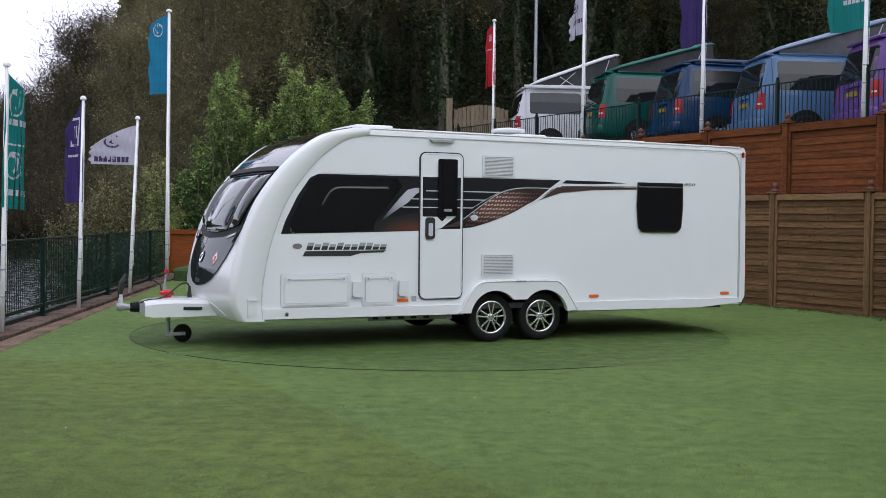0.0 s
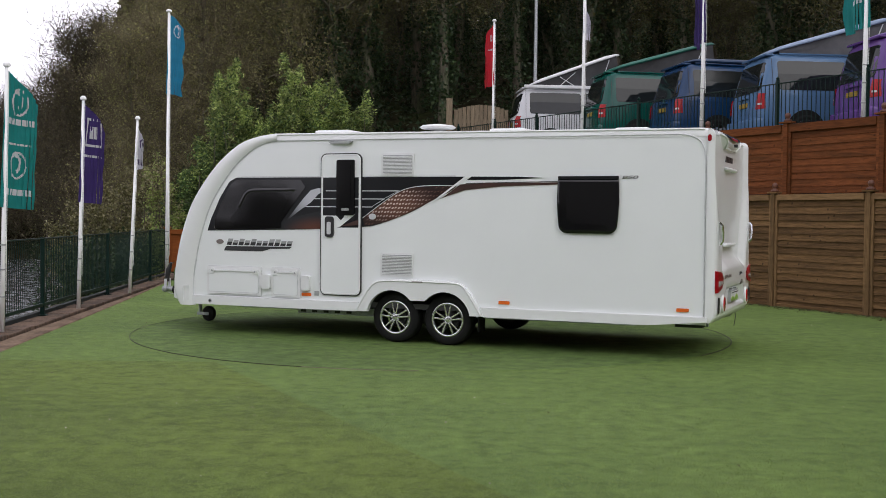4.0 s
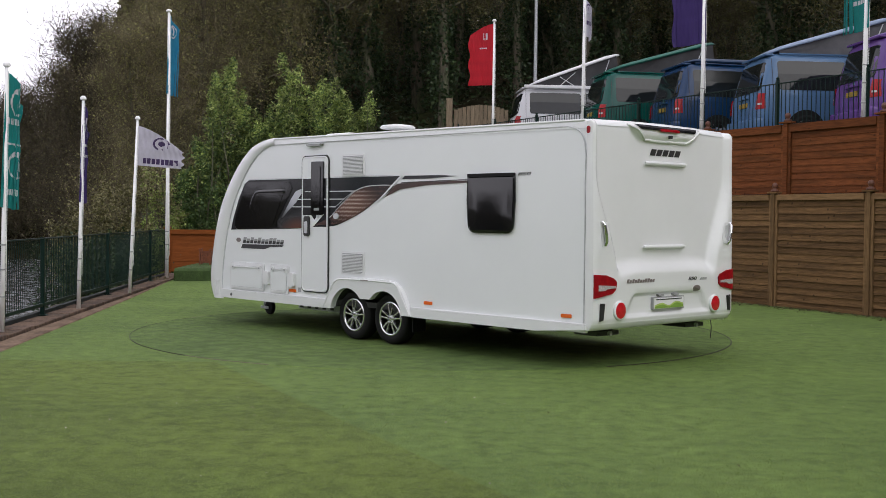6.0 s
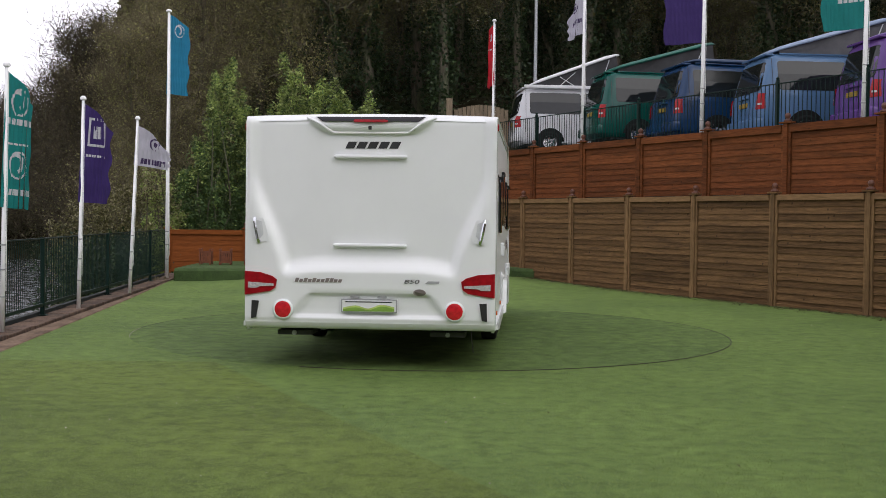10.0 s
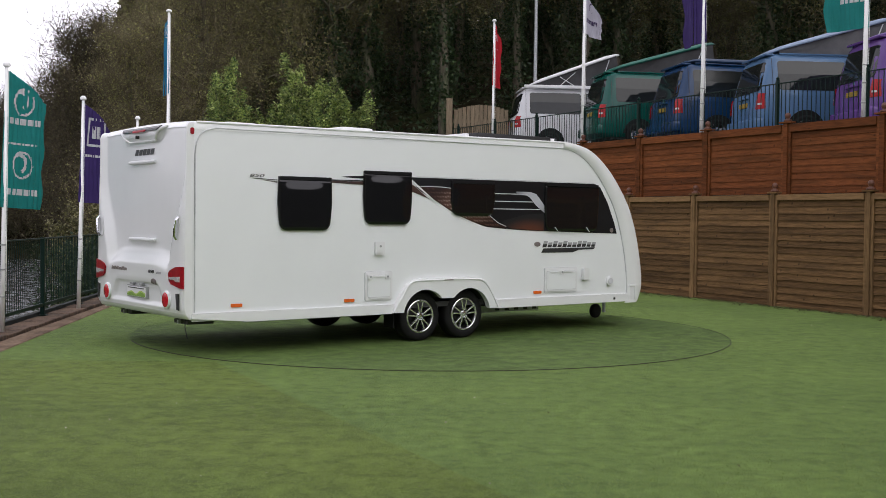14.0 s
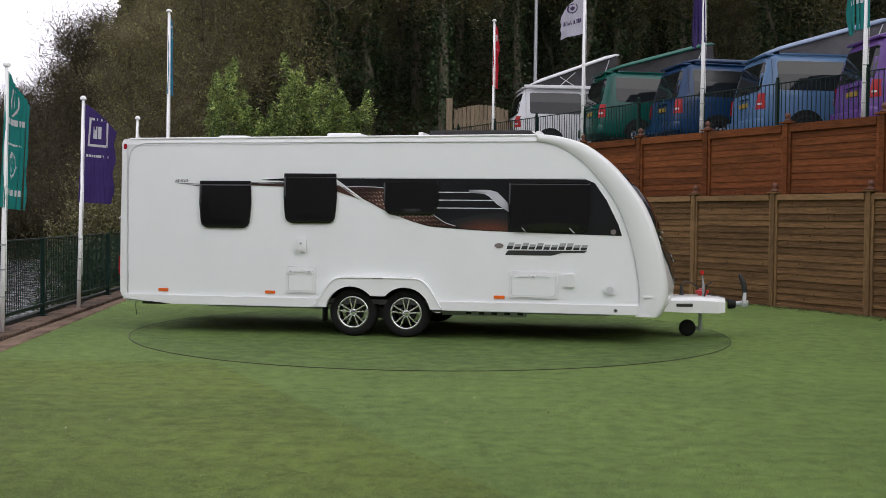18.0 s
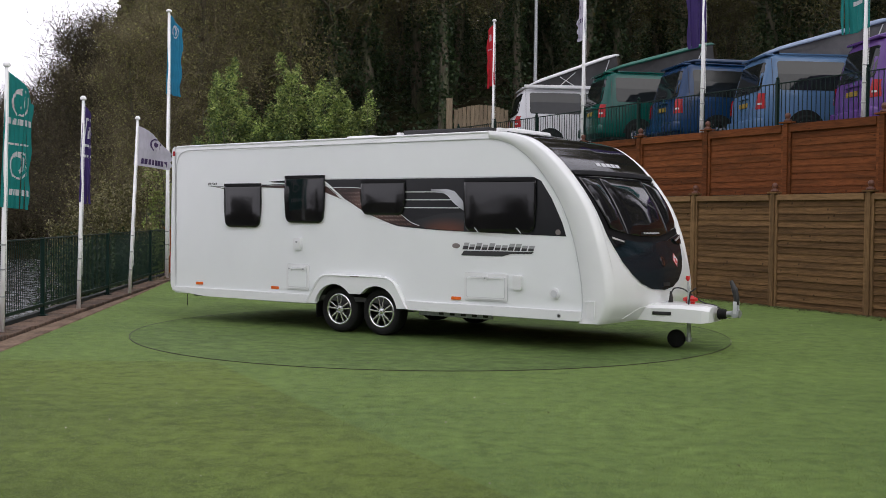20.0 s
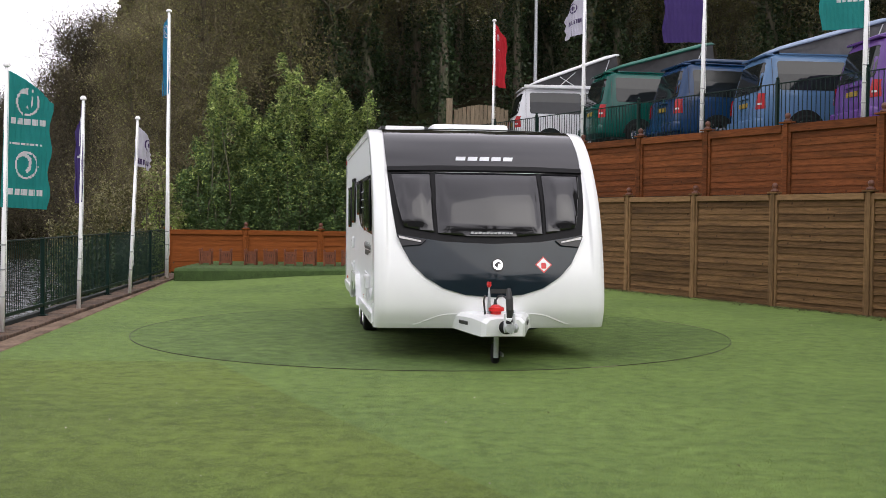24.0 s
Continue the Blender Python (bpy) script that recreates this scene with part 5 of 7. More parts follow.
    for s in (-1, 1):
        rc = part("grab_recess", sheet([(s * 1.13, 1.46), (s * 1.02, 1.45), (s * 0.975, 1.30), (s * 0.99, 1.235), (s * 1.10, 1.21)], rear_at, 0.002, 0.006), WHITE_PLASTIC, root)
        # grey sheet paints the shade inside the recess
        part("recess_shade", sheet([(s * 1.105, 1.44), (s * 1.035, 1.42), (s * 1.02, 1.30), (s * 1.07, 1.24)], rear_at, 0.0085, 0.002), AWNING_GREY, rc)
        part("grab_handle", tube([rear_at(s * u, z, l) for u, z, l in ((1.105, 1.45, 0.01), (1.10, 1.42, 0.035), (1.085, 1.34, 0.04), (1.07, 1.26, 0.035), (1.06, 1.225, 0.01))], 0.016, 8), CHROME, rc, "chrome rear grab handle")
        tl = part("tail_light", sheet([(s * 1.204, 0.945), (s * 1.05, 0.935), (s * 0.93, 0.90), (s * 0.885, 0.865), (s * 0.90, 0.79), (s * 0.95, 0.755), (s * 1.204, 0.715)], rear_at, 0.004, 0.014, [s * 0.95, s * 1.0, s * 1.05, s * 1.1, s * 1.13, s * 1.15, s * 1.17, s * 1.19], [0.76, 0.8, 0.85, 0.9]), RED_LENS, root, "red and clear rear light cluster")
        part("indicator_lens", sheet([(s * 1.165, 0.842), (s * 0.915, 0.828), (s * 0.915, 0.806), (s * 1.05, 0.800), (s * 1.075, 0.785), (s * 1.165, 0.785)], rear_at, 0.019, 0.006, [s * 0.95, s * 1.0, s * 1.05, s * 1.1, s * 1.13, s * 1.15]), CLEAR_LENS, tl)
        cz, cu = 0.583, s * 0.825
        rg = part("reflector_ring", lathe([(0.098, 0.0), (0.098, 0.02), (0.082, 0.028)], "x", 28), WHITE, root, smooth=True)
        rg.matrix_basis = pose(-3.885, CY + cu, cz, rz=180)
        part("fog_lamp", lathe([(0.084, 0.0), (0.084, 0.026), (0.075, 0.030), (0.01, 0.031)], "x", 28), FOG_RED, rg, "round red fog lamp", smooth=True)
        part("bumper_slot", sheet([(s * 1.13, 0.665), (s * 1.06, 0.66), (s * 1.085, 0.50), (s * 1.135, 0.49)], rear_at, 0.006, 0.008, [s * 1.08, s * 1.1, s * 1.12], [0.53, 0.56, 0.6, 0.63]), BLACK_PLASTIC, root)
        part("corner_steady", box(-3.70, -3.40, CY + s * 0.75 - 0.17, CY + s * 0.75 + 0.17, 0.318, 0.362, 0.004), UNDER, root, "folded steel corner steady")
        part("steady_nut", lathe([(0.024, 0), (0.024, 0.03), (0.012, 0.034)], "x", 6, (-3.735, CY + s * 0.75, 0.340)), STEEL, root)
    def plate_at(a, b, l):
        return Vector((-3.878 - l, a + CY, b))
    pl = part("show_plate", sheet(rounded(-0.275, 0.265, 0.558, 0.690, 0.012, 3), plate_at, -0.04, 0.05), SEAL, root, "white dealer plate with green waves")
    part("plate_field", sheet(rounded(-0.262, 0.252, 0.570, 0.678, 0.006, 3), plate_at, 0.011, 0.002), WHITE_PLASTIC, pl)
    green1 = material("plate_green", (0.22, 0.38, 0.06), rough=0.4)
    green2 = material("plate_light_green", (0.45, 0.58, 0.16), rough=0.4)
    wave = curve_through([(-0.25, 0.615), (-0.12, 0.638), (0.0, 0.60), (0.12, 0.628), (0.245, 0.605)], 4)
    part("plate_print", sheet(wave + [(0.245, 0.575), (-0.25, 0.575)], plate_at, 0.0135, 0.001), green2, pl)
    part("plate_print", sheet([(x, z - 0.016) for x, z in wave] + [(0.245, 0.573), (-0.25, 0.573)], plate_at, 0.0150, 0.001), green1, pl)
    part("plate_text_bar", sheet([(-0.225, 0.657), (0.225, 0.657), (0.225, 0.668), (-0.225, 0.668)], plate_at, 0.0135, 0.001), DARK_LETTER, pl)
    for u in (-0.13, 0.13):
        part("plate_lamp", sheet(rounded(u - 0.045, u + 0.045, 0.700, 0.718, 0.006, 2), plate_at, -0.02, 0.035), SEAL, pl)
    letters(root, GREY_LETTER, lambda a, b, l: rear_at(-a, b, l), -0.72, -0.26, 0.845, 0.885, 11, 0.35, 0.003, 0.002)
    figures("850", 0.065, pose(rear_at(-0.40, 0.86).x - 0.004, CY - 0.335, 0.845, 90, 0, -90), DARK_LETTER, root, "number", 1.5, 0.8)
    part("class_mark", sheet([(-0.54, 0.843), (-0.67, 0.843), (-0.68, 0.868), (-0.57, 0.868)], rear_at, 0.003, 0.002), SEAL, root)
    part("rear_badge", sheet([(-0.49 + 0.06 * math.cos(k * 0.3927), 0.757 + 0.034 * math.sin(k * 0.3927)) for k in range(16)], rear_at, 0.003, 0.010), GREY_LETTER, root, "oval grey maker's badge")
    part("breakaway_strap", tube([(-3.75, CY - 0.98, 0.40), (-3.76, CY - 0.985, 0.30), (-3.74, CY - 1.0, 0.18)], 0.005, 5), BLACK_PLASTIC, root)
    # roof things
    def roof_unit(name, lab, x0, x1, u0, u1, hgt, mat, bev):
        z = roof_z((x0 + x1) / 2) + 0.018
        return part(name, box(x0, x1, CY + u0, CY + u1, z - 0.02, z + hgt, bev), mat, root, lab, True)
    roof_unit("roof_light", "white domed roof light", -2.93, -2.53, -0.25, 0.25, 0.08, WHITE_PLASTIC, 0.03)
    roof_unit("roof_light", "white domed roof light", -1.42, -0.95, -0.30, 0.20, 0.09, WHITE_PLASTIC, 0.035)
    roof_unit("front_roof_light", "large white domed roof light", 0.84, 1.34, -0.44, 0.46, 0.075, WHITE_PLASTIC, 0.035)
    az = roof_z(-0.53)
    ae = part("aerial", lathe([(0.03, az), (0.03, az + 0.035), (0.10, az + 0.045), (0.20, az + 0.058), (0.215, az + 0.075), (0.19, az + 0.095), (0.06, az + 0.112), (0.01, az + 0.114)], "z", 28, (-0.53, CY + 0.80, 0)), WHITE_PLASTIC, root, "round white television aerial dome", True)
    part("aerial_foot", lathe([(0.06, az - 0.01), (0.055, az + 0.03), (0.03, az + 0.04)], "z", 16, (-0.53, CY + 0.80, 0)), WHITE_PLASTIC, ae)
    sp = roof_unit("solar_panel", "flat solar panel on roof brackets", 0.10, 1.34, -1.05, -0.50, 0.040, BLACK_PLASTIC, 0.006)
    part("cells", box(0.14, 1.30, CY - 1.02, CY - 0.53, roof_z(0.7) + 0.0585, roof_z(0.7) + 0.062), BLACK_GLOSS, sp)
    for x in (-0.05, 1.40):
        part("panel_bracket", box(x, x + 0.06, CY - 1.0, CY - 0.55, roof_z(x) + 0.0, roof_z(x) + 0.05, 0.01), WHITE_PLASTIC, sp)
    # underside and chassis
    part("floor", box(-3.70, 2.62, CY - 1.14, CY + 1.14, 0.40, 0.46), UNDER, root, "dark underfloor")
    for s in (-1, 1):
        ch = bmesh.new()
        add_box(ch, -2.9, 2.3, CY + s * 0.62 - 0.025, CY + s * 0.62 + 0.025, 0.285, 0.40)
        add_box(ch, 0.25, 1.30, CY + s * 0.88 - 0.02, CY + s * 0.88 + 0.02, 0.268, 0.39)
        cm = part("chassis_beam", ch, STEEL, root, "galvanised chassis beam")
        add = [(2.28, CY + s * 0.62, 0.35), (3.35, CY + s * 0.08, 0.42)]
        part("a_frame", tube(add, 0.045, 4), STEEL, root)
        for k in range(5):
            part("beam_hole", box(0.55 + 0.16 * k, 0.62 + 0.16 * k, CY + s * 0.902, CY + s * 0.905, 0.285, 0.315, 0.0), UNDER, cm)
    for x in WHEELS:
        part("axle", tube([(x, CY - 1.0, 0.295), (x, CY + 1.0, 0.295)], 0.045, 10), STEEL, root)
    part("water_waste_pipes", tube([(-1.05, CY - 0.9, 0.36), (-1.05, CY - 0.9, 0.24), (-1.05, CY - 1.02, 0.22)], 0.022, 8), WHITE_PLASTIC, root)
    for s in (-1, 1):
        part("mud_flap", box(-1.215, -1.20, CY + s * 1.04 - 0.10, CY + s * 1.04 + 0.10, 0.17, 0.40, 0.004), RUBBER, root, "black rubber mud flap")
    part("mover_motor", box(-0.62, -0.42, CY - 1.0, CY - 0.8, 0.22, 0.37, 0.02), BLACK_PLASTIC, root)
    part("mover_motor", box(-0.62, -0.42, CY + 0.8, CY + 1.0, 0.22, 0.37, 0.02), BLACK_PLASTIC, root)
    # hitch
    hc = bmesh.new()
    rws = []
    for x, hw, z0, z1 in ((2.86, 0.46, 0.345, 0.50), (3.10, 0.36, 0.328, 0.52), (3.40, 0.28, 0.318, 0.525), (3.64, 0.22, 0.314, 0.51), (3.72, 0.18, 0.325, 0.495)):
        rws.append([Vector((x, CY + y, z)) for y, z in ((-hw, z0), (-hw, z1 - 0.05), (-hw + 0.04, z1 - 0.012), (-hw * 0.5, z1), (hw * 0.5, z1), (hw - 0.04, z1 - 0.012), (hw, z1 - 0.05), (hw, z0))])
    vs = [[hc.verts.new(p) for p in r] for r in rws]
    for a, b in zip(vs, vs[1:]):
        for k in range(8):
            hc.faces.new((a[k], b[k], b[(k + 1) % 8], a[(k + 1) % 8]))
    hc.faces.new(vs[-1])
    hitch = part("hitch_cover", hc, WHITE, root, "white moulded hitch cover")
    for s in (-1, 1):
        part("hand_slot", box(3.11, 3.32, CY + s * 0.328 - 0.012, CY + s * 0.328 + 0.012, 0.398, 0.436, 0.008, None), BLACK_PLASTIC, hitch).matrix_basis = Matrix.Translation((3.215, CY + s * 0.328, 0)) @ pose(0, 0, 0, rz=-s * 15) @ Matrix.Translation((-3.215, -(CY + s * 0.328), 0))
    part("gaiter", lathe([(0.055, 0.0), (0.068, 0.02), (0.05, 0.035), (0.066, 0.05), (0.048, 0.065), (0.06, 0.08), (0.04, 0.10)], "x", 18, (3.76, CY, 0.42)), RUBBER, root, "black rubber gaiter", smooth=True)
    part("coupling", tube([(3.85, CY, 0.42), (3.92, CY, 0.43), (4.01, CY, 0.43)], [0.032, 0.036, 0.046], 12), STEEL, root, "steel ball coupling")
    part("stabiliser_handle", tube([(3.965, CY, 0.53), (3.968, CY, 0.60), (3.945, CY, 0.70), (3.90, CY, 0.80)], [0.028, 0.034, 0.036, 0.02], 10), BLACK_PLASTIC, root, "black stabiliser handle")
    for s in (-1, 1):
        part("friction_pad_cap", lathe([(0.045, 0), (0.045, 0.02), (0.02, 0.035)], "y", 16, (3.965, CY + s * 0.05, 0.43)), STEEL, root)
        part("stabiliser_arm", box(3.945, 3.985, CY + s * 0.045 - 0.008, CY + s * 0.045 + 0.008, 0.43, 0.57, 0.004), SILVER, root)
    part("handbrake", tube([(3.45, CY - 0.11, 0.50), (3.45, CY - 0.11, 0.66), (3.435, CY - 0.11, 0.79)], [0.020, 0.017, 0.007], 8), STEEL, root)
    part("handbrake_knob", tube([(3.436, CY - 0.11, 0.785), (3.433, CY - 0.11, 0.805), (3.433, CY - 0.11, 0.84)], [0.012, 0.024, 0.022], 10), RED_PLASTIC, root, "red handbrake knob")
    part("jockey_clamp", lathe([(0.05, 0.505), (0.055, 0.545), (0.082, 0.552), (0.084, 0.585), (0.06, 0.592), (0.03, 0.612)], "z", 18, (3.44, CY - 0.04, 0)), RED_PLASTIC, root, "red jockey wheel clamp")
    part("breakaway_handle", tube([(3.46, CY - 0.15, 0.50), (3.49, CY - 0.17, 0.66), (3.56, CY - 0.17, 0.71)], 0.010, 8), BLACK_PLASTIC, root)
    part("jockey_post", tube([(3.425, CY - 0.03, 0.52), (3.425, CY - 0.03, 0.08)], 0.025, 12), STEEL, root, "steel jockey wheel post")
    part("jockey_fork", box(3.24, 3.43, CY + 0.035, CY + 0.047, 0.085, 0.125, 0.004), STEEL, root)
    jw = part("jockey_wheel", lathe([(0.03, -0.03), (0.09, -0.034), (0.104, -0.02), (0.106, 0.0), (0.104, 0.02), (0.09, 0.034), (0.03, 0.03)], "y", 28, (3.265, CY - 0.01, 0.107)), RUBBER, root, "black jockey wheel", smooth=True)
    part("cable", tube(curve_through([(3.76, CY + 0.06, 0.47), (3.68, CY + 0.10, 0.505), (3.56, CY + 0.12, 0.52), (3.44, CY + 0.12, 0.58), (3.31, CY + 0.08, 0.675), (3.22, CY + 0.03, 0.685), (3.185, CY + 0.0, 0.62)], 5), 0.010, 6), BLACK_PLASTIC, root, "black coiled road light cable")
    part("towing_plug", tube([(3.185, CY, 0.65), (3.19, CY, 0.58), (3.185, CY, 0.495)], [0.012, 0.022, 0.034], 10), BLACK_PLASTIC, root)
    part("breakaway_cable", tube(curve_through([(3.50, CY + 0.02, 0.49), (3.6, CY + 0.05, 0.40), (3.80, CY + 0.05, 0.36), (3.95, CY + 0.03, 0.39)], 4), 0.004, 5), STEEL, root)
    return root


caravan = make_caravan()


# ---- vans on the upper terrace ----
def van(name, label, paint_col, m, pop, pop_col, canvas=0.06, awning=False):
    """A mid-size camper van: x forward from its tail, y to its left."""
    paint = material(name + "_paint", paint_col, rough=0.25, vary=0.04, scale=2, coat=0.1, spec=0.35)
    roof_paint = material(name + "_roof_paint", pop_col, rough=0.35, vary=0.05)
    root = tagged(new(name), label, "van", group="camper vans on the terrace")
    root.matrix_world = m

    def half(z):
        return float(np.interp(z, [0.25, 0.5, 1.05, 1.5, 1.85, 1.93, 1.97], [0.90, 0.945, 0.95, 0.88, 0.78, 0.68, 0.45]))

    def tail(z):
        return float(np.interp(z, [0.25, 0.5, 0.95, 1.1, 1.5, 1.85, 1.97], [0.06, 0.0, 0.02, 0.05, 0.14, 0.24, 0.34]))

    def nose(z):
        return float(np.interp(z, [0.25, 0.5, 0.8, 1.0, 1.12, 1.5, 1.85, 1.97], [4.80, 4.88, 4.84, 4.70, 4.35, 3.85, 3.42, 3.1]))

    zs = [0.28, 0.40, 0.50, 0.70, 0.95, 1.05, 1.12, 1.3, 1.5, 1.7, 1.80, 1.87, 1.92, 1.955, 1.97]
    rows = []
    for z in zs:
        t, nse, w = tail(z), nose(z), half(z)
        ring = []
        for s in (1, -1):
            seq = [(t, 0.0), (t, w - 0.22), (t + 0.03, w - 0.10), (t + 0.10, w - 0.025), (t + 0.22, w), (1.6, w), (3.0, w), (nse - 0.5, w * 0.995), (nse - 0.18, w - 0.06), (nse - 0.04, w - 0.22), (nse, 0.0)]
            if s < 0:
                seq = seq[::-1][1:]
            ring += [Vector((x, s * y, z)) for x, y in (seq if s > 0 else seq)]
        rows.append(ring)
    bm = bmesh.new()
    vs = [[bm.verts.new(p) for p in r] for r in rows]
    n = len(vs[0])
    for a, b in zip(vs, vs[1:]):
        for k in range(n - 1):
            bm.faces.new((a[k], a[k + 1], b[k + 1], b[k]))
    bm.faces.new(vs[-1][:-1])
    bm.faces.new(vs[0][:-1][::-1])
    bmesh.ops.remove_doubles(bm, verts=bm.verts, dist=0.001)
    part("body", bm, paint, root, smooth=True)

    def at_side(s):
        return lambda a, b, l: Vector((a, s * (half(b) + l), b))

    def at_tail(a, b, l):
        w = half(b)
        e = max(0.0, (abs(a) - (w - 0.22)) / 0.22)
        return Vector((tail(b) - l + 0.16 * min(e, 1.0) ** 2, a, b))

    for s in (1, -1):
        sd = at_side(s)
        cz = [1.2, 1.35, 1.5, 1.65]
        part("side_window", sheet(rounded(0.42, 1.92, 1.16, 1.78, 0.07), sd, 0.003, 0.006, (), cz), VAN_GLASS, root, "dark rear side window")
        part("side_window", sheet(rounded(1.97, 3.10, 1.16, 1.78, 0.07), sd, 0.003, 0.006, (), cz), VAN_GLASS, root, "dark side window")
        part("front_side_window", sheet([(3.2, 1.12), (4.15, 1.14), (3.95, 1.34), (3.55, 1.72), (3.2, 1.73)], sd, 0.003, 0.006, (), cz), VAN_GLASS, root)
        for x, za, zb in ((0.30, 0.62, 1.84), (1.945, 0.42, 1.84), (3.15, 0.42, 1.84)):
            part("panel_gap", sheet([(x, za), (x + 0.010, za), (x + 0.010, zb), (x, zb)], sd, 0.0015, 0.002, (), cz + [0.7, 1.05]), BLACK_PLASTIC, root)
        part("door_handle", sheet(rounded(2.80, 2.98, 1.05, 1.09, 0.012, 2), sd, 0.004, 0.02), paint, root)
        part("waist_line", sheet([(0.25, 1.03), (4.2, 1.03), (4.2, 1.045), (0.25, 1.045)], sd, 0.002, 0.006), paint, root)
        part("side_rail", sheet([(1.3, 0.31), (3.3, 0.31), (3.3, 0.36), (1.3, 0.36)], sd, 0.004, 0.03), SILVER, root)
        for x in (1.02, 4.02):
            # filled black half disc stands in for the shaded gap round the tyre
            part("arch_gap_shade", sheet([(x + 0.41 * math.cos(radians(a)), 0.34 + 0.41 * math.sin(radians(a))) for a in range(-5, 186, 12)], sd, 0.004, 0.012, (), [0.4, 0.5, 0.6, 0.7]), RUBBER, root)
            w = new("wheel")
            w.parent = root
            w.matrix_basis = pose(x, s * 0.86, 0.34, rz=0 if s > 0 else 180)
            part("tyre", lathe([(0.2, -0.1), (0.3, -0.11), (0.335, -0.08), (0.338, 0.06), (0.32, 0.10), (0.24, 0.112), (0.2, 0.10)], "y", 24, caps=False), RUBBER, w, smooth=True)
            rm = part("rim", lathe([(0.21, 0.09), (0.20, 0.105), (0.185, 0.09), (0.18, 0.02), (0.02, 0.02)], "y", 24), ALLOY, w)
            sp = finish(box(0.03, 0.19, 0.06, 0.095, -0.025, 0.025, 0.006), "spoke", ALLOY)
            for k in range(5):
                shared("spoke", sp, rm, pose(0, 0, 0, ry=72 * k))
        # tall rear lights on the corners
        part("tail_light", sheet([(s * 0.77, 0.75), (s * 0.935, 0.76), (s * 0.925, 1.08), (s * 0.80, 1.09)], at_tail, 0.004, 0.025, [s * 0.82, s * 0.88], [0.85, 0.95, 1.02]), VAN_RED, root, "tall red tail light")
        part("reverse_lens", sheet([(s * 0.82, 0.84), (s * 0.90, 0.84), (s * 0.895, 0.88), (s * 0.825, 0.88)], at_tail, 0.031, 0.006, [s * 0.85]), CLEAR_LENS, root)
    rw = part("rear_window", sheet(rounded(-0.72, 0.72, 1.14, 1.76, 0.09, 5, -0.12), at_tail, 0.004, 0.008, [-0.6, -0.4, 0.4, 0.6], [1.25, 1.4, 1.55, 1.7]), VAN_GLASS, root, "dark tailgate window")
    part("wiper", box(-0.02, 0.0, -0.02, 0.35, 1.19, 1.205, 0.003, pose(0.03, 0, 0.02)), BLACK_PLASTIC, rw)
    part("tailgate_spoiler", box(0.205, 0.42, -0.70, 0.70, 1.895, 1.945, 0.02), paint, root, smooth=True)
    part("rear_bumper", box(-0.05, 0.2, -0.92, 0.92, 0.34, 0.58, 0.05), paint, root, smooth=True)
    part("plate_bar", box(-0.008, 0.03, -0.23, 0.23, 0.84, 0.94, 0.008), PLATE_YELLOW, root, "yellow plate")
    part("tailgate_handle", box(-0.014, 0.05, -0.30, 0.30, 1.02, 1.06, 0.008), paint, root)
    part("maker_disc", lathe([(0.055, 0), (0.05, 0.01), (0.005, 0.012)], "x", 16, (0.045, 0, 1.02)), CHROME, root).matrix_basis = pose(0, 0, 0.06)
    part("underside", box(0.3, 4.6, -0.85, 0.85, 0.22, 0.30), UNDER, root)
    part("roof_gutter", tube([(0.5, -0.74, 1.935), (3.2, -0.74, 1.935)], 0.018, 6), paint, root)
    part("roof_gutter", tube([(0.5, 0.74, 1.935), (3.2, 0.74, 1.935)], 0.018, 6), paint, root)
    if awning:
        part("awning_box", box(0.25, 3.15, -0.90, -0.78, 1.90, 2.0, 0.02), roof_paint, root, "white awning box along the roof edge")
    # elevating roof, hinged at the tail
    slab = bmesh.new()
    rws = []
    for x, w, h in ((0.0, 0.50, 0.02), (0.06, 0.68, 0.05), (0.4, 0.72, 0.09), (2.4, 0.74, 0.10), (2.75, 0.66, 0.07), (2.9, 0.45, 0.03)):
        rws.append([Vector((x, y, z)) for y, z in ((-w, 0.0), (-w, h * 0.5), (-w + 0.08, h), (0, h + 0.02), (w - 0.08, h), (w, h * 0.5), (w, 0.0))])
    sv = [[slab.verts.new(p) for p in r] for r in rws]
    for a, b in zip(sv, sv[1:]):
        for k in range(7):
            slab.faces.new((a[k], a[(k + 1) % 7], b[(k + 1) % 7], b[k]))
    slab.faces.new(sv[0][::-1]), slab.faces.new(sv[-1])
    part("elevating_roof", slab, roof_paint, root, "raised pop-top roof" if pop else "closed pop-top roof", True).matrix_basis = pose(0.42, 0, 1.985, ry=-pop)
    if pop:
        c = bmesh.new()
        t = math.tan(radians(pop))
        vv = {}
        for s in (-1, 1):
            for i, x in enumerate((0.1, 0.7, 1.4, 2.1, 2.72)):
                b0 = c.verts.new((0.42 + x, s * (0.66 - 0.03 * (i % 2)), 1.96))
                b1 = c.verts.new((0.42 + x * math.cos(radians(pop)), s * 0.69, 1.985 + x * math.sin(radians(pop)) + 0.005))
                vv[s, i] = (b0, b1)
            for i in range(4):
                c.faces.new((vv[s, i][0], vv[s, i + 1][0], vv[s, i + 1][1], vv[s, i][1]))
        c.faces.new((vv[-1, 4][0], vv[1, 4][0], vv[1, 4][1], vv[-1, 4][1]))
        fabric = material(name + "_canvas", (canvas, canvas, canvas * 1.05), rough=0.9, vary=0.25, scale=3, bump=0.4, bump_scale=8)
        part("canvas", c, fabric, root, "grey canvas pop-top side")
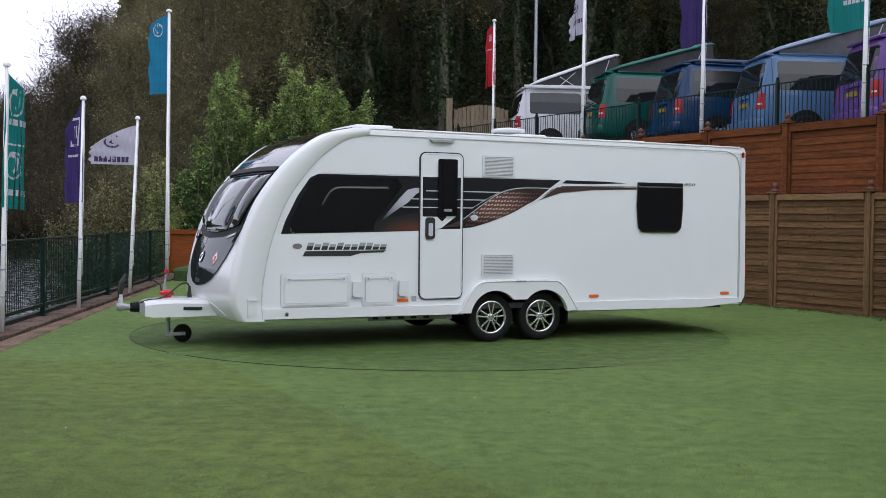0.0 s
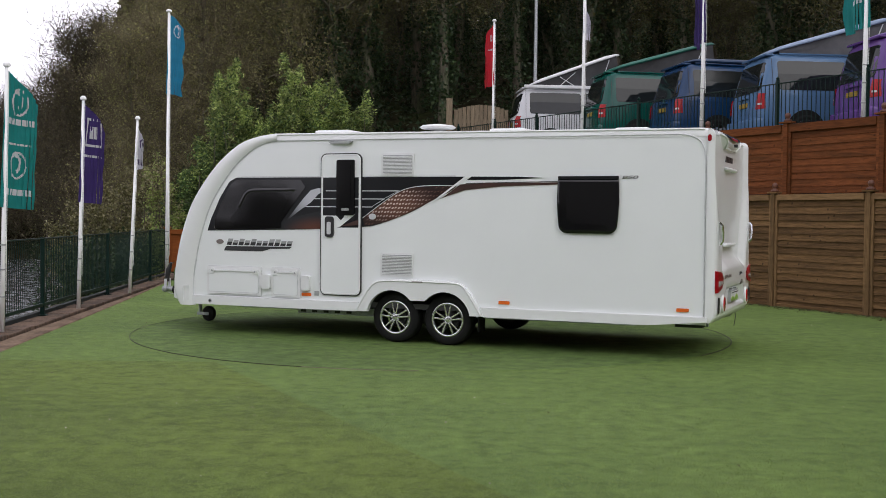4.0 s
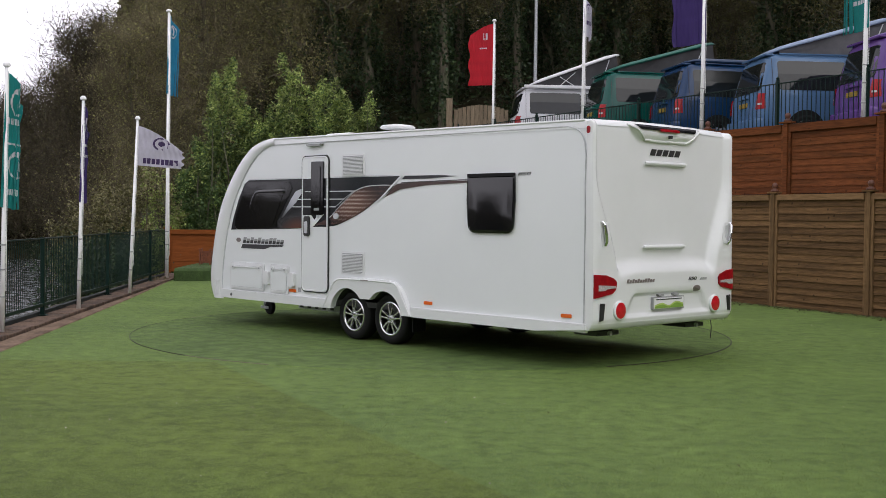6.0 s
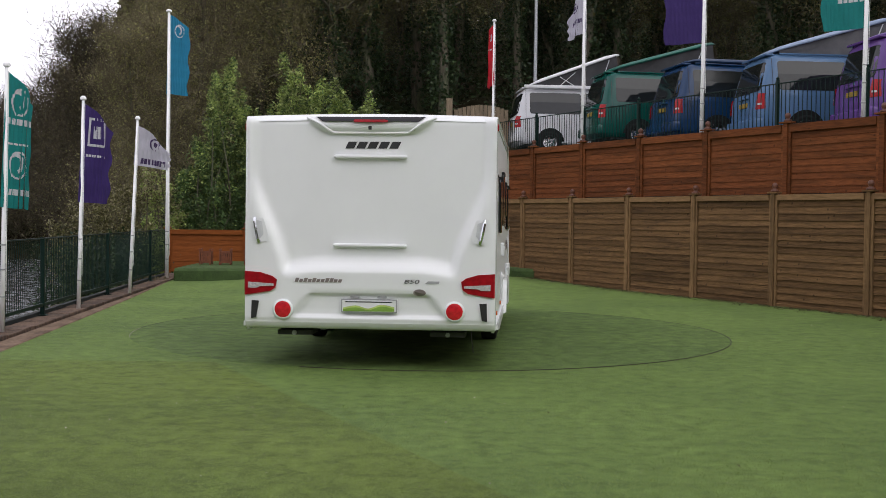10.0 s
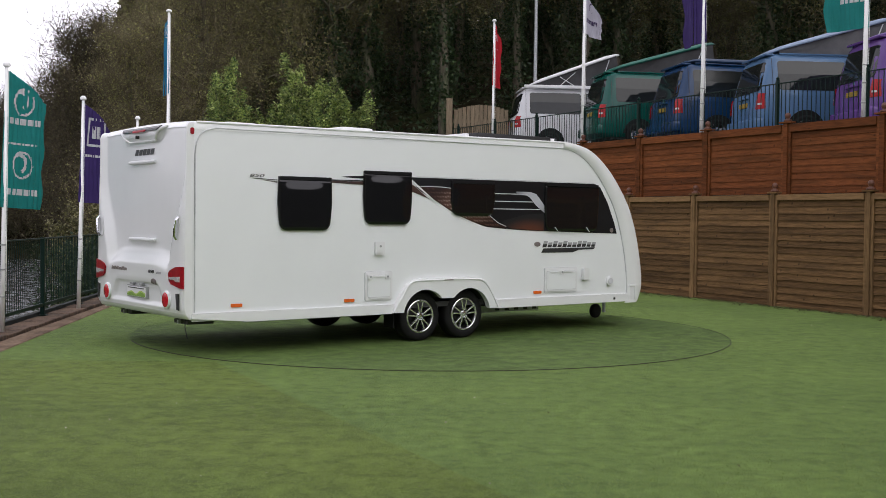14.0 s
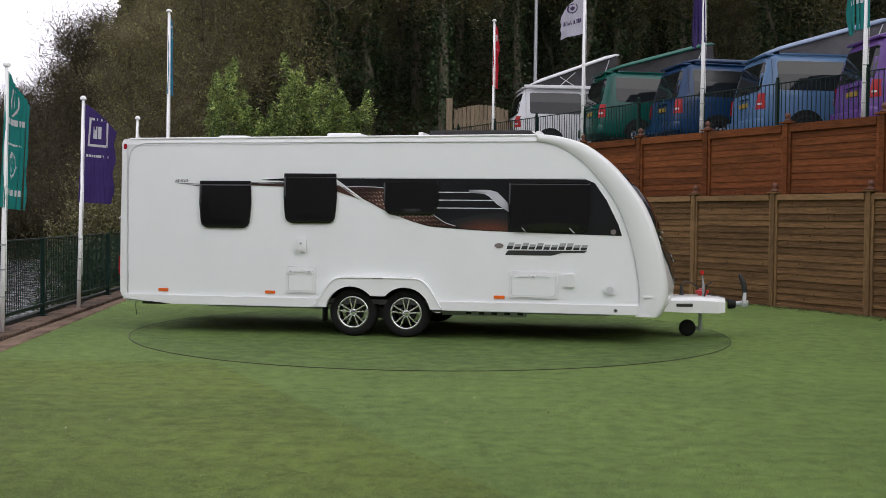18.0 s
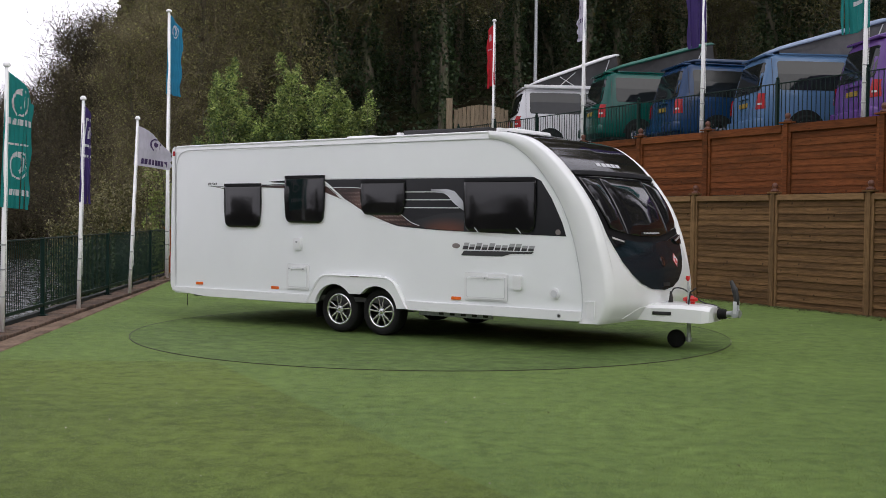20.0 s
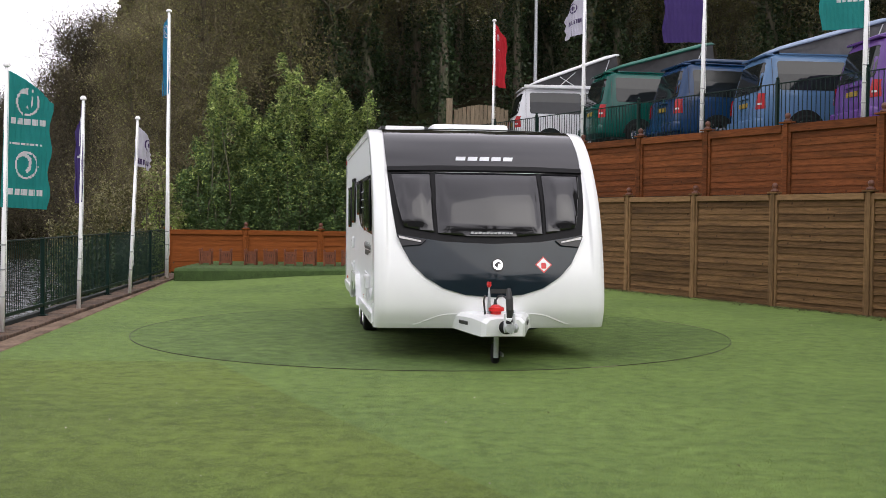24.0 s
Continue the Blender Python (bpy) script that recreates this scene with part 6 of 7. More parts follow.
        for s in (-1, 1):
            for x0, x1, f in ((0.9, 1.35, 0.85), (1.35, 0.9, 0.85), (2.1, 2.35, 0.95)) if awning else ((2.1, 2.35, 0.95),):
                part("strut", tube([(0.42 + x0, s * 0.70, 2.0), (0.42 + x1, s * 0.70, 1.985 + x1 * t * f)], 0.012, 6), SILVER, root)
    return root


VAN_GLASS = material("van_glass", (0.012, 0.015, 0.016), rough=0.05, vary=0.1, spec=0.4, bump=0.03, bump_scale=2.2)
PLATE_YELLOW = material("plate_yellow", (0.30, 0.20, 0.02), rough=0.5)


def placed(corner, heading):
    """A van's pose from its right rear corner."""
    h = radians(heading)
    c, s = math.cos(h), math.sin(h)
    x, y = corner[0] - 0.95 * s, corner[1] + 0.95 * c
    z = [3.05 + terrace_rise((FENCE.inverted() @ Vector((x + d * c, y + d * s, 0))).x) for d in (1.02, 4.02)]
    fall = (z[0] - z[1]) / 3.0
    return pose(x, y, z[0] + 1.02 * fall, ry=math.degrees(math.atan(fall)), rz=heading)


van("white_van", "white camper van with its pop-top roof raised", (0.62, 0.63, 0.65), placed((2.06, 32.6), 4), 20, (0.74, 0.75, 0.76), 0.05, True)
van("green_van", "green camper van with its pop-top roof raised", (0.002, 0.078, 0.060), placed((3.91, 28.3), 9), 16, (0.01, 0.12, 0.085))
van("dark_blue_van", "dark blue camper van with a closed roof", (0.008, 0.038, 0.105), placed((5.31, 25.8), 10), 0, (0.018, 0.045, 0.10))
van("light_blue_van", "light blue camper van with its pop-top roof raised", (0.085, 0.17, 0.30), placed((6.56, 23.5), 5), 16, (0.27, 0.35, 0.49), 0.12)
van("purple_van", "purple camper van with a closed roof", (0.115, 0.052, 0.22), placed((7.97, 20.9), 5), 0, (0.16, 0.08, 0.33))


def make_gate():
    root = tagged(new("wooden_gate"), "weathered grey-brown boarded gate on a post", "gate")
    root.matrix_world = pose(0.15, 33.6, 3.05, rz=-4)
    part("gate_post", box(-0.09, 0.09, -0.08, 0.08, 0, 1.98, 0.01), OLD_WOOD, root)
    for k in range(13):
        x = 0.14 + 0.125 * k
        top = 1.62 + 0.16 * math.sin(math.pi * (k + 0.5) / 13)
        part("board", box(x, x + 0.115, -0.02 + 0.004 * (k % 2), 0.02, 0.05, top, 0.006), OLD_WOOD, root)
    part("rail", box(0.12, 1.75, 0.022, 0.06, 0.45, 0.55), OLD_WOOD, root)
    part("rail", box(0.12, 1.75, 0.022, 0.06, 1.25, 1.35), OLD_WOOD, root)


make_gate()
lamp_post = tagged(new("lamp_post"), "slim grey lamp post behind the vans", "lamp post")
lamp_post.matrix_world = pose(3.05, 38.0, 3.0)
part("shaft", tube([(0, 0, 0), (0, 0, 2.0), (0, 0, 7.5)], [0.09, 0.065, 0.05], 12), STEEL, lamp_post)
part("lantern", box(-0.1, 0.5, -0.12, 0.12, 7.45, 7.6, 0.03), STEEL, lamp_post)


# ---- planters on the turf ledge ----
def make_planters():
    root = tagged(new("planter"), "small slatted red-brown wooden planter", "planter", group="planters along the ledge")
    for sx in (-1, 1):
        for sy in (-1, 1):
            part("post", box(sx * 0.125 - 0.018, sx * 0.125 + 0.018, sy * 0.125 - 0.018, sy * 0.125 + 0.018, 0, 0.34, 0.004), PLANTER_WOOD, root)
            part("knob", lathe([(0.012, 0.34), (0.022, 0.355), (0.018, 0.375), (0.004, 0.385)], "z", 8, (sx * 0.125, sy * 0.125, 0)), PLANTER_WOOD, root)
    for s in (-1, 1):
        for z in (0.04, 0.275):
            part("rail", box(-0.107, 0.107, s * 0.125 - 0.012, s * 0.125 + 0.012, z, z + 0.045), PLANTER_WOOD, root)
            part("rail", box(s * 0.125 - 0.012, s * 0.125 + 0.012, -0.107, 0.107, z, z + 0.045), PLANTER_WOOD, root)
        for k in range(4):
            x = -0.098 + 0.052 * k
            part("slat", box(x, x + 0.042, s * 0.125 - 0.006, s * 0.125 + 0.006, 0.085, 0.275), PLANTER_WOOD, root)
            part("slat", box(s * 0.125 - 0.006, s * 0.125 + 0.006, x, x + 0.042, 0.085, 0.275), PLANTER_WOOD, root)
    part("soil", box(-0.11, 0.11, -0.11, 0.11, 0.20, 0.26), EARTH, root)
    r = rng(4)
    xs = [-5.67, -5.19, -4.60, -4.12, -3.66, -3.19, -2.73, -2.27, -1.8, -1.32]
    root.matrix_world = pose(xs[0], 26.85, 0.288)
    for x in xs[1:]:
        copy_thing(root, pose(x + r.normal(0, 0.01), 26.85 + r.normal(0, 0.02), 0.288, rz=r.normal(0, 3)))


make_planters()


# ---- trees and shrubs ----
def leaf_mesh(name, centres, size, mat, seed, long=1.8, droop=0.3, tri=False, spread=0.35):
    """Many small leaves, each its own little blade."""
    r = rng(seed)
    c = np.asarray(centres, dtype=float)
    n = len(c)
    d = r.normal(size=(n, 3))
    d[:, 2] = d[:, 2] * 0.6 - droop
    d /= np.linalg.norm(d, axis=1)[:, None]
    s = np.cross(d, r.normal(size=(n, 3)))
    s /= np.linalg.norm(s, axis=1)[:, None]
    sz = size * r.uniform(1 - spread, 1 + spread, n)[:, None]
    if tri:
        v = np.stack([c - s * sz * 0.5, c + s * sz * 0.5, c + d * sz * long], 1)
        k = 3
    else:
        nrm = np.cross(d, s)
        v = np.stack([c - d * sz * long * 0.5, c + s * sz * 0.5 + nrm * sz * 0.12, c + d * sz * long * 0.5, c - s * sz * 0.5 + nrm * sz * 0.12], 1)
        k = 4
    me = bpy.data.meshes.new(name)
    me.vertices.add(n * k)
    me.vertices.foreach_set("co", v.reshape(-1).astype(np.float32))
    me.loops.add(n * k)
    me.loops.foreach_set("vertex_index", np.arange(n * k, dtype=np.int32))
    me.polygons.add(n)
    me.polygons.foreach_set("loop_start", np.arange(0, n * k, k, dtype=np.int32))
    me.update(calc_edges=True)
    me.validate()
    me.materials.append(mat)
    return me


def branchy(r, height, n_limbs, spread, first=0.35, r0=0.2, bend=0.4):
    """A tapered, bent trunk with limbs; returns the mesh and points along the limbs."""
    bm = bmesh.new()
    pts, x, y = [], 0.0, 0.0
    k = 9
    for i in range(k):
        pts.append((x, y, height * i / (k - 1)))
        x += r.normal(0, bend * 0.35)
        y += r.normal(0, bend * 0.35)
    add_tube(bm, pts, [r0 * (1.25 if i == 0 else 1.0) * (1 - 0.88 * i / (k - 1)) for i in range(k)], 8)
    tips = []
    for j in range(n_limbs):
        f = first + (0.97 - first) * (j + r.uniform()) / n_limbs
        i = min(int(f * (k - 1)), k - 2)
        g = f * (k - 1) - i
        p = Vector(pts[i]).lerp(Vector(pts[i + 1]), g)
        a = r.uniform(0, 2 * math.pi)
        ln = spread * r.uniform(0.6, 1.15) * (1.2 - 0.75 * f)
        up = r.uniform(0.35, 1.0)
        q, path = p.copy(), [tuple(p)]
        dr = Vector((math.cos(a), math.sin(a), up)).normalized()
        for _ in range(4):
            dr = (dr + Vector(r.normal(0, 0.22, 3)) + Vector((0, 0, 0.06))).normalized()
            q = q + dr * ln / 4
            path.append(tuple(q))
            tips.append((np.array(q), ln))
        rr = r0 * 0.42 * (1.1 - f)
        add_tube(bm, path, [max(rr * (1 - 0.2 * i), 0.008) for i in range(5)], 5)
        for _ in range(3):
            b0 = Vector(path[int(r.integers(1, 5))])
            dv = (dr + Vector(r.normal(0, 0.7, 3))).normalized()
            e = b0 + dv * ln * r.uniform(0.25, 0.5)
            add_tube(bm, [tuple(b0), tuple(b0.lerp(e, 0.5) + Vector(r.normal(0, 0.05, 3))), tuple(e)], [max(rr * 0.4, 0.007), 0.007, 0.004], 4)
            tips.append((np.array(e), ln * 0.6))
    return bm, tips, pts


def scatter(r, tips, n, f):
    c = np.array([t[0] for t in tips])
    s = np.array([t[1] for t in tips])
    i = r.integers(len(tips), size=n)
    return c[i] + r.normal(size=(n, 3)) * (s[i] * f)[:, None]


def wood_tree(seed, name, label, height, limbs, spread, leaves, twigs, ivy, leaf_mat, leaf_size=0.085, first=0.35, r0=0.2, twig_mat=None):
    r = rng(seed)
    root = tagged(new(name), label, "tree")
    bm, tips, pts = branchy(r, height, limbs, spread, first, r0)
    part("trunk", bm, BARK, root, smooth=True)
    if twigs:
        tw = shared("twig_growth", leaf_mesh("twig_growth", scatter(r, tips, twigs, 0.32), 0.014, twig_mat or TWIG, seed + 1, long=36, droop=-0.9, tri=True), root)
    if leaves:
        shared("crown", leaf_mesh("crown", scatter(r, tips, leaves, 0.34), leaf_size, leaf_mat, seed + 2, long=1.6), root)
    if ivy:
        t = r.uniform(0, 0.72, ivy) ** 0.9
        k = len(pts) - 1
        i = np.minimum((t * k).astype(int), k - 1)
        g = (t * k - i)[:, None]
        P = np.array(pts)
        c = P[i] * (1 - g) + P[i + 1] * g
        a = r.uniform(0, 2 * math.pi, ivy)
        rad = (r0 * 1.1 + np.abs(r.normal(0, 0.16, ivy)) * (1.1 - t)) * (0.8 + 0.5 * np.sin(7 * t * 6 + a * 2))
        c = c + np.stack([np.cos(a) * rad, np.sin(a) * rad, np.zeros(ivy)], 1)
        shared("ivy", leaf_mesh("ivy", c, 0.10, IVY, seed + 3, long=1.1, droop=0.6), root)
    return root


def shrub(seed, name, label, m, lobes, leaves, size, mat, long, stems, second=None):
    """A shrub of many leafy lobes round upright stems; lobes: x, y, z, radius, height."""
    r = rng(seed)
    root = tagged(new(name), label, "shrub")
    root.matrix_world = m
    st = bmesh.new()
    pts = []
    vol = np.array([a[3] ** 2 * a[4] for a in lobes])
    for (x, y, z, rad, hh), share in zip(lobes, vol / vol.sum()):
        n = int(leaves * share)
        sub = max(8, int(n / 190))
        dd = r.normal(size=(sub, 3))
        dd /= np.linalg.norm(dd, axis=1)[:, None]
        rr = r.uniform(0.35, 1.0, sub)[:, None] ** 0.5
        c = np.array([x, y, z]) + dd * rr * np.array([rad, rad, hh])
        way = c - np.array([x, y, z - 1.1 * hh])
        way /= np.linalg.norm(way, axis=1)[:, None]
        i = r.integers(sub, size=n)
        t = r.uniform(size=n)[:, None]
        reach = r.uniform(0.5, 1.0, sub)[i][:, None] * (0.45 + 0.45 * hh)
        q = c[i] - way[i] * t * reach + r.normal(size=(n, 3)) * np.array([0.07, 0.07, 0.06]) * (0.5 + 1.6 * t)
        pts.append(q)
        for _ in range(stems):
            e = c[int(r.integers(sub))]
            b0 = np.array([x * 0.6 + r.normal(0, 0.3), y * 0.6 + r.normal(0, 0.3), 0.0])
            mid = (b0 + e) / 2 + np.array([r.normal(0, 0.2), r.normal(0, 0.2), 0.3])
            add_tube(st, [tuple(b0), tuple(mid), tuple(e)], [0.03, 0.022, 0.006], 5)
    part("stem_clump", st, BARK, root)
    pts = np.concatenate(pts)
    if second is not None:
        # mostly second leaves low down: darker foliage stands in for shade there
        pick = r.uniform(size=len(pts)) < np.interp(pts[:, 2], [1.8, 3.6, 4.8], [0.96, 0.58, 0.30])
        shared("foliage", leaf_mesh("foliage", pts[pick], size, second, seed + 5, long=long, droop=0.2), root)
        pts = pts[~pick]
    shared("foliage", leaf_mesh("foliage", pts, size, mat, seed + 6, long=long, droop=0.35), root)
    return root


swaying = []


def make_plants():
    r = rng(21)
    # tall green shrubs behind the back fence
    specs = [
        (31, "bamboo_shrub", "tall bright green leafy shrub behind the fence", (-6.3, 31.2), [(0, 0, 1.6, 1.1, 1.7), (-0.3, 0.2, 3.3, 0.8, 1.2), (0.3, 0.1, 4.6, 0.75, 1.5), (0.2, 0.1, 5.6, 0.4, 0.9), (0.8, 0.3, 2.4, 0.9, 1.6), (-0.8, 0.1, 2.3, 0.6, 1.0)], BAMBOO_LEAF, LAUREL_AND_SHADE),
        (32, "bamboo_shrub", "tall green leafy shrub behind the fence", (-4.6, 31.6), [(0, 0, 1.5, 1.2, 1.6), (0.2, 0.1, 3.6, 1.0, 1.5), (0.25, 0.2, 5.2, 0.65, 1.35), (0.3, 0.2, 6.0, 0.32, 0.9), (-0.6, 0.2, 3.9, 0.9, 1.5), (0.9, 0.0, 2.4, 0.8, 1.3)], BAMBOO_LEAF, LAUREL_AND_SHADE),
        (33, "bamboo_shrub", "tall green leafy shrub behind the fence", (-2.9, 31.8), [(0, 0, 1.4, 1.2, 1.5), (0.1, 0.1, 3.1, 0.9, 1.2), (0.7, 0.0, 3.5, 0.8, 1.2), (-0.6, 0.2, 4.7, 0.9, 1.2), (0.9, 0.2, 2.3, 0.9, 1.3), (0.1, 0.3, 4.3, 0.8, 1.1), (0.55, 0.2, 4.9, 0.5, 0.7)], BAMBOO_LEAF, LAUREL_AND_SHADE),
        (34, "laurel_shrub", "dark green laurel shrub behind the fence", (-1.4, 32.5), [(0, 0, 1.3, 1.1, 1.3), (0.3, 0.2, 2.9, 0.8, 1.0), (-0.5, 0.1, 3.2, 0.8, 1.1)], LAUREL_AND_SHADE, IVY),
        (35, "laurel_shrub", "dark green laurel shrub behind the fence", (0.6, 32.4), [(0, 0, 1.3, 1.0, 1.2), (0.3, 0.2, 2.2, 0.7, 0.8), (-0.5, 0.1, 2.0, 0.8, 0.9)], LAUREL_AND_SHADE, IVY),
    ]
    for seed, name, label, (x, y), lobes, m1, m2 in specs:
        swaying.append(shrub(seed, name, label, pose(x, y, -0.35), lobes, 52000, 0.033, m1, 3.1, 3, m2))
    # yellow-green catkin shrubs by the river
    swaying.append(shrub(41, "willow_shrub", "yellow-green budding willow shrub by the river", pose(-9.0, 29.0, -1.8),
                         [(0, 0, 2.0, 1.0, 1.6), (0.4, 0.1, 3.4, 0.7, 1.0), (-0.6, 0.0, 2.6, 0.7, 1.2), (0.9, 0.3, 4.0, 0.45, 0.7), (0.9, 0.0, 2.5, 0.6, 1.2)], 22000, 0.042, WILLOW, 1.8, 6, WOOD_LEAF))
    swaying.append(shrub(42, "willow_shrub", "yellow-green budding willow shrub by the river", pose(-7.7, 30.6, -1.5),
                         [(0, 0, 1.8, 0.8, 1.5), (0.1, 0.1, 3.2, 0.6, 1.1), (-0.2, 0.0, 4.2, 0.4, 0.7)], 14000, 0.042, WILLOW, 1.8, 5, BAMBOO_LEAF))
    # woodland: four grown trees, repeated up the bank
    group = "trees of the wood"
    protos = [wood_tree(51, "ivy_tree", "tall ivy-clad tree with sparse olive buds", 15, 22, 2.8, 11000, 4200, 7500, WOOD_LEAF, 0.065, first=0.30, r0=0.24),
              wood_tree(52, "ivy_tree", "tall ivy-clad tree with sparse olive buds", 15, 24, 2.4, 10000, 4600, 4200, WOOD_LEAF, 0.065, first=0.34, r0=0.21),
              wood_tree(53, "woodland_tree", "slender budding woodland tree", 12, 26, 2.3, 20000, 6500, 1200, BUD_LEAF, 0.042, r0=0.13, first=0.2),
              wood_tree(54, "woodland_tree", "bare brown woodland tree with dense twigs", 10, 34, 2.6, 17000, 12500, 0, BUD_LEAF, 0.039, first=0.12, r0=0.13)]
    for p in protos:
        p["group"] = group
    spots = []
    for row, (y, step) in enumerate(((37.5, 2.1), (41.5, 2.3), (46.0, 2.6), (51.5, 3.0), (58.0, 3.2), (66.0, 3.4), (75.0, 3.6))):
        half = y * 0.42 + 2
        x = -half + r.uniform(0, step)
        while x < half:
            if x / y > -0.275:
                spots.append((x + r.normal(0, 0.4), y + r.normal(0, 0.9), row))
            x += step * r.uniform(0.8, 1.2)
    used = [False] * 4
    for x, y, row in spots:
        if 2.0 < x < 13 and y < 41.0:
            continue
        k = (3 if r.uniform() < 0.6 else 2) if x < -6 else int(r.integers(4)) if x < 0 else int(r.integers(2)) if r.uniform() < 0.75 else int(r.integers(4))
        z = max(hill(x, y), 3.0 if (x - 6.733) * 0.889 + (y - 17.7) * 0.4579 > 0.6 and y < 41 else -9)
        m = pose(x, y, z - 0.15, rx=r.normal(0, 2.5), ry=r.normal(0, 2.5), rz=r.uniform(0, 360))
        sc = r.uniform(0.85, 1.15)
        if not used[k]:
            used[k] = True
            protos[k].matrix_world = m
        else:
            ob = copy_thing(protos[k], m)
            ob.scale = (sc, sc, sc * r.uniform(0.9, 1.1))
    # lower, twiggy trees on the far river bank, below the open sky
    low = wood_tree(55, "bank_tree", "twiggy brown tree on the river bank", 7.5, 34, 2.3, 15000, 12000, 0, BANK_LEAF, 0.036, first=0.08, r0=0.10, twig_mat=BANK_TWIG)
    low["group"] = "trees on the river bank"
    first = True
    for y, step in ((34.0, 1.7), (39.0, 1.9), (45.0, 2.0), (52.0, 2.2), (60.0, 2.4), (68.0, 2.4), (76.0, 2.6), (84.0, 2.2), (92.0, 2.4)):
        x = -y * 0.43 - 2
        while x < -y * 0.29 - (0 if y > 33 else -0.6):
            f = (-x / y - 0.29) / 0.12
            if abs(x - river_x(y)) < 4.2 and y < 80:
                x += 0.5
                continue
            m = pose(x + r.normal(0, 0.3), y + r.normal(0, 0.7), hill(x, y) - 0.1, rz=r.uniform(0, 360))
            top = (0.20 - 0.10 * min(max(f, 0), 1.3)) * y + 1.5 - hill(x, y)
            sc = max(0.35, min(1.7, top / 8.6)) * r.uniform(0.88, 1.05)
            if first:
                first = False
                low.matrix_world = m
            else:
                copy_thing(low, m).scale = (sc, sc, sc)
            x += step * r.uniform(0.8, 1.2)
    # unseen trees added along the wood and bank, to darken reflections and sky light
    for k in range(15):
        copy_thing(protos[k % 3], pose(-26 + 3.6 * k + r.normal(0, 0.5), -14 + r.normal(0, 1.2), -0.5, rz=r.uniform(0, 360)))
    for k in range(14):
        copy_thing(low, pose(-17.5 + r.normal(0, 0.8), -12 + 2.4 * k, hill(-17.5, -12 + 2.4 * k) - 0.1, rz=r.uniform(0, 360))).scale = (0.7, 0.7, 0.62)
    for row, off in enumerate((10.5, 13.0, 16.0, 19.5)):
        for k in range(9):
            y = 25.0 - 2.0 * k + r.normal(0, 0.6)
            copy_thing(protos[(k + row) % 3], pose(6.733 - 0.5151 * (y - 17.7) + off, y, 3.04, rz=r.uniform(0, 360))).scale = (1.2, 1.2, 1.2)
    # brambles, ivy and saplings on the bank
    pts = []
    for _ in range(900):
        y = r.uniform(33, 70)
        x = r.uniform(-0.42, 0.42) * y
        if 0.0 < x < 14 and y < 40 or (x - 6.733) * 0.889 + (y - 17.7) * 0.4579 > -0.5 and y < 36:
            continue
        if abs(x - river_x(y)) < 4.8:
            continue
        z = hill(x, y)
        n = 60
        pts.append(np.array([x, y, z + 0.35]) + r.normal(size=(n, 3)) * np.array([0.7, 0.5, 0.5]))
    for _ in range(620):
        y = r.uniform(31, 48)
        x = river_x(y) + (r.uniform(4.3, 6.5) if r.uniform() < 0.5 else r.uniform(-8.5, -5.0))
        if -0.43 * y < x < -0.225 * y:
            pts.append(np.array([x, y, hill(x, y) + r.uniform(0.2, 2.0)]) + r.normal(size=(70, 3)) * np.array([0.5, 0.4, 0.45]))
    tagged(new("undergrowth", leaf_mesh("undergrowth", np.concatenate(pts), 0.12, IVY, 77, long=1.3)), "dark bramble and ivy undergrowth on the bank", "undergrowth", kind="stuff")
    # ivy climbing over the river wall behind the railing
    hang = []
    for _ in range(200):
        p = LEFT @ Vector((r.uniform(9.2, 14.0), r.uniform(0.6, 1.7), r.uniform(-0.9, 0.70)))
        hang.append(np.array(p) + r.normal(size=(90, 3)) * np.array([0.24, 0.34, 0.18]))
    tagged(new("wall_ivy", leaf_mesh("wall_ivy", np.concatenate(hang), 0.055, IVY, 83, long=1.3, droop=0.6)), "dark ivy hanging over the river wall", "ivy", kind="stuff")
    # fallen petals and bits of leaf on the lawn
    n = 420
    y = r.uniform(5.6, 24.0, n)
    x = r.uniform(-0.40, 0.40, n) * y
    keep = (np.hypot(x - PIVOT[0], y - PIVOT[1]) > 3.9) & (x > np.interp(y, [5, 10, 16, 26], [-4.0, -4.4, -5.0, -6.1])) & (x < 6.5 - 0.5151 * (y - 17.7))
    bits = np.stack([x, y, np.full(n, 0.010)], 1)[keep]
    for b in bits:
        b[2] += lawn_height(b[0], b[1]) + 0.006
    tagged(new("petals", leaf_mesh("petals", bits, 0.011, PETAL, 84, long=1.3)), "pale fallen petals and leaf bits on the turf", "petals", kind="stuff")
    # the thick wood further up the hill
    n = 210000
    y = r.uniform(80, 92, n)
    q = r.uniform(-0.31, 0.46, n)
    roof = np.interp(q, [-0.31, -0.29, -0.27, -0.25, 0.5], [12, 16, 24, 30, 34])
    z = (0.22 + 0.78 * r.uniform(0, 1, n)) * (roof + 3 * np.sin(q * 90) + r.normal(0, 1.2, n)) + 1.0
    tagged(new("far_wood", leaf_mesh("far_wood", np.stack([q * y, y, z], 1), 0.36, WOOD_LEAF, 79, long=1.5)), "dense brown wood further up the hill", "wood", kind="stuff")
    # leaf bits thin away from the fence; they also stand in for its shade
    n = 2600
    s, d = r.uniform(-7, 12.5, n), 0.03 + np.abs(r.normal(0, 0.22, n))
    foot = np.array([FENCE @ Vector((a, b, 0.004)) for a, b in zip(s, d)])
    foot[:, 2] = np.array([lawn_height(x, y) for x, y, _ in foot]) + r.uniform(0.002, 0.012, n)
    tagged(new("leaf_litter", leaf_mesh("leaf_litter", foot, 0.022, BANK_LEAF, 80, long=1.5)), "dark leaf litter and painted shade along the fence foot", "leaf litter", kind="stuff")
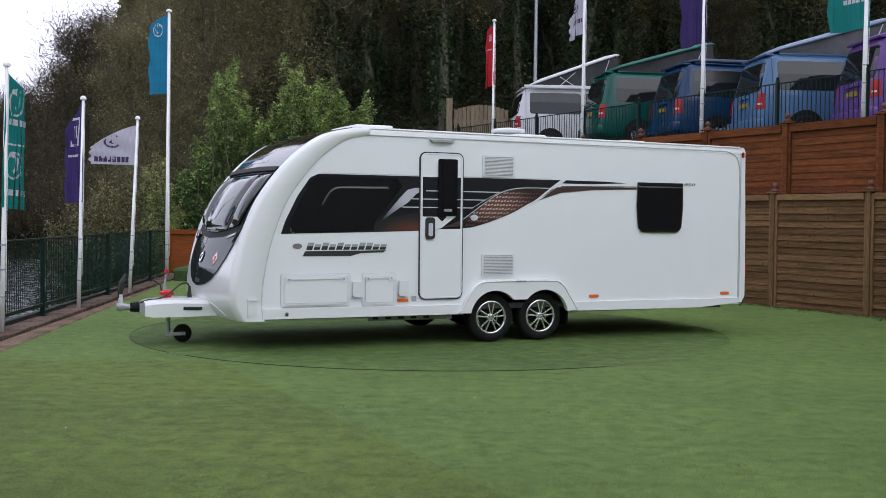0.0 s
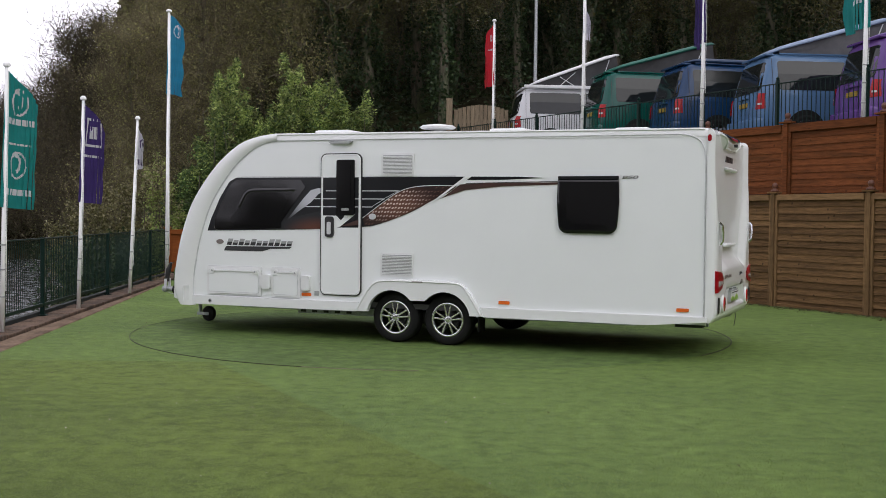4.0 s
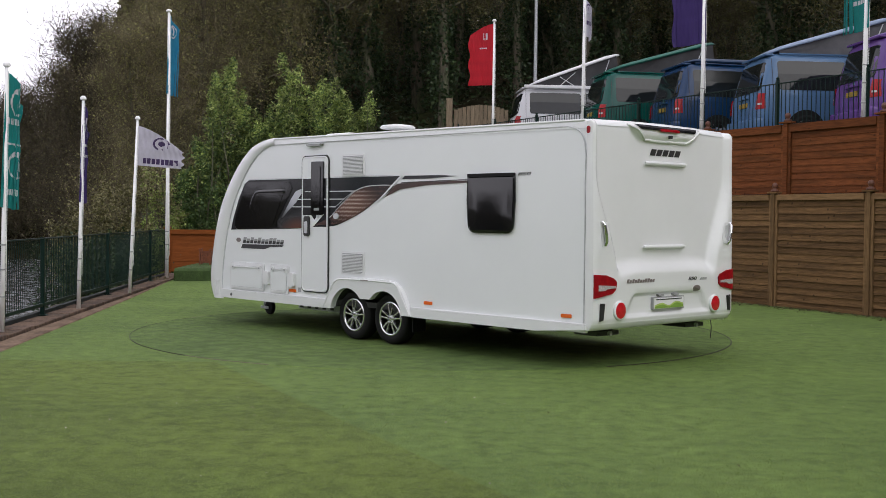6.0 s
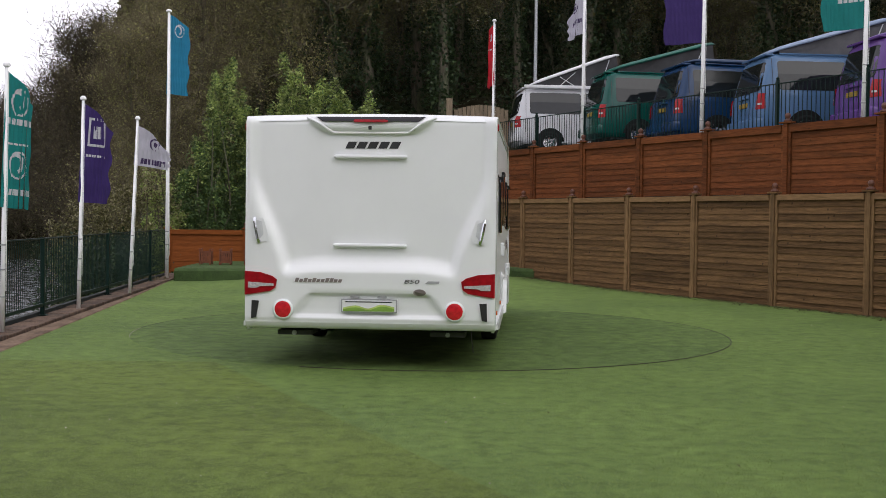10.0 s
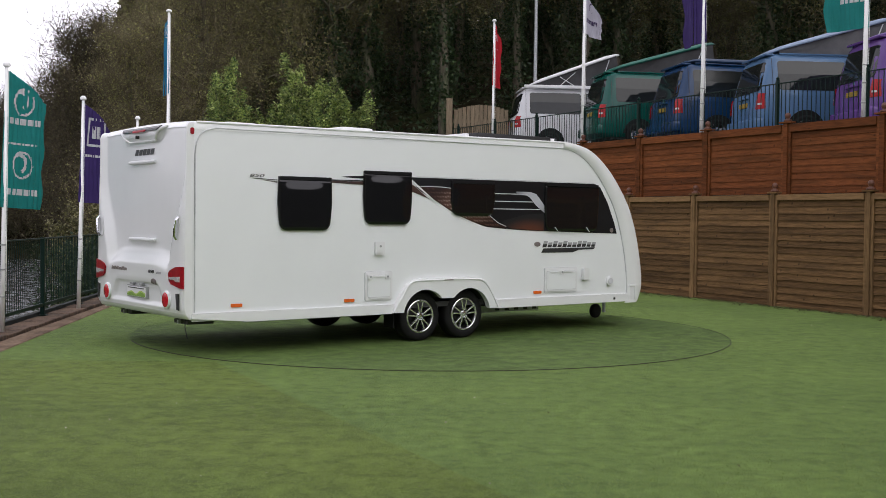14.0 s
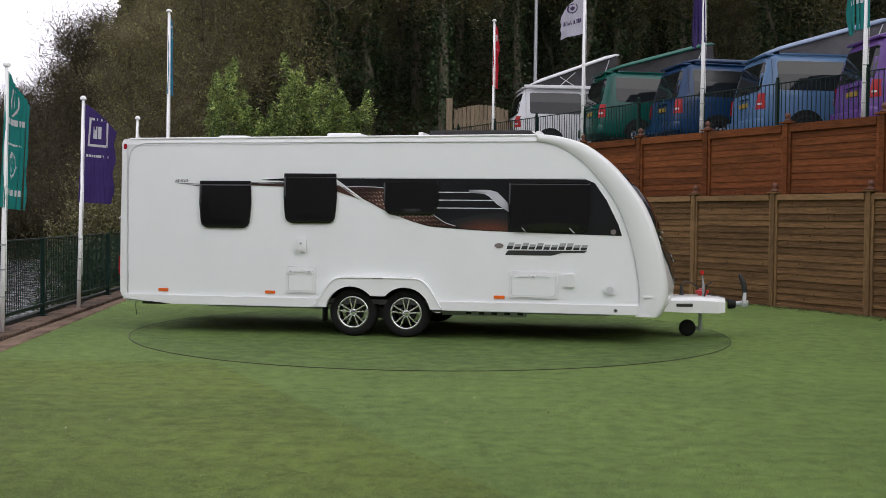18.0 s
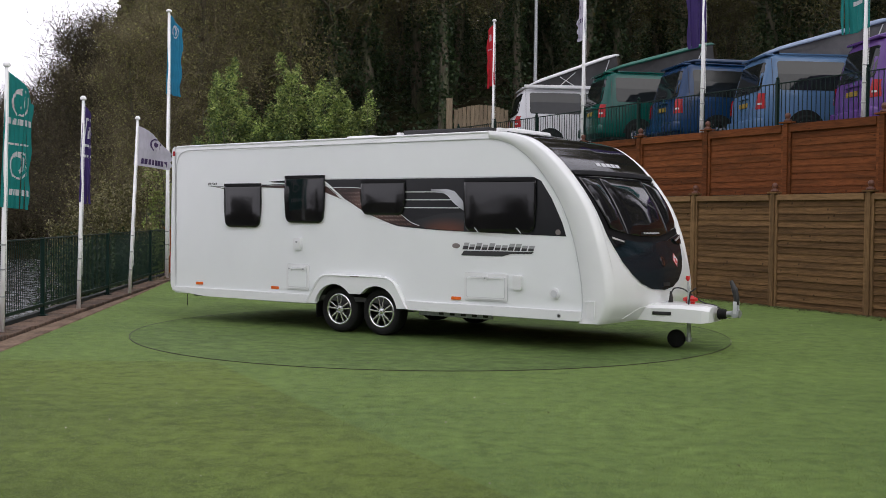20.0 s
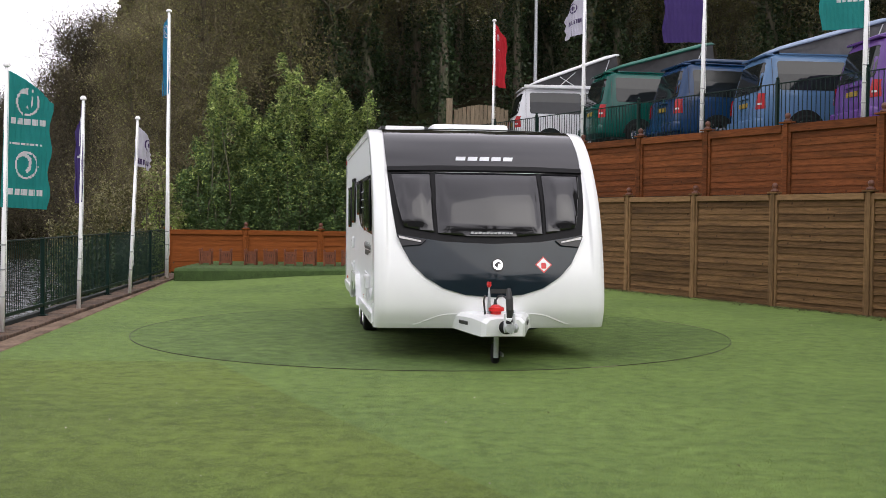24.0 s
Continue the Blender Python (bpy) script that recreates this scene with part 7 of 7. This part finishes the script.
    pts = [np.array([-6.3 - 0.08 * (s), 24.5 + s * 0.25, -0.0]) + r.normal(size=(60, 3)) * np.array([0.14, 0.2, 0.03]) for s in range(9)]
    tagged(new("dead_leaves", leaf_mesh("dead_leaves", np.concatenate(pts), 0.05, TWIG, 78, long=1.4)), "heap of dry brown leaves by the railing", "dead leaves", kind="stuff")


make_plants()


# ---- flags ----
def cloth(name, col):
    return material(name, col, rough=0.75, vary=0.10, scale=6, through_light=0.35, bump=0.15, bump_scale=14)


TEAL = cloth("teal_cloth", (0.008, 0.265, 0.25))
PURPLE = cloth("purple_cloth", (0.055, 0.028, 0.17))
PALE = cloth("white_cloth", (0.62, 0.60, 0.68))
BLUE = cloth("blue_cloth", (0.02, 0.26, 0.44))
RED = cloth("red_cloth", (0.60, 0.012, 0.030))
PRINT_WHITE = cloth("white_print", (0.72, 0.72, 0.76))
PRINT_DARK = cloth("dark_print", (0.08, 0.05, 0.14))


def ring_mark(a, b, ca, cb, r):
    x, y = (a - ca) / 0.85, b - cb
    d = math.hypot(x, y)
    if r * 0.84 < d < r:
        return True
    arc = math.hypot(x + 0.30 * r, y + 0.10 * r)
    return d < r * 0.84 and (0.50 * r < arc < 0.78 * r and y - x < 0.45 * r)


def bars(a, b, a0, a1, b0, b1, n):
    if not (b0 < b < b1 and a0 < a < a1):
        return False
    f = (a - a0) / (a1 - a0) * n
    return (f % 1) < 0.78


def teal_print(a, b):
    return (ring_mark(a, b, 0.28, 0.36, 0.17) or ring_mark(a, b, 0.30, 1.13, 0.17) or bars(a, b, 0.08, 0.52, 0.56, 0.64, 5)
            or bars(a, b, 0.08, 0.50, 0.86, 0.89, 12) or bars(a, b, 0.08, 0.52, 1.42, 1.50, 5))


def purple_print(a, b):
    e = max(abs(a - 0.28) / 0.16, abs(b - 0.42) / 0.22)
    return 0.82 < e < 1.0 or bars(a, b, 0.21, 0.35, 0.33, 0.51, 2) or bars(a, b, 0.10, 0.48, 0.76, 0.80, 9)


def pale_print(a, b):
    d = math.hypot(a - 0.45, (b - 0.30) * 1.3)
    return 0.12 < d < 0.155 or d < 0.06 or bars(a, b, 0.14, 0.78, 0.58, 0.67, 8)


def red_print(a, b):
    return bars(a, b, 0.18, 0.30, 0.25, 0.42, 2) or bars(a, b, 0.20, 0.40, 0.62, 0.66, 4)


def no_print(a, b):
    return ring_mark(a, b, 0.28, 0.34, 0.15)


moving_flags = []


def flag_and_pole(label, foot, top, lean, flag_top, width, height, mat, print_fn, print_mat, reach, states, base_r=0.032, seed=0, sag=0.0, drop=0.0):
    """A pole with its finial, and a flag of upright cloth panels that swing round it."""
    pole = tagged(new("flag_pole"), "white painted flag pole", "flag pole", group="flag poles")
    pole.matrix_world = pose(*foot, ry=lean)
    part("shaft", tube([(0, 0, 0), (0, 0, top * 0.33), (0, 0, top)], [base_r, base_r * 0.85, base_r * 0.62], 12), POLE_WHITE, pole, smooth=True)
    part("pole_cap", lathe([(base_r * 0.7, top), (base_r * 1.5, top + 0.015), (base_r * 1.45, top + 0.04), (base_r * 0.8, top + 0.065), (0.004, top + 0.07)], n=12), POLE_WHITE, pole)
    part("rope", tube([(base_r + 0.012, -0.01, 0.5), (base_r * 0.62 + 0.012, -0.01, top - 0.05)], 0.004, 5), POLE_WHITE, pole)
    for z in (0.42, 0.75, 1.05):
        if z < top * 0.5:
            part("band", lathe([(base_r * 1.06, z), (base_r * 1.06, z + 0.018)], n=12), SEAL, pole)
    head = Vector(foot) + (pose(0, 0, 0, ry=lean) @ Vector((0, 0, flag_top)))
    flag = tagged(new("flag"), label, "flag", group="flags")
    flag.matrix_world = pose(*head, ry=lean)
    n = 9
    w = width / n
    strips = []
    for i in range(n):
        bm = bmesh.new()
        nz = 14
        rows = []
        for k in range(nz + 1):
            z = -height * k / nz
            wob = 0.016 * math.sin(k * 0.75 + i * 0.9 + seed)
            edge = 0.030 * math.sin(k * 1.1 + seed) if i == n - 1 else 0.0
            cut = [drop * ((i + f) / n) ** 1.5 * (1 - k / nz) for f in (0.0, 0.5, 1.0)]
            za, zm, zb = (z - q for q in cut)
            rows.append([bm.verts.new(p) for p in ((-0.002, -0.003, za), (w * 0.5, wob - 0.003, zm), (w + 0.004 + edge, -0.003, zb), (w + 0.004 + edge, 0.003, zb), (w * 0.5, wob + 0.003, zm), (-0.002, 0.003, za))])
        for a, b in zip(rows, rows[1:]):
            for q in range(6):
                bm.faces.new((a[q], a[(q + 1) % 6], b[(q + 1) % 6], b[q]))
        bm.faces.new(rows[0]), bm.faces.new(rows[-1][::-1])
        st = part("cloth_panel", bm, mat, flag, smooth=False)
        cell = 0.0125
        pb = bmesh.new()
        for ka in range(int(w / cell) + 1):
            for kb in range(int(height / cell)):
                a0, b0 = ka * cell, kb * cell
                if a0 > w:
                    continue
                if b0 > drop * ((i * w + a0) / width) ** 1.5 + 0.02 and print_fn(i * w + a0 + cell / 2, b0 + cell / 2):
                    a1 = min(a0 + cell, w)
                    kk = b0 / height * nz
                    wob = 0.016 * math.sin(kk * 0.75 + i * 0.9 + seed)
                    for s in (-1, 1):
                        ys = [wob * (1 - abs(aa - w * 0.5) / (w * 0.5)) + s * 0.0065 for aa in (a0, a1)]
                        f = [(a0, ys[0], -b0), (a1, ys[1], -b0), (a1, ys[1], -b0 - cell), (a0, ys[0], -b0 - cell)]
                        pb.faces.new([pb.verts.new(p) for p in (f if s < 0 else f[::-1])])
        if pb.faces:
            tagged(part("print", pb, print_mat, st), kind="stuff")
        else:
            pb.free()
        strips.append(st)
    moving_flags.append((flag, strips, w, reach, states, seed, sag))


def along(s, off):
    p = FENCE @ Vector((s, -off, 3.03))
    return (p.x, p.y, p.z)


flag_and_pole("tall teal flag with white round emblems", (-5.35, 13.60, 0.03), 3.205, 1.1, 3.175, 0.60, 1.66, TEAL, teal_print, PRINT_WHITE, 88,
              [(0, 4), (0.5, 10), (1, 18), (2, 52), (3.5, 20), (5, 42), (5.3, 8), (5.6, 26), (6, 0), (6.5, 4), (7, 15), (7.5, 50), (8, 45), (8.5, 40), (9, 12), (9.5, 38), (10, 20), (11.5, 5), (13, 38), (13.5, 45), (14, 45), (14.5, 30), (15, 18), (16, 15), (17, 42), (18, 8), (19.5, 30), (21, 5), (22, 15), (22.5, 8), (23, 14), (23.3, 8), (23.6, 45), (24, 62)], seed=1, drop=0.34)
flag_and_pole("tall purple flag with a white outlined emblem", (-5.55, 17.09, 0.03), 3.165, 1.2, 3.12, 0.576, 1.50, PURPLE, purple_print, PRINT_WHITE, 66,
              [(0, -45), (0.5, -14), (1, 8), (2, 46), (3.5, 10), (5, 50), (5.3, 50), (5.6, 25), (6, -10), (6.5, -8), (7, -22), (7.5, -14), (8, 42), (8.5, 40), (9, 14), (9.5, 28), (10, 38), (11.5, 10), (13, -10), (13.5, 40), (14, 35), (14.5, 25), (15, 28), (16, 48), (17, 25), (18, 45), (19.5, 0), (21, -10), (22, -28), (22.5, -14), (23, -10), (23.3, -5), (23.6, -5), (24, -30)], seed=2, drop=0.38)
flag_and_pole("white flag with a small round emblem", (-5.72, 20.48, 0.03), 3.165, 2.5, 3.06, 0.85, 0.72, PALE, pale_print, PRINT_DARK, 80,
              [(0, -80), (0.5, -30), (1, -22), (2, 22), (3.5, -10), (5, -18), (5.3, -12), (5.6, 28), (6, 78), (6.5, -14), (7, -18), (7.5, 40), (8, -50), (8.5, 24), (9, 20), (9.5, 38), (10, 45), (11.5, 0), (13, -20), (14, -25), (15, -20), (16, -10), (17, -15), (18, -15), (18.5, -40), (19.5, 20), (20.5, 78), (21, 62), (22, 55), (22.5, -12), (23, -45), (23.3, -15), (23.6, 24), (24, 10)], seed=3, sag=0.05, drop=0.42)
flag_and_pole("blue flag high on a tall pole", (-6.29, 25.55, 0.03), 6.02, 0.3, 5.97, 0.53, 1.79, BLUE, no_print, PRINT_WHITE, 40,
              [(0, -38), (1, -20), (2, 10), (3.5, 20), (5, 20), (6, 8), (7, -36), (8, -38), (9, -8), (10, 30), (11.5, 20), (13, 0), (14, -16), (15, -10), (16, 5), (17, 18), (18, -5), (19.5, 10), (21, 26), (22, 24), (22.6, -40), (23.2, 15), (24, -18)], base_r=0.045, seed=4, drop=0.25)
flag_and_pole("red flag with small white lettering bars", along(13.30, 0.72), 3.63, 0.2, 3.58, 0.68, 1.62, RED, red_print, PRINT_WHITE, 45,
              [(0, -15), (1, 8), (2, 36), (3.5, 0), (5, -44), (6, -44), (7, 28), (8, 15), (9, -12), (10, -10), (11.5, -30), (13, -42), (14, 15), (15, 25), (16, -42), (17, 40), (18, 12), (19.5, 10), (20.5, -35), (21, 30), (22, -12), (22.6, -38), (23, 12), (24, 24)], base_r=0.04, seed=5, drop=0.30)
flag_and_pole("white flag with a small round emblem", along(9.10, 0.72), 4.90, 0.2, 3.70, 0.95, 0.95, PALE, pale_print, PRINT_DARK, 66,
              [(0, -20), (1, 6), (2, 56), (3.5, 10), (5, 28), (6, 18), (7, 18), (8, -40), (9, -20), (10, -22), (11.5, -50), (13, -64), (14, 35), (15, 22), (16, 45), (17, -38), (18, -35), (19.5, 0), (20.5, -10), (21, -34), (22, -55), (22.6, 30), (23, 18), (24, -28)], base_r=0.045, seed=6, sag=0.05, drop=0.45)
flag_and_pole("tall purple flag with pale lettering bars", along(4.92, 0.72), 4.80, 0.3, 3.92, 0.82, 1.95, PURPLE, purple_print, PRINT_WHITE, 76,
              [(0, -32), (1, 14), (2, -50), (3.5, -10), (5, 10), (6, -48), (7, -10), (8, -50), (9, -10), (10, -68), (11.5, -40), (13, -15), (14, -28), (15, 18), (16, -50), (17, 24), (18, -6), (19.5, -10), (21, -30), (22, 10), (22.6, -50), (23, -42), (24, -76)], base_r=0.045, seed=7)
flag_and_pole("tall teal flag with a white round emblem", along(0.84, 0.72), 4.20, 0.4, 3.62, 0.75, 1.95, TEAL, teal_print, PRINT_WHITE, 80,
              [(0, -50), (1, -44), (2, -34), (3.5, -20), (5, -18), (6, -15), (7, -52), (8, -40), (9, -28), (10, -68), (11.5, -60), (13, -50), (14, -60), (15, -20), (16, -45), (17, -18), (18, -15), (19.5, -20), (21, -22), (22, -26), (22.6, -62), (23, -72), (24, -75)], base_r=0.045, seed=8)


# ---- what moves ----
TURNS = [(0.0, 204.36), (1.0, 192.50), (2.0, 180.52), (3.0, 168.7), (4.0, 156.85), (5.0, 145.09), (6.0, 133.37), (7.0, 121.53), (8.0, 109.66), (9.0, 97.66), (10.0, 85.66),
         (11.0, 73.65), (12.0, 61.63), (13.0, 49.62), (14.0, 37.58), (15.0, 25.63), (16.0, 13.69), (17.0, 1.88), (18.0, -9.90), (19.0, -21.95), (20.0, -34.05),
         (21.0, -46.23), (22.0, -58.46), (23.0, -70.61), (24.0, -82.52)]


def motions():
    for thing in (caravan, turntable):
        walk(thing, [(t, pose(*PIVOT, rz=a)) for t, a in TURNS])
    for flag, strips, w, reach, states, seed, sag in moving_flags:
        ts, es = [s[0] for s in states], [s[1] for s in states]
        times = sorted(set([0.5 * k for k in range(49)] + [t for t in ts]))
        rows = [[] for _ in strips]
        for t in times:
            e = float(np.interp(t, ts, es)) / reach
            e = min(max(e, -1.0), 1.0)
            base = math.degrees(math.acos(e))
            calm = 1 - abs(e)
            x = y = z = 0.0
            for i, rw in enumerate(rows):
                yaw = base + (9 + 22 * calm) * math.sin(0.85 * i + 0.8 - 5.0 * t + seed) * min(1.0, 0.3 + i * 0.16)
                pitch = (sag + 0.12) * (12 + 70 * sag + 50 * calm)
                rw.append((t, pose(x, y, z, 0, 0, yaw) @ pose(0, 0, 0, ry=pitch * 0.5)))
                x += w * math.cos(radians(yaw)) * math.cos(radians(pitch * 0.5))
                y += w * math.sin(radians(yaw)) * math.cos(radians(pitch * 0.5))
                z -= w * math.sin(radians(pitch * 0.5))
        for st, rw in zip(strips, rows):
            walk(st, rw)
    for k, bush in enumerate(swaying):
        home = bush.matrix_basis.copy()
        walk(bush, [(0.75 * j, home @ pose(0, 0, 0, rx=0.35 * math.sin(1.9 * j + k), ry=0.55 * math.sin(1.3 * j + 2 * k))) for j in range(33)])


motions()
